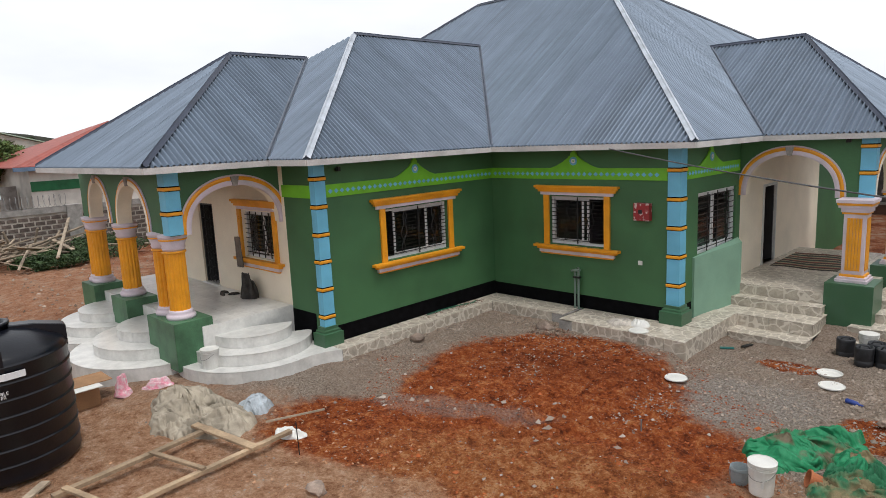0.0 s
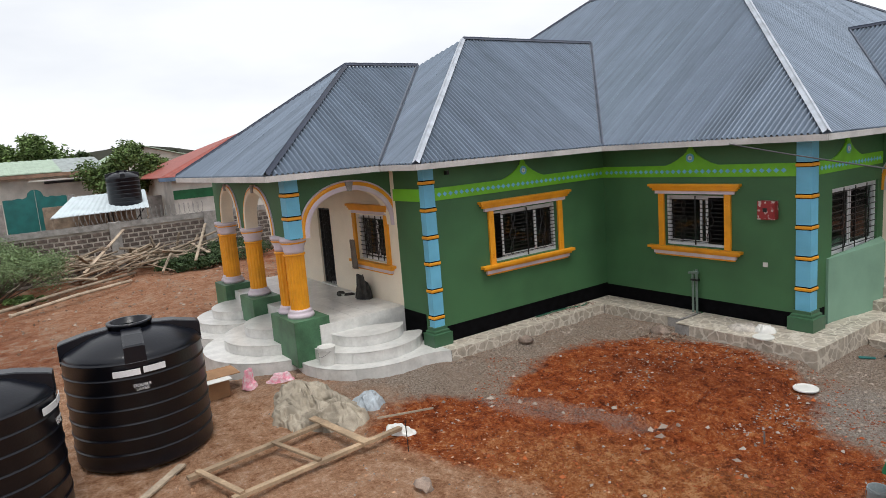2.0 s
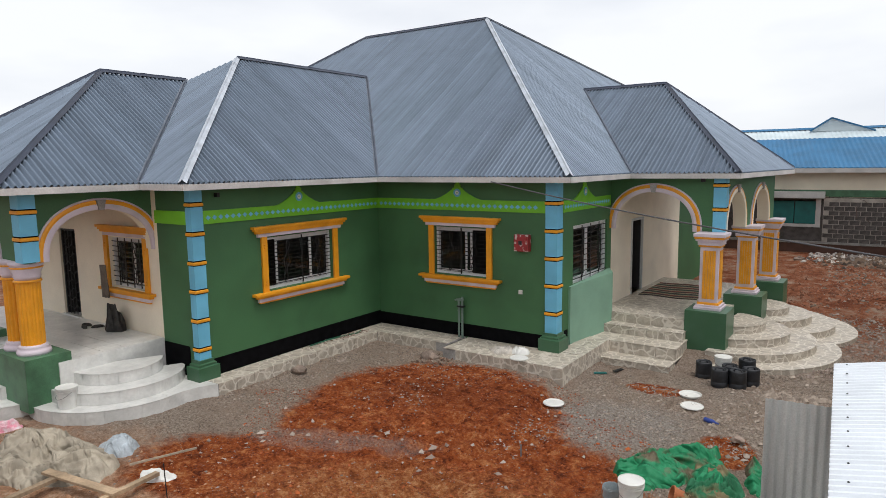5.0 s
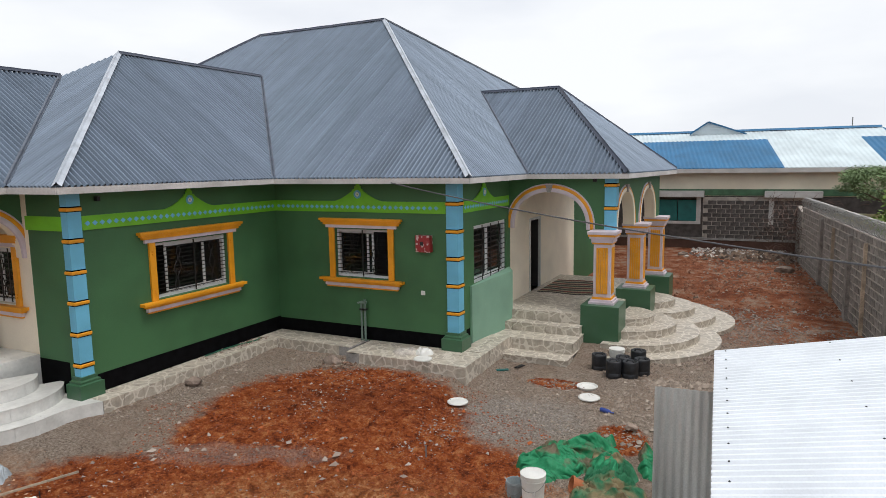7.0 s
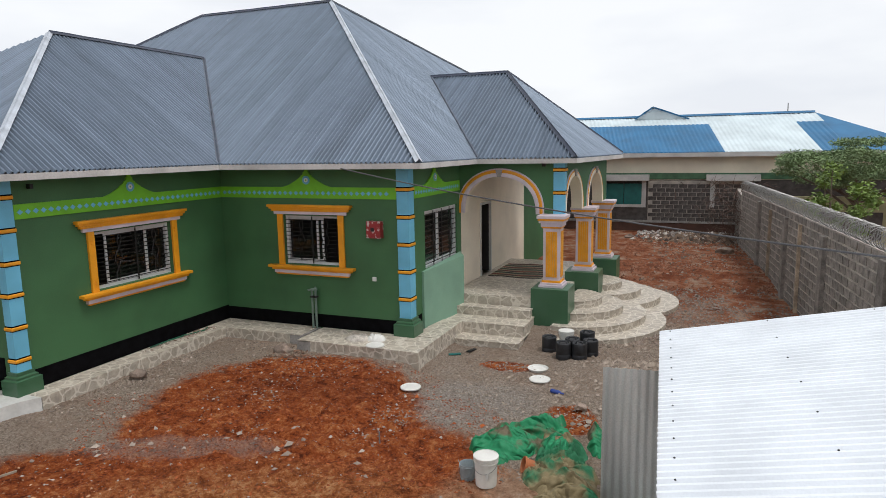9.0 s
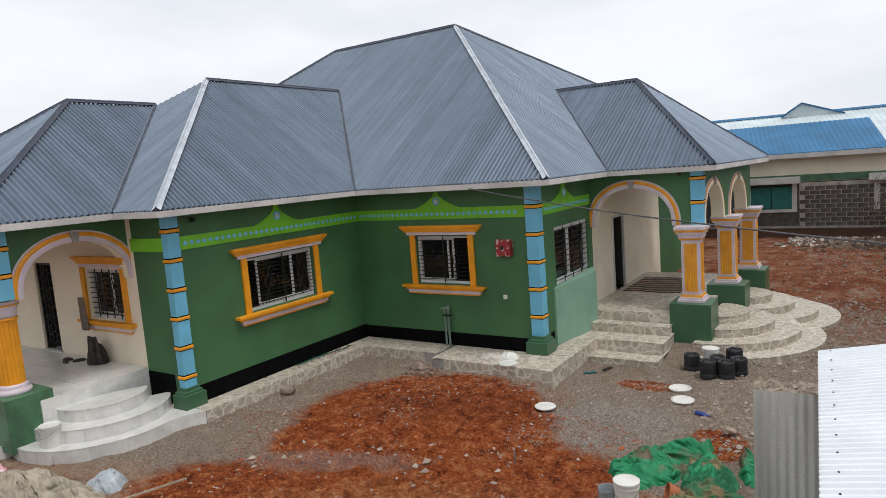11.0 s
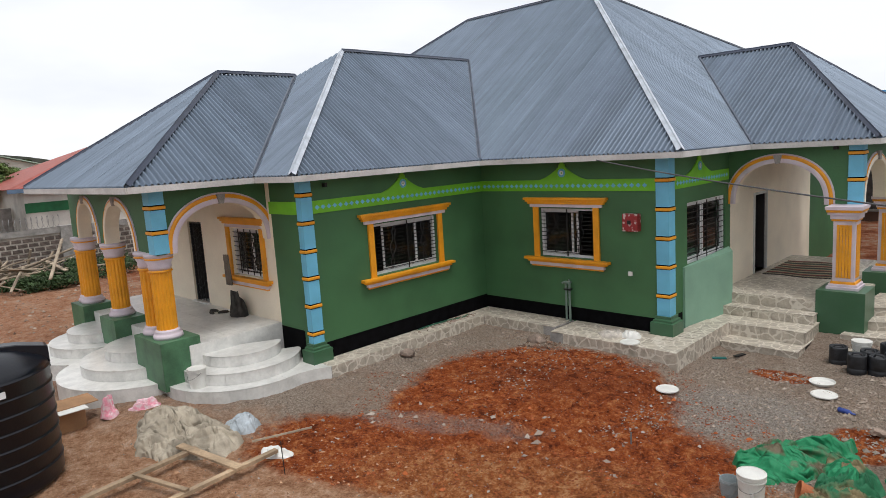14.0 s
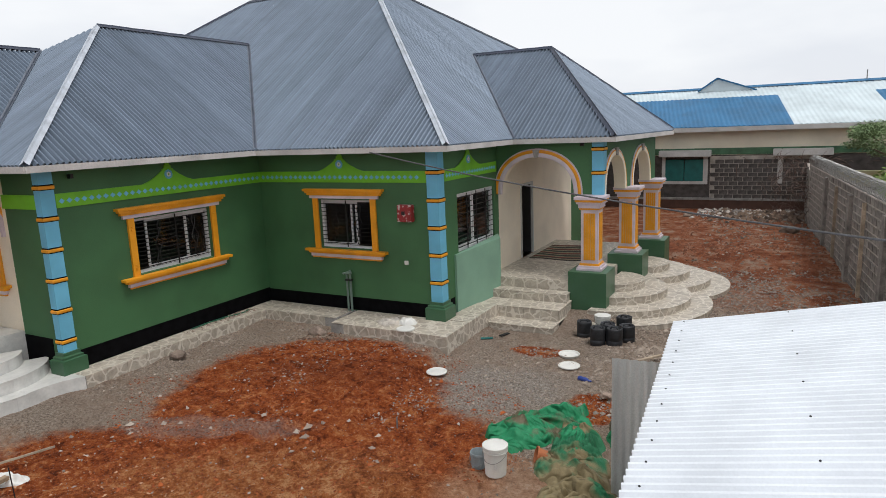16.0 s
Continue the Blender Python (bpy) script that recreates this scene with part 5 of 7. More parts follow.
M_BLOCKD = material("dark_block_wall", (0.12, 0.105, 0.098), 0.95, vary=0.2, scale=4, bump=0.6, piece=0.25)
bh = tagged(empty("house", (9, 21, 0)), "long unfinished house with blue and pale corrugated roof", "house")
BY = 21.0
BWIN = (5.9, 7.7, 1.25, 2.35)
part("wall", slab_wall("y", BY, 0.2, 1.0, 20.2, 0.0, 2.5, [BWIN]), M_BLOCKD, bh, "dark grey block wall")
part("wall", slab_wall("y", BY - 0.03, 0.23, 1.0, 20.2, 2.5, 3.62), M_CREAM, bh, "cream rendered upper wall")
part("band", boxes((1.0, 20.2, BY - 0.06, BY - 0.03, 2.52, 2.82)), M_LGREEN, bh, "green painted band")
part("skirting", boxes((1.0, 20.2, BY - 0.08, BY, 0.0, 0.42)), material("brown_paint", (0.10, 0.045, 0.03), 0.7), bh, "dark brown painted foot of wall")
part("ledge", boxes((1.0, 20.2, BY - 0.12, BY, 0.42, 0.52)), M_CONC, bh)
part("back_wall", boxes((1.0, 20.2, 27.6, 27.8, 0.0, 3.62), (0.8, 1.0, BY, 27.8, 0.0, 3.62), (20.2, 20.4, BY, 27.8, 0.0, 3.62)), M_BLOCKD, bh)
wb = tagged(empty("window_5", (6.8, BY, 1.25)), "teal shuttered window in white frame under a canopy", "window", kind="structure")
part("shutter", boxes((5.95, 6.78, BY + 0.02, BY + 0.06, 1.3, 2.3)), M_TEAL, wb)
part("shutter", boxes((6.82, 7.65, BY + 0.02, BY + 0.06, 1.3, 2.3)), M_TEAL, wb)
part("window_frame", boxes((5.8, 5.95, BY - 0.05, BY + 0.05, 1.15, 2.45), (7.65, 7.85, BY - 0.05, BY + 0.05, 1.15, 2.45), (5.95, 7.65, BY - 0.05, BY + 0.05, 1.15, 1.28)), M_FASCIA, wb)
for cx in (6.85, 11.7):
    bm = boxes((cx - 1.15, cx + 1.15, BY - 0.45, BY - 0.03, 2.45, 2.75), bev=0.04)
    part("canopy", bm, M_FASCIA, bh, "white concrete window canopy")
part("jamb", boxes((10.75, 10.95, BY - 0.1, BY - 0.002, 1.2, 2.45)), M_FASCIA, bh)
EZ, RZ = 3.80, 5.62
RXE = 16.4
xs = [(0.4, 3.6, M_BLUEROOF, M_BLUEROOF), (3.6, 11.3, M_BLUEROOF, M_PALEROOF), (11.3, 15.2, M_PALEROOF, M_PALEROOF), (15.2, RXE, M_BLUEROOF, M_PALEROOF)]
for a, b, lo_m, hi_m in xs:
    da, db = 0.55 * (0 if a < 1 else 1), 0.55
    f = 0.74
    zy = lambda q: (20.4 + 4.6 * q, EZ + (RZ - EZ) * q)
    y0, z0 = zy(0)
    y1, z1 = zy(f)
    y2, z2 = zy(1)
    sh = -1.0
    flat_roof_panel(bh, [(a, y0, z0), (b, y0, z0), (b + sh * f, y1, z1), (a + sh * f, y1, z1)], lo_m, label="corrugated roof sheets")
    flat_roof_panel(bh, [(a + sh * f, y1, z1 + 0.004), (b + sh * f, y1, z1 + 0.004), (b + sh, y2, z2), (a + sh, y2, z2)], hi_m, label="pale corrugated roof sheets")
flat_roof_panel(bh, [(RXE, 20.4, EZ), (RXE + 3.0, 20.4, EZ), (RXE - 1.0, 25.0, RZ), (RXE - 1.02, 25.0, RZ)], M_BLUEROOF, ribs=False)
flat_roof_panel(bh, [(RXE + 3.0, 29.6, EZ), (0.4, 29.6, EZ), (-0.6, 25.0, RZ), (RXE - 1.0, 25.0, RZ)], M_BLUEROOF, ribs=False)
flat_roof_panel(bh, [(RXE + 3.0, 20.4, EZ), (RXE + 3.0, 29.6, EZ), (RXE - 1.0, 25.02, RZ), (RXE - 1.0, 25.0, RZ)], M_BLUEROOF, ribs=False)
part("ridge_cap", cap_strip((-0.6, 25.0, RZ + 0.05), (RXE - 1.0, 25.0, RZ + 0.05), 0.15), M_BLUEROOF, bh)
gab = bmesh.new()
ga = [gab.verts.new(p) for p in ((6.9, 24.6, RZ - 0.1), (9.6, 24.6, RZ - 0.2), (7.8, 24.6, RZ + 0.5))]
gb = [gab.verts.new(p) for p in ((6.9, 26.4, RZ - 0.6), (9.6, 26.4, RZ - 0.6), (7.8, 26.4, RZ + 0.5))]
gab.faces.new(ga)
for i in range(3):
    gab.faces.new((ga[i], gb[i], gb[(i + 1) % 3], ga[(i + 1) % 3]))
part("gablet", gab, M_PALEROOF, bh, "small pale roof gablet")
for a, b in (((6.9, 24.58, RZ - 0.08), (7.8, 24.58, RZ + 0.52)), ((7.8, 24.58, RZ + 0.52), (9.6, 24.58, RZ - 0.15))):
    bm = bmesh.new()
    plank(bm, a, b, 0.1, 0.07)
    part("ridge_cap", bm, M_BLUEROOF, bh)
part("fascia_board", boxes((0.4, RXE + 3.0, 20.37, 20.4, EZ - 0.22, EZ - 0.02)), M_FASCIA, bh)
part("antenna", tube([(14.2, 25.0, RZ), (14.2, 25.0, RZ + 0.5)], 0.025), M_WIRE, bh)

yw = tagged(empty("wall_1", (17, 17, 0)), "low pale yellow boundary wall behind the block wall", "wall", kind="structure")
part("panel", boxes((12.7, 20.2, 17.6, 17.8, 0.0, 2.0)), material("pale_yellow_paint", (0.50, 0.47, 0.28), 0.8), yw)
part("dark_panel", boxes((13.6, 17.0, 17.58, 17.6, 0.3, 1.4)), M_BLOCKD, yw)

# west side, beyond the boundary wall
M_YELLOW = material("faded_yellow_paint", (0.42, 0.40, 0.17), 0.8)
M_OFFW = material("offwhite_render", (0.70, 0.68, 0.62), 0.85, vary=0.12, scale=1)
gh = tagged(empty("house", (-38, -10, 0)), "long house with pale green iron roof", "house")
part("wall", boxes((-46.0, -38.0, -24.0, -5.4, 0.0, 4.25)), M_OFFW, gh, "off-white rendered wall")
part("dado", boxes((-38.0, -37.97, -24.0, -11.6, 0.0, 3.45)), M_YELLOW, gh, "faded yellow dado")
part("shade_board", boxes((-37.98, -37.9, -8.6, -5.4, 3.7, 3.86)), M_IRON, gh)
for y0, y1, m in ((-25.0, -7.6, M_GRNROOF), (-7.6, -5.0, material("grey_green_iron", (0.33, 0.37, 0.36), 0.6))):
    flat_roof_panel(gh, [(-37.2, y0, 4.35), (-37.2, y1, 4.45), (-42.0, y1, 5.3), (-42.0, y0, 5.3)], m, wave=0.4)
flat_roof_panel(gh, [(-47.0, -25.0, 4.3), (-47.0, -5.0, 4.3), (-42.0, -5.0, 5.3), (-42.0, -25.0, 5.3)], M_GRNROOF, ribs=False)
part("fascia_board", boxes((-37.22, -37.18, -25.0, -5.0, 4.15, 4.36)), material("brown_fascia", (0.25, 0.15, 0.10), 0.7), gh)
part("awning", boxes((-37.2, -36.2, -9.5, -6.0, 3.9, 3.98)), M_OFFW, gh)
g2 = tagged(empty("house", (-44, -1, 0)), "gabled house with pale green iron roof", "house")
part("wall", boxes((-50.0, -44.0, -4.6, 4.0, 0.0, 4.4)), M_OFFW, g2)
flat_roof_panel(g2, [(-43.5, -5.0, 4.4), (-50.5, -5.0, 4.4), (-50.5, -1.6, 6.0), (-43.5, -1.6, 6.0)], M_GRNROOF, wave=0.5)
flat_roof_panel(g2, [(-43.5, 4.2, 4.4), (-50.5, 4.2, 4.4), (-50.5, -1.6, 6.0), (-43.5, -1.6, 6.0)], M_GRNROOF, wave=0.5)
gbm = bmesh.new()
gv = [gbm.verts.new(p) for p in ((-43.98, -4.6, 4.4), (-43.98, 4.0, 4.4), (-43.98, -1.6, 5.9))]
gw = [gbm.verts.new(p) for p in ((-44.2, -4.6, 4.4), (-44.2, 4.0, 4.4), (-44.2, -1.6, 5.9))]
gbm.faces.new(gv)
gbm.faces.new(gw)
part("gable", gbm, M_OFFW, g2)
gate = tagged(empty("gate", (-30, -9.8, 0)), "teal double steel gate with curved top between posts", "gate")
for k, (a, b) in enumerate(((-11.2, -9.75), (-9.72, -8.3))):
    bm = bmesh.new()
    n = 10
    fr, bk = [], []
    prof = [(0, 3.1), (0.12, 3.12), (0.3, 3.1), (0.5, 3.16), (0.62, 3.1), (0.74, 3.18), (0.80, 3.4), (0.9, 3.52), (1.0, 3.54)]
    for t, z in prof:
        y = a + (b - a) * (t if k == 0 else 1 - t)
        fr.append((bm.verts.new((-29.9, y, z)), bm.verts.new((-29.9, y, 0.1))))
        bk.append((bm.verts.new((-29.96, y, z)), bm.verts.new((-29.96, y, 0.1))))
    for i in range(len(prof) - 1):
        bm.faces.new((fr[i][0], fr[i + 1][0], fr[i + 1][1], fr[i][1]))
        bm.faces.new((bk[i][0], bk[i + 1][0], bk[i + 1][1], bk[i][1]))
        bm.faces.new((fr[i][0], fr[i + 1][0], bk[i + 1][0], bk[i][0]))
    bmesh.ops.recalc_face_normals(bm, faces=bm.faces)
    part("leaf", bm, M_TEAL, gate)
part("post", boxes((-30.2, -29.8, -11.75, -11.25, 0, 2.9), bev=0.02), M_CONC, gate, "grey concrete post")
part("post", boxes((-30.2, -29.8, -8.25, -7.95, 0, 3.1), bev=0.02), M_CONC, gate, "grey concrete post")
part("post", boxes((-30.0, -29.7, -12.3, -12.0, 0, 3.6), bev=0.02), M_OFFW, gate, "white concrete post")
fw = tagged(empty("wall_2", (-30, -14, 0)), "plain grey rendered wall beside the gate", "wall", kind="structure")
part("panel", boxes((-30.1, -29.9, -24.0, -12.3, 0, 3.2)), M_CONC, fw)
part("panel", boxes((-30.1, -29.9, -7.95, -3.5, 0, 2.6)), M_CONC, fw)

water_tank(-26.6, -6.0, 2.35, 0.80, 1.75, "water_tank", "black ribbed water tank on a steel stand")
stand = tagged(empty("tank_stand", (-27, -5.95, 0)), "rusty angle-iron tank stand", "stand")
for dx in (-0.8, 0.8):
    for dy in (-0.8, 0.8):
        part("leg", tube([(-27 + dx, -5.95 + dy, -0.1), (-27 + dx, -5.95 + dy, 2.33)], 0.04), M_IRON, stand)
part("platform", boxes((-27.9, -26.1, -6.85, -5.05, 2.27, 2.35)), M_IRON, stand)
part("brace", tube([(-26.2, -6.75, 0.2), (-26.2, -5.15, 2.3)], 0.03), M_IRON, stand)
for (a, b, c, d, lab) in (((-25.2, -9.6, 2.2), (-25.2, -5.2, 2.25), (-28.6, -4.6, 3.05), (-28.6, -8.2, 3.0), "pale rusty iron sheet lean-to"),):
    lt = tagged(empty("lean_to", a), lab, "shed")
    flat_roof_panel(lt, [a, b, c, d], M_PALEROOF, "roof_sheet", 0.03, wave=0.25)
    part("post", tube([(a[0] - 0.1, a[1] + 0.1, -0.1), (a[0] - 0.1, a[1] + 0.1, a[2])], 0.05), M_WOODG, lt)
    part("post", tube([(b[0] - 0.1, b[1] - 0.1, -0.1), (b[0] - 0.1, b[1] - 0.1, b[2])], 0.05), M_WOODG, lt)
    part("back", boxes((c[0] - 0.1, c[0], min(a[1], b[1]), max(a[1], b[1]), 0.0, 2.6)), M_WOODG, lt)
rh = tagged(empty("house", (-32, 2, 0)), "house with red iron roof and white walls with green band", "house")
part("wall", boxes((-36.0, -27.5, -3.4, 8.0, 0.0, 3.55)), M_OFFW, rh)
part("band", boxes((-27.5, -27.46, -3.4, 8.0, 2.35, 2.85)), material("mid_green_paint", (0.02, 0.16, 0.06), 0.7), rh, "green painted band")
flat_roof_panel(rh, [(-26.9, -4.2, 3.62), (-26.9, 9.0, 3.62), (-32.0, 5.6, 6.0), (-32.0, 2.2, 6.0)], M_REDROOF, wave=0.3)
flat_roof_panel(rh, [(-26.9, -4.2, 3.62), (-37.0, -4.2, 3.62), (-32.02, 2.2, 6.0), (-32.0, 2.2, 6.0)], M_REDROOF, ribs=False)
part("fascia_board", boxes((-26.92, -26.88, -4.2, 9.0, 3.4, 3.6)), material("blue_grey_fascia", (0.13, 0.20, 0.30), 0.6), rh)
hill = bmesh.new()
hv = []
for i in range(41):
    a = -80 + 4 * i
    hv.append((hill.verts.new((-420, a * 4 + 60, 4 + 13 * math.exp(-((a - 2) / 16) ** 2) + 5 * math.exp(-((a + 30) / 20) ** 2) + 1.2 * noise.noise(Vector((a * 0.11, 0, 0))))), hill.verts.new((-420, a * 4 + 60, -1)), hill.verts.new((-520, a * 4 + 60, -1))))
for p, q in zip(hv, hv[1:]):
    hill.faces.new((p[0], q[0], q[1], p[1]))
    hill.faces.new((p[0], p[2], q[2], q[0]))
tagged(link("backdrop_hill", hill, material("far_bush_hill", (0.09, 0.11, 0.09), 0.95, vary=0.2, scale=0.05)), "low bush-covered hill on the horizon", "hill", kind="structure")


# ---- block walls ----
def block_wall(name, label, axis, at, u0, u1, z0, z1, faces_to, near, cap, piers, bl=0.40, bhh=0.20, thick=0.2, gap=0.012, stone=None):
    """A wall of separate blocks on a mortar core; past 300 blocks the rest is joined."""
    w = tagged(empty(name, (at, u0, 0) if axis == "x" else (u0, at, 0)), label, "wall", kind="structure")
    core = (at - thick / 2 + 0.012, at + thick / 2 - 0.012)
    part("mortar_core", boxes((*core, u0, u1, z0 - 0.3, z1) if axis == "x" else (u0, u1, *core, z0 - 0.3, z1)), M_MORTAR, w, "pale mortar between blocks")
    shapes = []
    rng = random.Random(len(name) + int(abs(at)))
    for k in range(3):
        bm = bmesh.new()
        box(bm, -thick / 2, thick / 2, -bl / 2 + gap, bl / 2 - gap, -bhh / 2 + gap, bhh / 2 - gap)
        for v in bm.verts:
            v.co += Vector((rng.uniform(-0.006, 0.006), rng.uniform(-0.008, 0.008), rng.uniform(-0.008, 0.008)))
        me = bpy.data.meshes.new("block")
        bm.to_mesh(me)
        bm.free()
        me.materials.append(stone or M_BLOCK)
        shapes.append(me)
    spots = []
    rows = int((z1 - z0 - cap) / bhh)
    for j in range(rows):
        u = u0 + (bl / 2 if j % 2 else bl)
        while u < u1 - bl * 0.4:
            spots.append((u, z0 + bhh * (j + 0.5)))
            u += bl
    spots.sort(key=lambda s: abs(s[0] - near))
    joined = bmesh.new()
    for i, (u, z) in enumerate(spots):
        out = rng.uniform(-0.004, 0.01)
        m = pose(*((at + out * faces_to, u, z) if axis == "x" else (u, at + out * faces_to, z)), 0, 0, 0 if axis == "x" else 90)
        if i < 300:
            ob = new("block", rng.choice(shapes))
            ob.matrix_world = m
            ob.parent = w
            ob.matrix_parent_inverse = w.matrix_basis.inverted()
        else:
            n0 = len(joined.verts)
            joined.from_mesh(rng.choice(shapes))
            joined.verts.ensure_lookup_table()
            for v in joined.verts[n0:]:
                v.co = m @ v.co
    if len(joined.verts):
        tagged(part("blockwork", joined, stone or M_BLOCK, w), "grey stone blockwork", kind="stuff")
    for u, h, pw in piers:
        bm = bmesh.new()
        o = thick / 2 + 0.09
        box(bm, *((at - o, at + o, u - pw, u + pw) if axis == "x" else (u - pw, u + pw, at - o, at + o)), z0 - 0.3, h, 0.015)
        part("pier", bm, M_CONC if cap else M_BLOCK, w, "concrete pier")
    if cap:
        part("coping", boxes((at - 0.14, at + 0.14, u0, u1, z1 - cap, z1)), M_CONC, w, "rough concrete coping")
    return w


def razor_coil(name, axis, at, u0, u1, z, r, pitch, label, seed=3):
    rng = random.Random(seed)
    pts = []
    n = int((u1 - u0) / pitch * 14)
    for i in range(n):
        a = 2 * math.pi * i / 14
        u = u0 + (u1 - u0) * i / n
        rr = r * (0.9 + 0.15 * rng.random())
        pts.append((at + rr * math.cos(a), u, z + r + rr * math.sin(a)))
    bm = tube(pts, 0.009, 4)
    return tagged(link(name, bm, M_WIRE), label, "wire coil")


block_wall("wall_3", "grey block boundary wall with concrete piers", "x", -20.2, -24.0, 6.0, -0.1, 2.02, 1, -6.0, 0.24, [(-7.7, 2.04, 0.22), (-3.7, 2.06, 0.28), (-13.4, 2.04, 0.22), (1.5, 2.04, 0.22)], gap=0.03, stone=M_BLOCKW)
wall_east = block_wall("wall_4", "grey block boundary wall topped with razor wire", "x", 12.5, -3.8, 16.8, -0.3, 2.305, -1, 7.0, 0.0, [(12.4, 2.2, 0.16), (8.2, 2.1, 0.16), (4.2, 2.1, 0.16), (0.4, 2.2, 0.16)], gap=0.024)
ASLANT = pose(13.85, -3.8, 0, 0, 0, 5.14)
wall_east.matrix_world = ASLANT
block_wall("wall_6", "dark grey blockwork of the unfinished house", "y", BY - 0.02, 7.95, 12.4, 0.5, 2.46, -1, 9.0, 0.0, [], thick=0.08, gap=0.016, stone=M_BLOCKD)
block_wall("wall_5", "grey block wall closing the yard", "x", 11.98, 16.8, 20.8, -0.1, 2.1, -1, 17.0, 0.0, [])
razor_coil("razor_wire", "x", 12.5, -3.6, 16.6, 2.3, 0.19, 0.13, "coiled razor wire along the wall top").matrix_world = ASLANT @ pose(-12.5, 3.8, 0)
razor_coil("razor_wire", "x", -20.2, -9.2, -3.9, 2.02, 0.26, 0.2, "coiled razor wire on the boundary wall", 5)
for u in (10.4, 6.4):
    tagged(link("wall_post", boxes((12.32, 12.398, u - 0.05, u + 0.05, -0.3, 2.1)), M_WOODG), "thin weathered timber post against the wall", "post").matrix_world = ASLANT @ pose(-12.5, 3.8, 0)

# ---- doors and verandah things ----
d = tagged(empty("door_1", (-4.7, YS, FLOOR_L)), "open dark metal door with iron scrollwork on the verandah", "door", kind="structure")
part("door_frame", slab_wall("y", YS + 0.05, 0.06, -5.05, -4.32, FLOOR_L, 2.86, [(-5.0, -4.37, FLOOR_L - 0.1, 2.81)]), M_IRON, d)
part("leaf", boxes((-5.0, -4.95, YS + 0.1, YS + 0.7, FLOOR_L + 0.02, 2.8)), M_DOOR, d)
bm = bmesh.new()
for k in range(9):
    z = FLOOR_L + 0.2 + 0.2 * k
    tube([(-4.98 + 0.6 * q / 8, YS + 0.06, z + 0.05 * math.sin(q * 1.5 + k)) for q in range(9)], 0.009, 5, bm)
for q in range(4):
    tube([(-4.9 + 0.15 * q, YS + 0.06, FLOOR_L), (-4.9 + 0.15 * q, YS + 0.06, 2.8)], 0.01, 5, bm)
part("security_grille", bm, M_IRON, d, "black iron scroll grille")
part("threshold", boxes((-5.1, -4.25, YS - 0.06, YS + 0.2, FLOOR_L, FLOOR_L + 0.04)), M_TILEW, d)
d = tagged(empty("door_2", (XW3, 5.0, FLOOR_R)), "half-open dark door with grey steel frame in the porch", "door", kind="structure")
part("door_frame", slab_wall("x", XW3 + 0.03, -0.1, 4.7, 5.65, FLOOR_R, 2.66, [(4.76, 5.59, FLOOR_R - 0.1, 2.6)]), M_GALV, d, "grey steel frame")
part("leaf", boxes((XW3 - 0.75, XW3 - 0.02, 5.52, 5.57, FLOOR_R + 0.02, 2.58)), M_DOOR, d)
part("door_handle", boxes((XW3 - 0.66, XW3 - 0.60, 5.46, 5.52, 1.6, 1.75)), M_GALV, d)
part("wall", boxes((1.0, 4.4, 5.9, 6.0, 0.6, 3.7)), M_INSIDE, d)


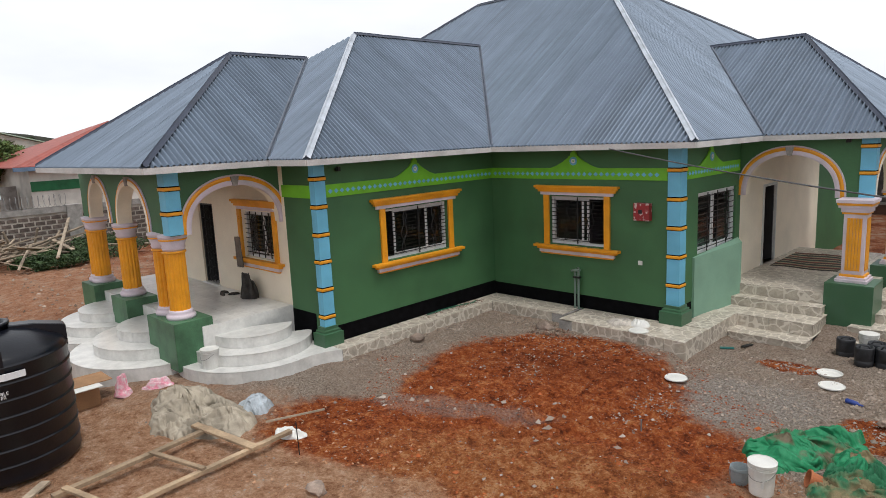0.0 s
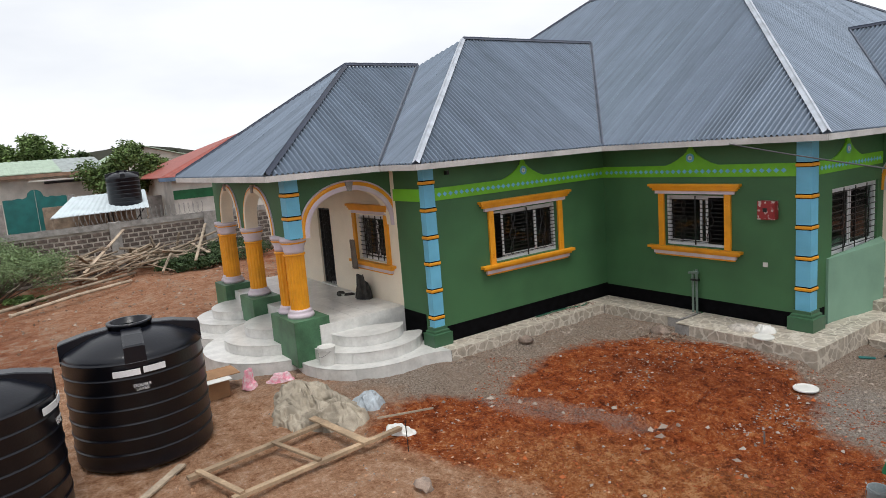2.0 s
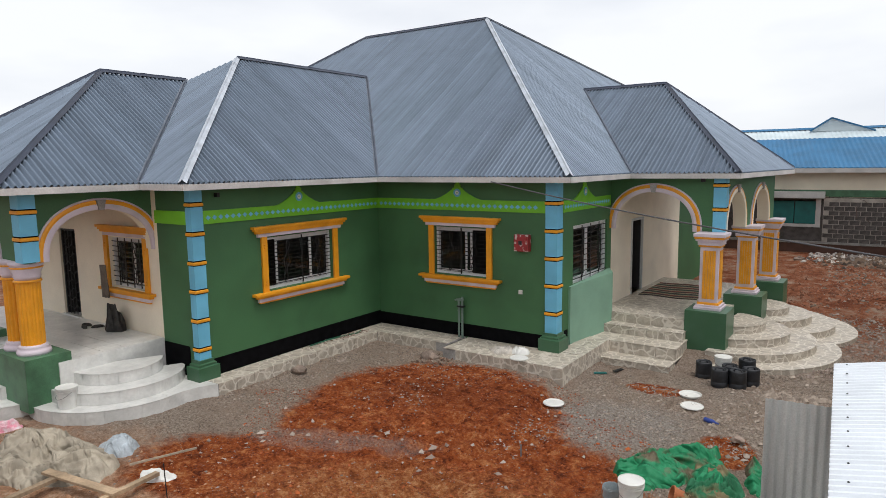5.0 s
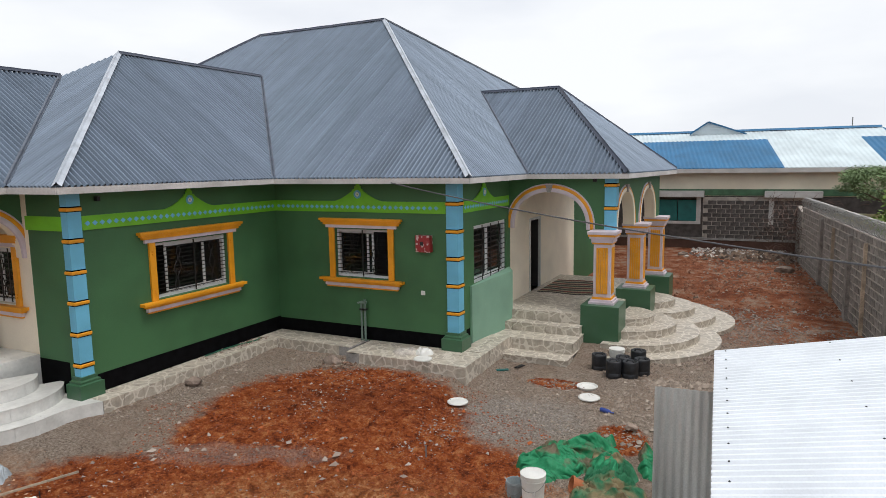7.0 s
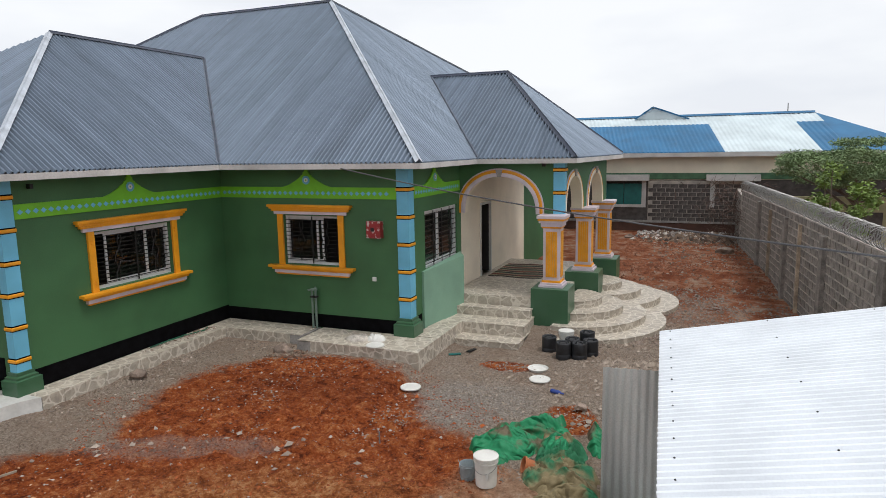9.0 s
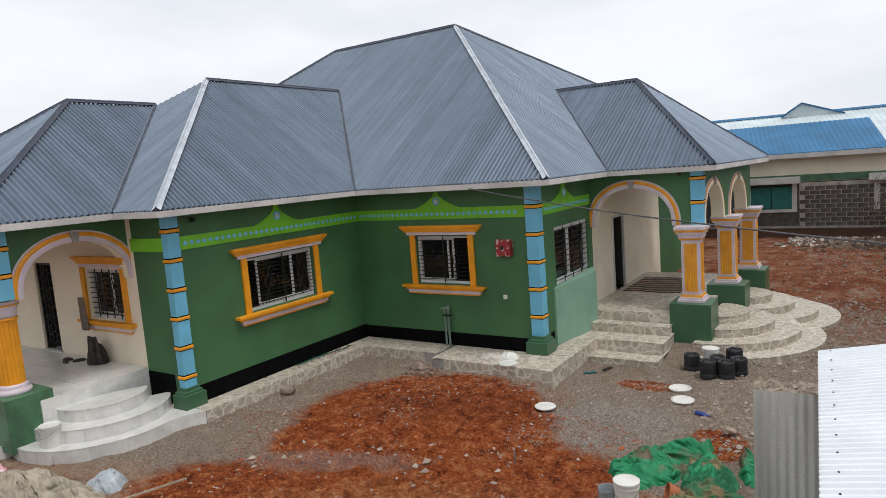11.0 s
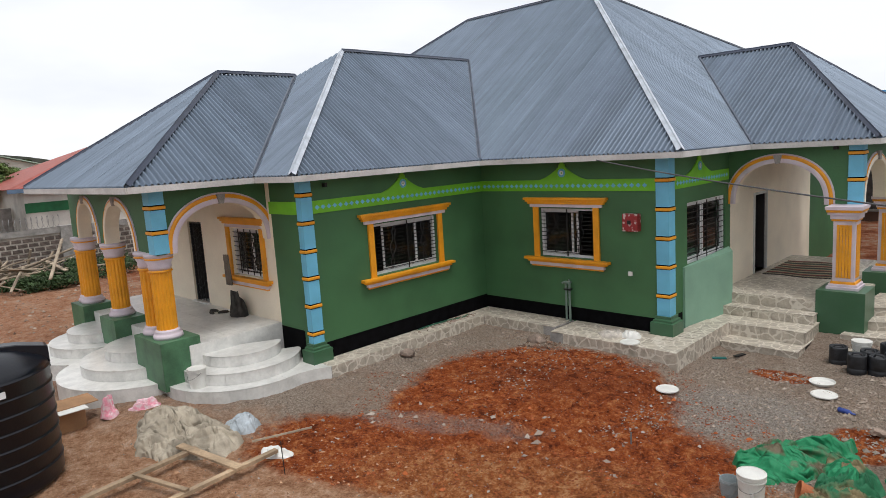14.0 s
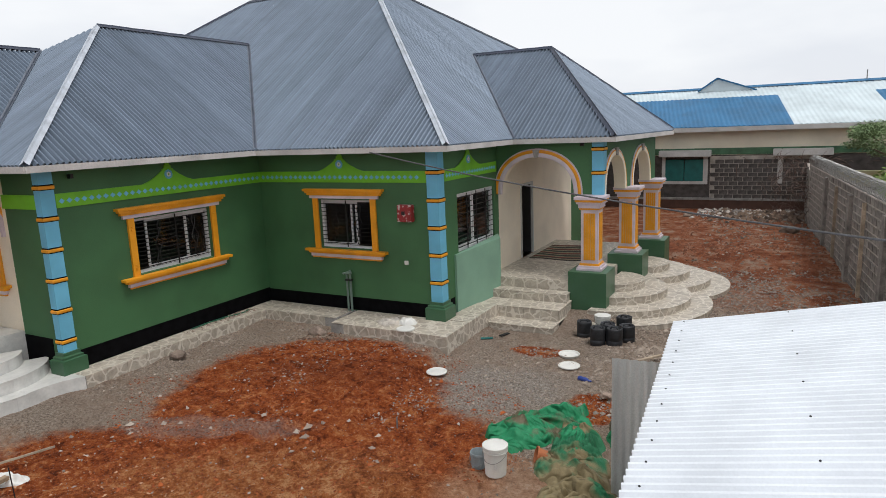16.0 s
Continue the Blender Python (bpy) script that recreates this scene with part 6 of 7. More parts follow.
def cloth_heap(name, label, cat, cx, cy, z, rx, ry, h, turn, seed, mat, n=70, fold=0.62, rag=0.28, rolls=0):
    """A crumpled sheet lying on the ground: ragged outline, ridged folds."""
    bm = bmesh.new()
    off = Vector((seed * 7.3, seed * 3.1, 0))
    c, s = math.cos(radians(turn)), math.sin(radians(turn))
    rr_ = random.Random(seed * 13 + 5)
    bundles = []
    for _ in range(rolls):
        ba, bd, bt = rr_.uniform(0, 6.28), 0.74 * math.sqrt(rr_.random()), rr_.gauss(0.2, 0.6)
        bundles.append((bd * math.cos(ba), bd * math.sin(ba), math.cos(bt), math.sin(bt), rr_.uniform(0.25, 0.6), rr_.uniform(0.12, 0.24), rr_.uniform(0.45, 1.0)))
    grid = {}
    for i in range(n + 1):
        for j in range(2 * n):
            r = i / n
            a = 2 * math.pi * j / (2 * n)
            edge = 1 + rag * noise.noise(Vector((math.cos(a) * 1.6, math.sin(a) * 1.6, seed)))
            u, v = r * edge * math.cos(a), r * edge * math.sin(a)
            p = Vector((u * max(rx, 0.3), v * max(ry, 0.3), 0)) * 2.0 + off
            wv = p + Vector((noise.noise(p * 0.9), noise.noise(p * 0.9 + Vector((9, 0, 0))), 0)) * 0.7
            ra = max(0.0, 1 - math.sqrt(noise.noise(Vector((wv.x * 0.8, wv.y * 2.0, 0))) ** 2 + 0.003) * 2.6)
            rb = max(0.0, 1 - math.sqrt(noise.noise(Vector((wv.x * 2.6, wv.y * 1.0, 5))) ** 2 + 0.004) * 2.8)
            rc = 1 - math.sqrt(noise.noise(wv * 4.5) ** 2 + 0.01) * 2.0
            body = max(0.0, 1 - r ** 4)
            lump = 0.34 + 0.6 * noise.noise(p * 0.75 + Vector((0, 3, 0)))
            if bundles:
                val = 0.0
                for bx_, by_, tx, ty, hl, br, bh_ in bundles:
                    du, dv = u - bx_ + 0.10 * noise.noise(p * 1.4), v - by_ + 0.10 * noise.noise(p * 1.4 + Vector((0, 0, 8)))
                    along = max(-hl, min(hl, du * tx + dv * ty))
                    q = math.hypot(du - along * tx, dv - along * ty) / br
                    val = max(val, bh_ * math.sqrt(max(0.0, 1 - q * q)))
                lump = 0.05 + 0.85 * val
                body = max(0.0, 1 - r ** 7)
            zz = h * (body * (max(0.08, lump) + fold * (0.62 * ra + 0.42 * rb + 0.14 * rc)) + 0.08 * r * rb)
            x, y = u * rx, v * ry
            grid[i, j] = bm.verts.new((cx + c * x - s * y, cy + s * x + c * y, z + max(0.008, zz) - (0.03 if i == n else 0)))
            if i == 0:
                break
    for j in range(2 * n):
        k = (j + 1) % (2 * n)
        bm.faces.new((grid[0, 0], grid[1, j], grid[1, k]))
        for i in range(1, n):
            bm.faces.new((grid[i, j], grid[i + 1, j], grid[i + 1, k], grid[i, k]))
    return tagged(link(name, bm, mat, smooth=True), label, cat)


def gz(x, y):
    return ground_relief(x, y)


cloth_heap("backpack", "dark rucksack slumped against the verandah wall", "bag", -2.55, -5.42, FLOOR_L, 0.26, 0.18, 0.42, 0, 5, M_CLOTH, 48, 0.7, rolls=7)
for x, y, a in ((-3.45, -5.55, 20), (-3.1, -5.5, 60), (-3.3, -5.68, -10)):
    bm = lathe([(0.03, 0), (0.045, 0.015), (0.045, 0.03), (0.035, 0.06), (0.02, 0.07)], (0, 0, 0), 14)
    for v in bm.verts:
        v.co.x *= 2.9
        v.co = pose(x, y, FLOOR_L, 0, 0, a) @ v.co
    tagged(link("shoe", bm, M_CLOTH, smooth=True), "dark shoe on the white verandah tiles", "shoe", "shoes on the verandah")
bm = bmesh.new()
rows = []
for i in range(13):
    z = 2.2 - 0.68 * i / 12
    rows.append([bm.verts.new((-2.98 + 0.02 * i / 12 + 0.17 * q / 8 * (0.7 + 0.5 * i / 12), YS - 0.17 - 0.035 * math.sin(q * 1.4 + i * 0.15), z)) for q in range(9)])
for a, b in zip(rows, rows[1:]):
    for q in range(8):
        bm.faces.new((a[q], a[q + 1], b[q + 1], b[q]))
cl = link("hanging_cloth", bm, material("grey_brown_cloth", (0.20, 0.165, 0.135), 0.9, vary=0.2), smooth=True)
cl.modifiers.new("thick", "SOLIDIFY").thickness = 0.012
tagged(cl, "grey-brown cloth hung from the verandah window bars", "cloth")


# painted striped mat on the porch
M_MATS = [material("mat_dark", (0.045, 0.04, 0.035), 0.9), material("mat_cream", (0.40, 0.33, 0.22), 0.9), material("mat_red", (0.24, 0.06, 0.04), 0.9), material("mat_green", (0.06, 0.09, 0.06), 0.9)]
mat_ob = tagged(empty("mat", (5.7, 5.8, FLOOR_R)), "striped woven floor mat on the porch tiles", "mat")
for k in range(22):
    bm = bmesh.new()
    y0 = 4.75 + 0.095 * k
    rows = []
    for q in range(15):
        x = 5.0 + 1.5 * q / 14
        w = 0.05 * math.sin(x * 5 + k * 0.2)
        rows.append([bm.verts.new((x, y0 + w, FLOOR_R + 0.004)), bm.verts.new((x, y0 + w, FLOOR_R + 0.024)), bm.verts.new((x, y0 + w + 0.09, FLOOR_R + 0.024)), bm.verts.new((x, y0 + w + 0.09, FLOOR_R + 0.004))])
    for a, b in zip(rows, rows[1:]):
        for q in range(3):
            bm.faces.new((a[q], b[q], b[q + 1], a[q + 1]))
    bmesh.ops.recalc_face_normals(bm, faces=bm.faces)
    part("stripe", bm, M_MATS[(0, 1, 0, 2, 1, 3)[k % 6]], mat_ob)

# ---- fittings on the green wall ----
mb = tagged(empty("meter_box", (4.0, 0, 2.3)), "red and white chipped metal meter box on the wall", "meter box")
part("case", boxes((3.88, 4.22, -0.15, 0.0, 2.31, 2.67), bev=0.012), M_RED, mb)
part("door", boxes((3.91, 4.19, -0.165, -0.15, 2.34, 2.64), bev=0.006), M_RED, mb)
part("vent", boxes((4.00, 4.08, -0.172, -0.165, 2.46, 2.54)), M_IRON, mb)
sk = tagged(empty("socket", (3.98, 0, 1.4)), "small white electrical box on the wall", "socket")
part("plate", boxes((3.93, 4.02, -0.03, 0.0, 1.36, 1.45), bev=0.006), M_PLASTW, sk)
tp = tagged(empty("standpipe", (2.42, -0.3, PLINTH)), "grey-green standpipe with a tap against the wall", "tap")
part("pipe", tube([(2.44, -0.12, 0.1), (2.44, -0.12, 1.06), (2.42, -0.13, 1.10), (2.36, -0.15, 1.08)], 0.025, 10), M_PIPE, tp)
part("pipe", tube([(2.52, -0.10, 0.1), (2.52, -0.10, 1.16)], 0.028, 10), M_PIPE, tp)
part("clamp", boxes((2.40, 2.57, -0.15, -0.06, 0.92, 0.96)), M_IRON, tp)
part("tap", boxes((2.44, 2.58, -0.17, -0.10, 1.08, 1.13), bev=0.01), M_PIPE, tp)
for x, y, z in ((0.04, YS + 0.5, 3.66), (6.9, 3.1, 3.74), (7.47, 6.2, 3.74)):
    tagged(link("bracket", boxes((x, x + 0.09, y - 0.03, y + 0.03, z - 0.04, z + 0.04)), M_IRON), "small dark iron wall bracket", "bracket")

# overhead cable from the eave to beyond the shed
c0, c1 = Vector((3.6, -0.62, 3.80)), Vector((16.9, -6.55, 2.9))
pts = [tuple(c0.lerp(c1, i / 24) - Vector((0, 0, 0.25 * 4 * (i / 24) * (1 - i / 24)))) for i in range(25)]
tagged(link("overhead_cable", tube(pts, 0.012, 6), M_CABLE), "grey electric service cable strung from the eave", "cable")
tagged(link("cable_pole", tube([(c1.x, c1.y, -0.4), (c1.x, c1.y, c1.z + 0.3)], 0.07, 10), M_WOODG), "weathered timber pole carrying the cable", "pole")


# ---- yard things ----
def bucket(x, y, z, r, h, label, lid=True, mat=None, name="bucket"):
    b = tagged(empty(name, (x, y, z)), label, "bucket")
    mat = mat or M_PLASTW
    prof = [(r * 0.86, 0), (r * 0.88, 0.01), (r * 0.97, h * 0.80), (r * 1.04, h * 0.80), (r * 1.04, h * 0.83), (r * 0.98, h * 0.83), (r * 0.985, h * 0.88), (r * 1.05, h * 0.88), (r * 1.05, h * 0.91), (r, h * 0.91)]
    if lid:
        part("body", lathe(prof + [(r, h * 0.96)], (x, y, z), 36), mat, b, smooth=False)
        part("lid", lathe([(r * 1.06, h * 0.93), (r * 1.07, h * 1.0), (r * 1.0, h * 1.01), (r * 0.97, h * 0.985), (r * 0.3, h * 0.985)], (x, y, z), 36), mat, b)
    else:
        part("body", lathe(prof + [(r, h), (r * 0.95, h), (r * 0.84, 0.03), (r * 0.2, 0.03)], (x, y, z), 36), mat, b)
    hd = [(x + r * 1.06 * math.cos(t), y + r * 1.06 * math.sin(t) - 0.0, z + h * 0.82 - 0.13 * math.sin((t - math.pi) )) for t in [math.pi + math.pi * k / 12 for k in range(13)]]
    hd = [(p[0], p[1], z + h * 0.82 - 0.12 * math.sin(math.pi * k / 12)) for k, p in enumerate(hd)]
    part("handle", tube(hd, 0.004, 5), M_WIRE, b, "thin wire handle")
    return b


bk = bucket(8.02, -4.72, gz(8.02, -4.72) - 0.01, 0.155, 0.40, "white plastic paint bucket with closed lid on the soil")
part("label_bars", boxes((8.06, 8.10, -4.873, -4.868, -0.03, 0.06)), M_GALV, bk)
bucket(7.72, -4.58, gz(7.72, -4.58) - 0.01, 0.115, 0.22, "grey open tin standing beside the paint bucket", False, material("grey_tin", (0.30, 0.34, 0.35), 0.5), "paint_tin")
bucket(-0.68, -7.32, PLINTH, 0.16, 0.36, "white plastic bucket standing on the tiled step")
bm = lathe([(0.07, 0), (0.075, 0.01), (0.1, 0.14), (0.115, 0.145), (0.115, 0.17), (0.10, 0.17), (0.085, 0.02), (0.02, 0.02)], (0, 0, 0), 24)
for v in bm.verts:
    v.co = pose(8.52, -4.12, gz(8.5, -4.1) + 0.09, 0, -72, 25) @ v.co
tagged(link("flowerpot", bm, material("terracotta", (0.40, 0.13, 0.05), 0.8)), "terracotta pot lying on its side by the net", "pot")
def draped(name, label, cat, outline, height, seed, mat, cell=0.016, fold=0.10, lie=0.0, rise=0.2):
    """A thrown sheet: plan outline, a body of that height, long sharp folds and small creases."""
    off = Vector((seed * 5.7, seed * 2.9, 0))

    def reach(x, y):
        """Distance to the edge, positive inside."""
        inside, best = False, 9.0
        for (x0, y0), (x1, y1) in zip(outline, outline[1:] + outline[:1]):
            if (y0 > y) != (y1 > y) and x < x0 + (x1 - x0) * (y - y0) / (y1 - y0):
                inside = not inside
            dx, dy = x1 - x0, y1 - y0
            k = max(0.0, min(1.0, ((x - x0) * dx + (y - y0) * dy) / (dx * dx + dy * dy)))
            best = min(best, math.hypot(x - x0 - k * dx, y - y0 - k * dy))
        return best if inside else -best

    xs, ys = [p[0] for p in outline], [p[1] for p in outline]
    x0, y0 = min(xs) - 0.15, min(ys) - 0.15
    nx, ny = int((max(xs) + 0.15 - x0) / cell), int((max(ys) + 0.15 - y0) / cell)
    bm, grid = bmesh.new(), {}
    for i in range(nx + 1):
        for j in range(ny + 1):
            x, y = x0 + cell * i, y0 + cell * j
            p = Vector((x, y, 0)) + off
            d = reach(x, y) + 0.10 * noise.noise(p * 2.6) + 0.05 * noise.noise(p * 7.0)
            if d < -0.05:
                continue
            w = p + Vector((noise.noise(p * 1.3), noise.noise(p * 1.3 + Vector((9, 4, 0))), 0)) * 0.45
            c, q = math.cos(lie), math.sin(lie)
            u, v = c * w.x + q * w.y, c * w.y - q * w.x
            ra = min(1.0, abs(noise.noise(Vector((u * 0.9, v * 2.2, 1)))) * 2.2)
            rb = 1 - min(1.0, abs(noise.noise(Vector((u * 1.5, v * 5.5, 6)))) * 2.8)
            rc = 1 - min(1.0, abs(noise.noise(Vector((u * 5.0, v * 9.0, 3)))) * 2.4)
            body = 1 - math.exp(-max(0.0, d) / rise)
            lump = 0.35 + 0.75 * max(-0.35, noise.noise(p * 1.15 + Vector((0, 7, 2))))
            z = height * body * lump + fold * (0.12 + 0.88 * body) * (0.7 * ra + 0.75 * rb) + 0.3 * fold * rc * body
            z = z * min(1.0, max(0.0, (d + 0.02) / 0.07)) - 0.06 * min(1.0, max(0.0, (0.03 - d) / 0.06))
            grid[i, j] = bm.verts.new((x + 0.03 * noise.noise(w * 3.0), y + 0.03 * noise.noise(w * 3.0 + Vector((2, 8, 0))), ground_relief(x, y) + 0.012 + z))
    for i, j in list(grid):
        ring = [grid.get(k) for k in ((i, j), (i + 1, j), (i + 1, j + 1), (i, j + 1))]
        if all(ring):
            bm.faces.new(ring)
    return tagged(link(name, bm, mat, smooth=True), label, cat)


def creased(m, scale, depth):
    """Adds fine sharp creases to a cloth material's relief."""
    n, l = m.node_tree.nodes, m.node_tree.links
    b = n["Principled BSDF"]
    tc = n.new("ShaderNodeTexCoord")
    mp = n.new("ShaderNodeMapping")
    mp.inputs["Rotation"].default_value = (0, 0, 0.7)
    mp.inputs["Scale"].default_value = (1.0, 2.2, 1.0)
    l.new(tc.outputs["Object"], mp.inputs[0])
    tx = n.new("ShaderNodeTexNoise")
    tx.inputs["Scale"].default_value, tx.inputs["Detail"].default_value, tx.inputs["Distortion"].default_value = scale, 2, 0.8
    l.new(mp.outputs[0], tx.inputs["Vector"])
    sub = n.new("ShaderNodeMath")
    sub.operation = "SUBTRACT"
    sub.inputs[1].default_value = 0.5
    l.new(tx.outputs[0], sub.inputs[0])
    ab = n.new("ShaderNodeMath")
    ab.operation = "ABSOLUTE"
    l.new(sub.outputs[0], ab.inputs[0])
    bp = n.new("ShaderNodeBump")
    bp.inputs["Strength"].default_value, bp.inputs["Distance"].default_value = 1.0, depth
    l.new(ab.outputs[0], bp.inputs["Height"])
    l.new(bp.outputs[0], b.inputs["Normal"])
    return m


creased(M_GRNNET, 2.0, 0.30)
creased(M_SACK, 1.9, 0.24)
creased(M_SACKB, 3.5, 0.12)
M_OLIVE = material("earth_stained_net", (0.21, 0.165, 0.085), 0.8, vary=0.2, scale=1.7, fine=90, alt=(0.02, 0.17, 0.075))
for e, p in zip([n for n in M_OLIVE.node_tree.nodes if n.type == "VALTORGB"][0].color_ramp.elements, (0.44, 0.52)):
    e.position = p
creased(M_OLIVE, 2.0, 0.30)
draped("shade_net", "crumpled green shade net thrown on the ground", "net", [(7.48, -3.86), (7.58, -3.25), (7.95, -3.05), (8.25, -2.45), (8.6, -2.45), (8.8, -2.9), (8.5, -3.42), (8.35, -3.75), (7.99, -4.12)], 0.16, 1, M_GRNNET, fold=0.22, lie=0.9)
draped("shade_net", "crumpled green and earth-stained net heap", "net", [(8.38, -3.1), (8.62, -2.9), (8.95, -3.1), (9.22, -3.7), (9.62, -4.9), (9.5, -5.7), (8.66, -5.6), (8.75, -4.8), (8.42, -4.45), (8.42, -3.95), (8.52, -3.5)], 0.18, 2, M_OLIVE, fold=0.22, lie=0.3)
draped("shade_net", "bright green fold of net lying over the stained heap", "net", [(8.42, -3.3), (8.68, -3.05), (8.98, -3.4), (9.05, -3.95), (8.85, -4.2), (8.62, -3.9)], 0.34, 3, M_GRNNET, fold=0.22, lie=1.4)
draped("shade_net", "green net pushed against the grey sheet", "net", [(8.98, -2.35), (9.25, -2.6), (9.3, -3.5), (9.05, -3.3)], 0.30, 5, M_GRNNET, fold=0.22, lie=1.2)
draped("shade_net", "small turquoise net scrap beside the heap", "net", [(8.5, -5.35), (8.72, -5.05), (8.98, -5.25), (8.95, -5.6), (8.6, -5.7)], 0.3, 9, material("turquoise_net", (0.01, 0.30, 0.19), 0.7, vary=0.2, scale=4), fold=0.16, lie=0.5)
draped("sackcloth", "beige woven sacking thrown in a heap on the soil", "sacking", [(-0.75, -8.3), (-0.3, -8.62), (0.35, -8.86), (0.9, -8.7), (1.22, -8.38), (1.56, -8.0), (1.32, -7.58), (0.8, -7.45), (0.3, -7.7), (-0.35, -7.8)], 0.24, 6, M_SACK, fold=0.2, lie=0.75)
draped("plastic_sheet", "crumpled pale plastic sheet beside the sacks", "sheet", [(0.55, -7.5), (0.95, -7.62), (1.25, -7.35), (1.05, -7.02), (0.7, -7.05)], 0.22, 7, M_SACKB, fold=0.16, lie=0.4)
cloth_heap("rag", "white folded rag lying on the soil", "rag", 2.15, -7.5, gz(2.1, -7.5), 0.27, 0.15, 0.12, 25, 9, M_PLASTW, 30, 0.3, 0.15, 4)
cloth_heap("rag", "white and brown rag on the tiled plinth", "rag", 3.85, -0.62, PLINTH + 0.002, 0.3, 0.2, 0.14, 15, 10, material("stained_rag", (0.55, 0.5, 0.44), 0.9, vary=0.2, scale=6), 22)
cloth_heap("plastic_bag", "white plastic bag on the tiled plinth", "bag", 4.25, -0.55, PLINTH + 0.002, 0.2, 0.13, 0.15, 15, 12, M_PLASTW, 22)
cloth_heap("packet", "pink and white printed packet dropped on the gravel", "packet", -1.45, -8.62, gz(-1.4, -8.6), 0.17, 0.13, 0.40, 30, 13, M_ROSE, 30, 0.2, 0.1, 3)
cloth_heap("packet", "pink and white printed packet lying flat", "packet", -1.2, -8.1, gz(-1.2, -8.1), 0.28, 0.15, 0.2, 60, 14, M_ROSE, 30, 0.2, 0.1, 3)


def disc(x, y, z, r, label, hollow=False):
    prof = [(r * 0.9, 0), (r, 0.008), (r, 0.026), (r * 0.94, 0.034), (r * 0.9, 0.022), (r * 0.2, 0.022)] if not hollow else [(r * 0.9, 0), (r, 0.03), (r * 1.02, 0.045), (r * 0.97, 0.045), (r * 0.88, 0.014), (r * 0.2, 0.014)]
    bm = lathe(prof, (x, y, z), 36)
    return tagged(link("plate", bm, M_PLASTW), label, "plate", "white plates")


disc(5.66, -1.92, gz(5.66, -1.92) + 0.01, 0.19, "white plastic plate on the soil")
disc(7.60, -0.14, gz(7.6, -0.14) + 0.01, 0.20, "white upturned plastic plate on the gravel", True)
disc(7.76, -0.66, gz(7.76, -0.66) + 0.01, 0.20, "white plastic plate on the gravel")
disc(4.42, -0.92, PLINTH + 0.003, 0.19, "white plastic plate on the tiled plinth")


def jerrycan(x, y, a, label="sooty black plastic jerrycan with the top cut open"):
    j = tagged(empty("jerrycan", (x, y, gz(x, y))), label, "jerrycan", "jerrycans by the porch")
    z = gz(x, y) - 0.01
    sq = lambda t: 1 / (abs(math.cos(t)) ** 2.6 + abs(math.sin(t)) ** 2.6) ** (1 / 2.6) * 0.97
    bm = lathe([(0.135, 0), (0.155, 0.02), (0.155, 0.11), (0.148, 0.12), (0.155, 0.13), (0.155, 0.335), (0.152, 0.355), (0.138, 0.362), (0.128, 0.355), (0.120, 0.325), (0.02, 0.315)], (0, 0, 0), 32, sq)
    for v in bm.verts:
        v.co = pose(x, y, z, 0, 0, a) @ v.co
    part("body", bm, M_JERRY, j, smooth=True)
    bm = tube([pose(x, y, z, 0, 0, a) @ Vector(p) for p in ((-0.09, 0, 0.315), (-0.06, 0, 0.375), (0.05, 0, 0.375), (0.09, 0, 0.315))], 0.018, 8)
    part("handle", bm, M_JERRY, j)
    return j


for x, y, a in ((7.91, 0.80, 10), (8.23, 0.88, -15), (7.52, 1.22, 25), (8.03, 1.16, 5), (8.40, 1.24, 40), (8.27, 1.58, -20)):
    jerrycan(x, y, a)
bucket(7.82, 1.56, gz(7.82, 1.56) - 0.01, 0.16, 0.36, "white plastic bucket standing among the jerrycans")

# print on the first tank: plain white bars for the maker's mark, and the words below it
def tank_bar(parent, cx, cy, r, a0, a1, z0, z1, mat, label):
    bm = bmesh.new()
    rows = []
    for k in range(9):
        t = a0 + (a1 - a0) * k / 8
        rows.append([bm.verts.new((cx + (r + o) * math.cos(t), cy + (r + o) * math.sin(t), z)) for o, z in ((0.004, z0), (0.016, z0), (0.016, z1), (0.004, z1))])
    for p, q in zip(rows, rows[1:]):
        for i in range(4):
            bm.faces.new((p[i], q[i], q[(i + 1) % 4], p[(i + 1) % 4]))
    bm.faces.new(rows[0])
    bm.faces.new(rows[-1])
    bmesh.ops.recalc_face_normals(bm, faces=bm.faces)
    part("print_bar", bm, mat, parent, label)


for tank, cx, cy in ((TANK_A, -0.40, -10.68), (TANK_B, 0.75, -12.85)):
    y0 = math.atan2(-12.38 - cy, 10.5 - cx) + (0.05 if tank is TANK_A else 1.2)
    tank_bar(tank, cx, cy, 1.012, y0 - 0.36, y0 + 0.0, 1.30, 1.39, M_WHITE, "white printed maker's mark")
    tank_bar(tank, cx, cy, 1.012, y0 + 0.04, y0 + 0.34, 1.31, 1.40, M_WHITE, "white printed maker's mark")
    lettering(tank, "DOUBLE", (cx, cy, 1.12), 0.062, y0, 0, M_WHITE, radius=1.012)
    lettering(tank, "LAYER", (cx, cy, 1.065), 0.062, y0, 0, M_WHITE, radius=1.012)

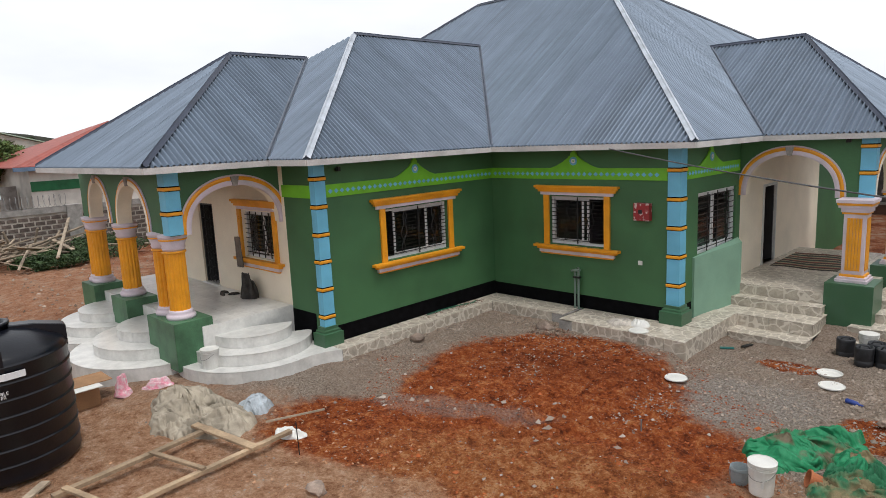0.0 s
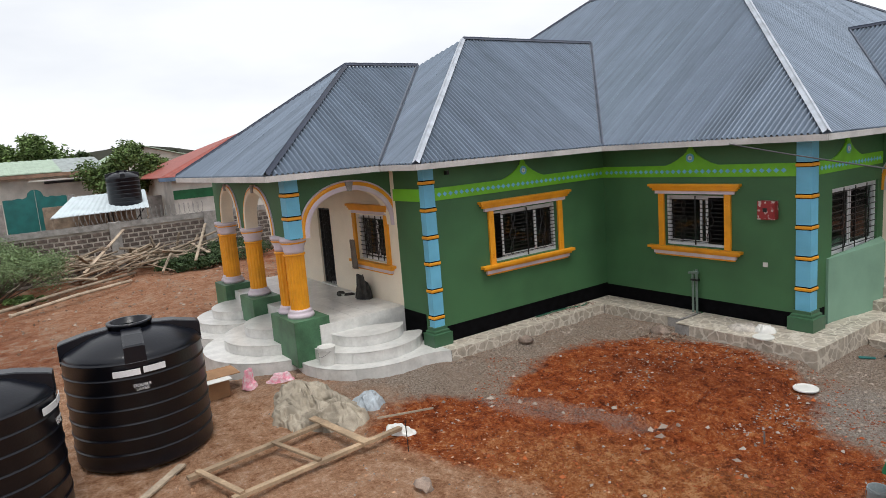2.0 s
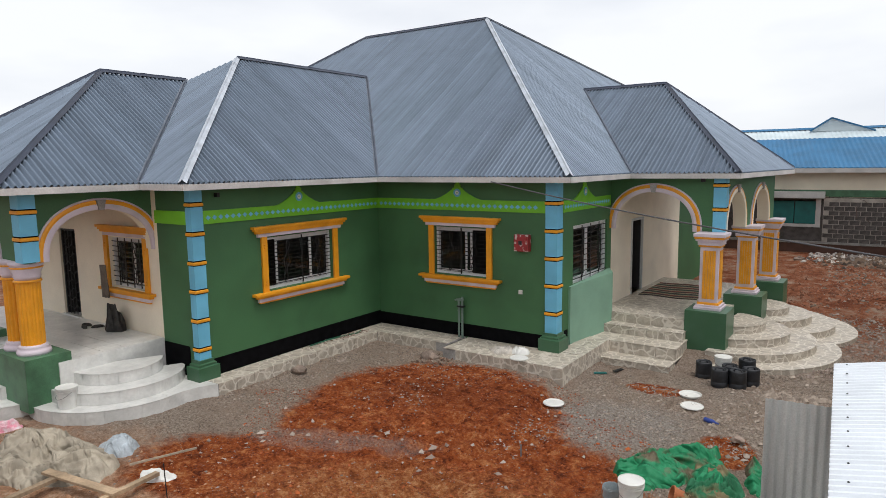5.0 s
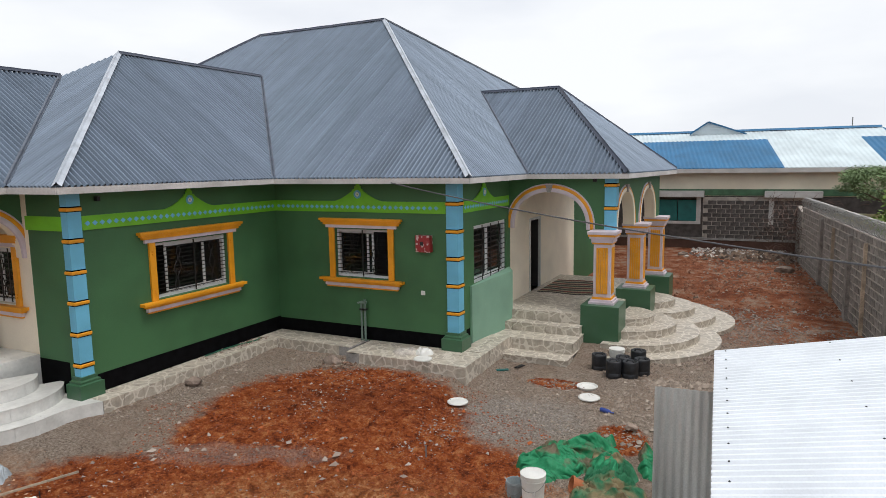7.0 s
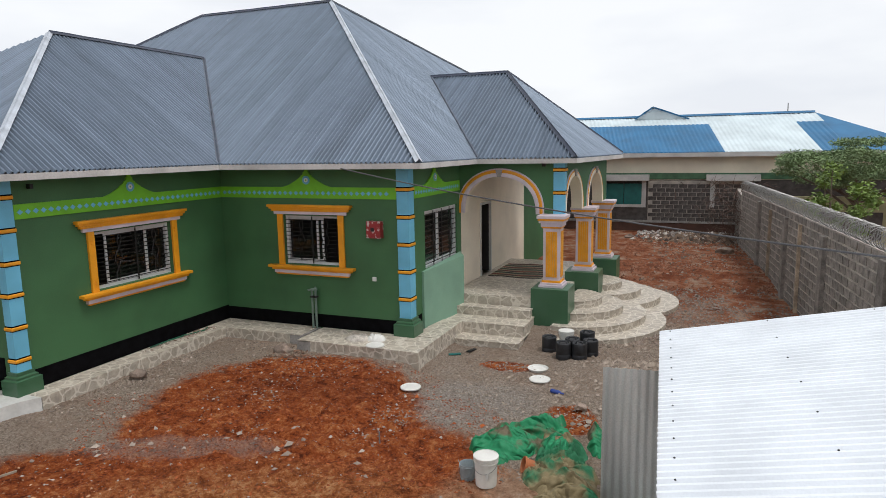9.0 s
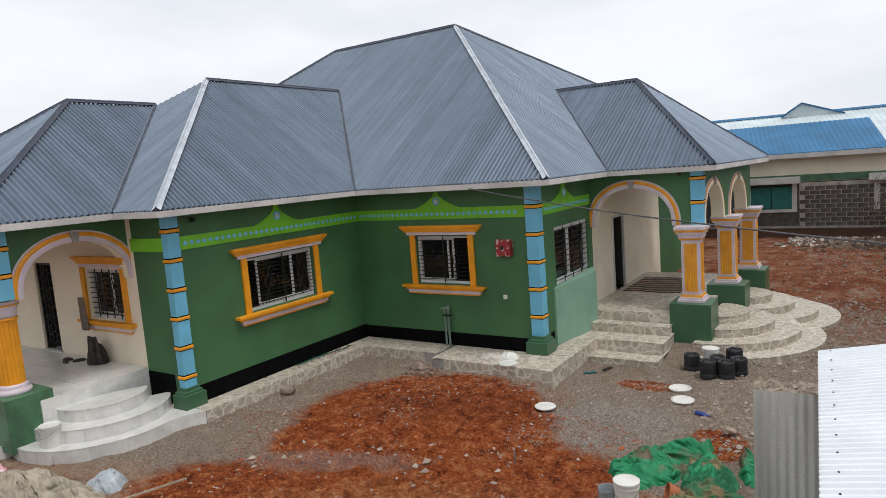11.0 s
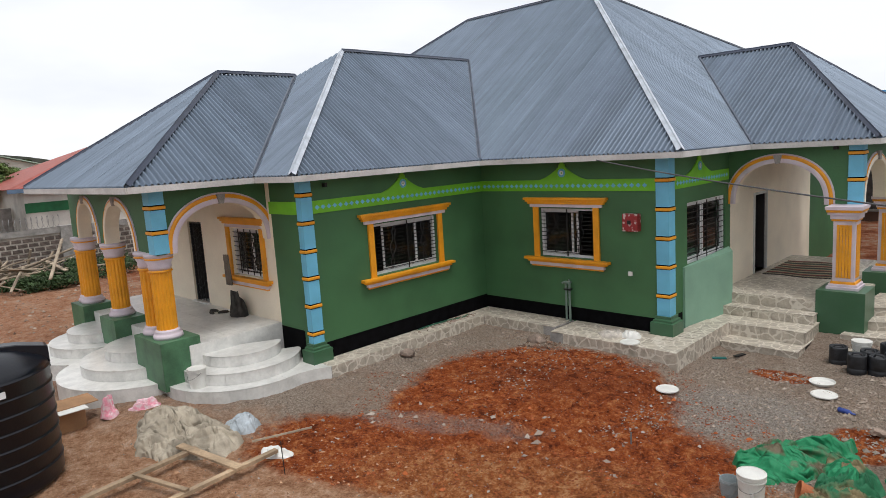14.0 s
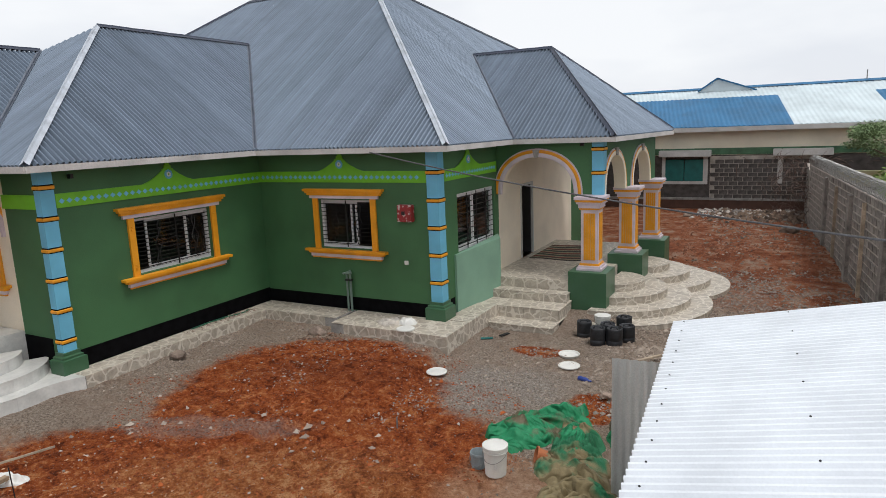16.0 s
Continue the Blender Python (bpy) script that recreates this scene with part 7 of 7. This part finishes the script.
# timber frame lying on the soil, like a short ladder
lad = tagged(empty("ladder", (1.6, -9.2, -0.15)), "ladder-like frame of raw timber lying on the soil", "ladder")
zl = -0.06
for a, b, w, h in (((1.50, -10.55, zl), (1.25, -8.30, zl + 0.03), 0.10, 0.05), ((2.50, -10.25, zl), (2.26, -7.55, zl), 0.09, 0.05)):
    bm = bmesh.new()
    plank(bm, a, b, w, h)
    part("rail", bm, M_WOOD, lad)
for a, b, w in (((1.00, -8.45, zl + 0.06), (2.42, -8.22, zl + 0.045), 0.13), ((1.36, -9.26, zl + 0.045), (2.42, -8.98, zl + 0.045), 0.07), ((1.46, -10.4, zl + 0.045), (2.52, -10.12, zl + 0.045), 0.08)):
    bm = bmesh.new()
    plank(bm, a, b, w, 0.035)
    part("rung", bm, M_WOOD, lad)
for a, b, w, lab in (((1.55, -11.25, -0.16), (0.80, -10.45, -0.15), 0.12, "loose grey plank on the soil by the tank"), ((1.67, -7.62, -0.06), (2.04, -6.77, -0.04), 0.02, "thin stick lying on the soil"), ((8.9, -0.15, -0.1), (9.25, 0.25, -0.08), 0.06, "short pale batten on the rubble")):
    bm = bmesh.new()
    plank(bm, a, b, w, 0.03)
    tagged(link("plank", bm, M_WOODG), lab, "plank")
tagged(link("steel_peg", tube([(6.12, -4.05, -0.25), (6.12, -4.05, -0.02)], 0.012, 8), M_WIRE), "short steel peg standing in the red soil", "peg")
tagged(link("steel_rod", tube([(2.79, -7.75, -0.25), (2.81, -7.78, 0.32)], 0.008, 6), M_IRON), "thin dark steel rod standing in the soil", "rod")
bx = tagged(empty("carton", (-1.9, -9.15, -0.2)), "brown cardboard carton with open flaps on the gravel", "box")
part("body", boxes((-2.2, -1.62, -9.4, -8.95, gz(-1.9, -9.1) - 0.02, 0.22), bev=0.01), M_CARD, bx)
part("flap", boxes((-2.2, -1.62, -8.95, -8.72, 0.2, 0.215)), M_CARD, bx)
part("flap", boxes((-1.62, -1.4, -9.4, -8.95, 0.19, 0.205)), M_PLASTW, bx)
for x, y, z, s, lab in ((0.80, -3.52, 0.02, 0.22, "broken grey concrete block by the plinth"), (2.42, -1.25, -0.02, 0.26, "broken concrete lump at the plinth joint"), (3.95, -8.25, -0.1, 0.2, "brown stone half buried in the soil"), (4.6, -8.6, -0.1, 0.2, "brown stone on the mound of soil"), (8.75, -1.9, -0.14, 0.14, "red-brown stone on the rubble"), (9.3, -1.0, -0.2, 0.14, "flat pale stone on the rubble"), (11.3, 14.6, -0.02, 0.42, "pale concrete slab on the red soil"), (7.4, 18.2, -0.02, 0.3, "pale boulder by the blue-roofed house")):
    bm = bmesh.new()
    bmesh.ops.create_icosphere(bm, subdivisions=2, radius=s * 0.62)
    for v in bm.verts:
        k = 1 + 0.5 * noise.noise(v.co * (2.2 / s) + Vector((x, y, 0)))
        v.co = Vector((v.co.x * k * 1.2, v.co.y * k * 0.85, v.co.z * k * 0.7)) + Vector((x, y, z + s * 0.25))
    tagged(link("stone", bm, M_STONE), lab, "stone")
for x, y, a, m in ((5.25, 0.25, 30, M_TEAL), (5.5, 0.62, 70, M_IRON), (0.4, 0.0, 0, None)):
    if m:
        bm = boxes((-0.13, 0.13, -0.045, 0.045, 0, 0.02), bev=0.008)
        for v in bm.verts:
            v.co = pose(x + 0.45, y + 0.0, gz(x + 0.45, y) + 0.01, 0, 0, a) @ v.co
        sl = tagged(link("sandal", bm, m), "worn rubber sandal dropped on the gravel", "sandal", "sandals by the steps")
bm = lathe([(0.035, 0), (0.04, 0.01), (0.04, 0.16), (0.015, 0.21), (0.015, 0.26)], (0, 0, 0), 14)
for v in bm.verts:
    v.co = pose(8.1, -1.22, gz(8.1, -1.2) + 0.04, 90, 0, 70) @ v.co
tagged(link("bottle", bm, material("blue_plastic", (0.02, 0.05, 0.25), 0.3), smooth=True), "small blue plastic bottle on the gravel", "bottle")

# poles and offcuts heaped by the boundary wall
rng = random.Random(77)
pile = []
for k in range(80):
    x, y = rng.gauss(-18.9, 0.9), rng.gauss(-7.4, 1.5)
    a = rng.gauss(1.35, 0.75)
    ln = rng.uniform(1.0, 3.2)
    z = 0.05 + rng.random() * 0.55
    dz = rng.uniform(-0.12, 0.2) * ln
    bm = bmesh.new()
    e = Vector((math.cos(a) * ln / 2, math.sin(a) * ln / 2, dz))
    p = Vector((x, y, z + abs(dz)))
    if k % 2:
        tube([tuple(p - e), tuple(p + Vector((0, 0, 0.03))), tuple(p + e)], rng.uniform(0.03, 0.055), 6, bm)
    else:
        plank(bm, p - e, p + e, rng.uniform(0.07, 0.15), 0.04, rng.uniform(-0.5, 0.5))
    tagged(link("timber_pole", bm, M_WOODG), "weathered timber offcut in the heap by the wall", "timber", "timber heap")
for x, y, dx, dy, h in ((-20.2, -5.9, 0.3, -0.5, 1.25), (-19.9, -5.6, 0.5, 0.3, 1.3), (-20.0, -6.2, -0.2, 0.5, 1.2), (-19.6, -5.3, 0.2, 0.8, 1.1), (-15.9, -12.9, 0.2, 0.1, 0.9), (-15.7, -12.6, -0.2, 0.3, 0.8), (-15.9, -13.4, 0.3, 0.4, 0.8)):
    tagged(link("timber_pole", tube([(x, y, -0.15), (x + dx, y + dy, h)], 0.05, 7), M_WOODG), "weathered pole propped upright in the timber heap", "timber", "timber heap")
for a, b in (((-14.2, -12.6, 0.0), (-17.6, -7.6, 0.12)), ((-13.4, -12.0, 0.0), (-16.2, -8.0, 0.05)), ((-21.0, -3.0, 0.75), (-19.5, -9.5, 0.5)), ((-17.0, -1.2, 0.3), (-18.8, -5.2, 0.45))):
    tagged(link("timber_pole", tube([a, tuple((Vector(a) + Vector(b)) / 2 + Vector((0, 0, 0.05))), b], 0.06, 7), M_WOODG), "long pale timber pole lying by the wall", "timber", "timber heap")

# dry brush over the far end of the block wall
rngb = random.Random(5)
bm = bmesh.new()
for k in range(420):
    p = Vector((rngb.gauss(11.7, 0.75), rngb.gauss(17.6, 0.8), rngb.uniform(0.0, 2.5)))
    q = p + Vector((rngb.uniform(-0.5, 0.5), rngb.uniform(-0.4, 0.4), rngb.uniform(-0.4, 0.5)))
    tube([tuple(p), tuple((p + q) / 2 + Vector((0, 0, 0.06))), tuple(q)], [0.012, 0.009, 0.004], 3, bm)
tagged(link("dry_brush", bm, material("dry_brushwood", (0.15, 0.095, 0.075), 0.95, vary=0.25)), "tangle of dry thorn brush over the wall end", "brush", kind="stuff")

# loose stones and chips over the yard, each uneven
def scatter(name, label, count, seed, area, size, mat, pick, level=None):
    r = random.Random(seed)
    verts, faces = [], []
    base = [(1, 0, 0), (-1, 0, 0), (0, 1, 0), (0, -1, 0), (0, 0, 1), (0, 0, -0.6)]
    tri = [(0, 2, 4), (2, 1, 4), (1, 3, 4), (3, 0, 4), (2, 0, 5), (1, 2, 5), (3, 1, 5), (0, 3, 5)]
    made = 0
    while made < count:
        x, y = r.uniform(*area[:2]), r.uniform(*area[2:])
        if not pick(x, y, r):
            continue
        s = size * (0.4 + 1.8 * r.random() ** 3)
        z = (ground_relief(x, y) if level is None else level) + s * 0.15
        a = r.uniform(0, 6.28)
        k = len(verts)
        sx, sy, sz = s * r.uniform(0.6, 1.4), s * r.uniform(0.5, 0.9), s * r.uniform(0.4, 0.85)
        for bx_, by_, bz_ in base:
            u = bx_ * sx * r.uniform(0.7, 1.2) + r.uniform(-0.2, 0.2) * s
            v = by_ * sy * r.uniform(0.7, 1.2) + r.uniform(-0.2, 0.2) * s
            verts.append((x + u * math.cos(a) - v * math.sin(a), y + u * math.sin(a) + v * math.cos(a), z + bz_ * sz))
        faces += [tuple(k + i for i in t) for t in tri]
        made += 1
    me = bpy.data.meshes.new(name)
    me.from_pydata(verts, [], faces)
    me.materials.append(mat)
    return tagged(new(name, me), label, "stones", kind="stuff")


def island_material(name, dark, light):
    m = bpy.data.materials.new(name)
    m.use_nodes = True
    n, l = m.node_tree.nodes, m.node_tree.links
    b = n["Principled BSDF"]
    b.inputs["Roughness"].default_value = 0.95
    g = n.new("ShaderNodeNewGeometry")
    r = n.new("ShaderNodeValToRGB")
    r.color_ramp.elements[0].color, r.color_ramp.elements[1].color = (*dark, 1), (*light, 1)
    l.new(g.outputs["Random Per Island"], r.inputs[0])
    l.new(r.outputs[0], b.inputs["Base Color"])
    return m


def free_of_house(x, y):
    if x < 0.55 and y > -5.6 or (x < 5.6 and y > -0.9) or (x < 2.5 and y > -0.9):
        return False
    if x < 7.0 and y > 0.5 or (y > 2.2 and x < 9.1 and y < 8.4):
        return False
    if x < 0.6 and math.hypot(x + 1.1, y + 6.0) < 1.7 or (x < -0.5 and y > -9.0):
        return False
    if x > 10.0 and y < -4.0:
        return False
    return True


M_CHIP = island_material("grey_gravel_chips", (0.18, 0.14, 0.11), (0.42, 0.345, 0.28))
M_CHIPR = island_material("red_clods", (0.16, 0.034, 0.010), (0.44, 0.115, 0.030))
M_CHIPW = island_material("pale_chips", (0.24, 0.175, 0.135), (0.46, 0.385, 0.32))
YARD = (-1.5, 11.5, -9.0, 3.0)
scatter("gravel", "grey stone chips over the yard", 17000, 91, YARD, 0.0145, M_CHIP, lambda x, y, r: free_of_house(x, y) and (y > -4.6 + 0.35 * noise.noise(Vector((x, y, 3))) * 4 or r.random() < (0.22 if y > -6.4 else 0.05)) and r.random() < 0.35 + noise.noise(Vector((x * 0.9, y * 0.9, 7))) and (((x - 4.6) / 3.2) ** 2 + ((y + 4.2) / 2.9) ** 2 > 1 or r.random() < 0.22 + 0.9 * noise.noise(Vector((x * 0.8, y * 0.8, 31)))))
scatter("clods", "clods of red soil over the dug patch", 15000, 92, (0.8, 9.8, -9.0, -0.8), 0.012, M_CHIPR, lambda x, y, r: free_of_house(x, y) and ((x - 4.6) / 3.5) ** 2 + ((y + 4.2) / 3.3) ** 2 < 0.85 + 0.7 * noise.noise(Vector((x, y, 0))))
scatter("rubble", "pale chips of stone and plaster over the yard", 420, 93, YARD, 0.021, M_CHIPW, lambda x, y, r: free_of_house(x, y) and r.random() < 0.4 + noise.noise(Vector((x * 0.7, y * 0.7, 17))))
scatter("rubble", "grey rubble by the shed and the round steps", 1700, 94, (8.2, 11.6, -2.6, 3.5), 0.032, M_CHIP, lambda x, y, r: r.random() < 0.8)
scatter("rubble", "rubble and litter over the far red soil", 2600, 95, (8.6, 12.3, 7.0, 20.5), 0.032, island_material("far_rubble_chips", (0.10, 0.07, 0.05), (0.36, 0.30, 0.25)), lambda x, y, r: r.random() < 0.15 + 0.06 * (y - 7))
scatter("rubble", "rubble over the western red soil", 1600, 96, (-20.0, -8.0, -13.0, -2.0), 0.035, island_material("western_chips", (0.15, 0.08, 0.05), (0.46, 0.36, 0.28)), lambda x, y, r: True)
scatter("rubble", "heap of broken cement rubble by the steps", 420, 98, (8.6, 9.8, 0.1, 1.1), 0.055, M_CHIP, lambda x, y, r: r.random() < math.exp(-((x - 9.15) / 0.4) ** 2 - ((y - 0.55) / 0.35) ** 2))
scatter("rubble", "pale rubble and litter dumped along the foot of the blue-roofed house", 800, 99, (7.6, 12.2, 17.6, 20.7), 0.075, island_material("dumped_rubble", (0.04, 0.03, 0.028), (0.58, 0.52, 0.47)), lambda x, y, r: r.random() < (y - 17.4) / 3.2)
FAR_CLODS = island_material("far_red_clods", (0.13, 0.045, 0.022), (0.31, 0.115, 0.058))
scatter("clods", "lumpy red-orange soil heaped in the far yard", 5200, 121, (7.6, 12.6, 8.2, 18.6), 0.034, FAR_CLODS, lambda x, y, r: r.random() < 0.45 + 1.1 * noise.noise(Vector((x * 0.5, y * 0.5, 5))))
scatter("clods", "dark brown spoil and litter below the dry brush", 900, 122, (8.2, 12.4, 16.6, 20.4), 0.10, island_material("brown_spoil", (0.045, 0.03, 0.022), (0.25, 0.17, 0.12)), lambda x, y, r: r.random() < math.exp(-((x - 10.6) / 1.7) ** 2 - ((y - 18.6) / 1.3) ** 2))
scatter("gravel", "grey-brown gravel beside the round steps", 6500, 123, (8.9, 12.8, 2.2, 8.6), 0.026, island_material("side_gravel", (0.17, 0.12, 0.092), (0.32, 0.26, 0.22)), lambda x, y, r: free_of_house(x, y) and r.random() < 0.75 + noise.noise(Vector((x * 0.6, y * 0.6, 9))) - 0.05 * (y - 2))
scatter("rubble", "broken plaster and soil spilt on the tiled plinth", 260, 100, (0.04, 0.34, -4.3, -0.7), 0.022, island_material("spilt_plaster", (0.10, 0.055, 0.035), (0.45, 0.36, 0.30)), lambda x, y, r: r.random() < 0.35 + noise.noise(Vector((x, y * 1.1, 3))) * 1.2 - x, PLINTH)
scatter("rubble", "dark spoil at the joint of the two plinths", 160, 101, (2.2, 3.2, -1.7, -0.95), 0.03, island_material("dark_spoil", (0.05, 0.03, 0.02), (0.26, 0.15, 0.10)), lambda x, y, r: r.random() < 1.2 - abs(x - 2.55) * 1.6)
tagged(link("hose", tube([(0.10, -2.55, PLINTH + 0.02), (0.16, -2.1, PLINTH + 0.05), (0.12, -1.6, PLINTH + 0.02), (0.24, -1.15, PLINTH + 0.02), (0.16, -0.95, PLINTH + 0.02)], 0.016, 8), M_HOSE), "dark green garden hose lying on the plinth", "hose")
scatter("clods", "clods of tan soil near the frame", 2600, 97, (0.8, 9.0, -10.8, -6.5), 0.016, island_material("tan_clods", (0.36, 0.18, 0.09), (0.54, 0.31, 0.18)), lambda x, y, r: True)
scatter("rubble", "broken plaster and stone shards strewn across the red soil", 70, 111, (1.6, 6.2, -6.4, -3.4), 0.036, M_CHIPW, lambda x, y, r: r.random() < math.exp(-((y + 5.1 - 0.3 * (x - 3.6)) / 0.5) ** 2) * 0.9 + 0.04)
scatter("gravel", "coarse grey stones over the pale gravel", 1500, 112, (5.6, 10.0, -3.6, 1.0), 0.018, M_CHIP, lambda x, y, r: free_of_house(x, y) and r.random() < math.exp(-((x - 7.3) / 1.5) ** 2 - ((y + 1.6) / 1.4) ** 2))
scatter("gravel", "dark stones along the foot of the plinth", 900, 113, (0.5, 5.6, -5.4, -0.7), 0.018, M_CHIP, lambda x, y, r: free_of_house(x, y) and (x < 1.7 or y > -1.9))
scatter("clods", "large clods of red soil over the dug patch", 420, 114, (1.6, 8.4, -7.6, -1.4), 0.028, M_CHIPR, lambda x, y, r: free_of_house(x, y) and ((x - 4.9) / 3.3) ** 2 + ((y + 4.6) / 2.9) ** 2 < 0.8 + 0.6 * noise.noise(Vector((x, y, 0))))
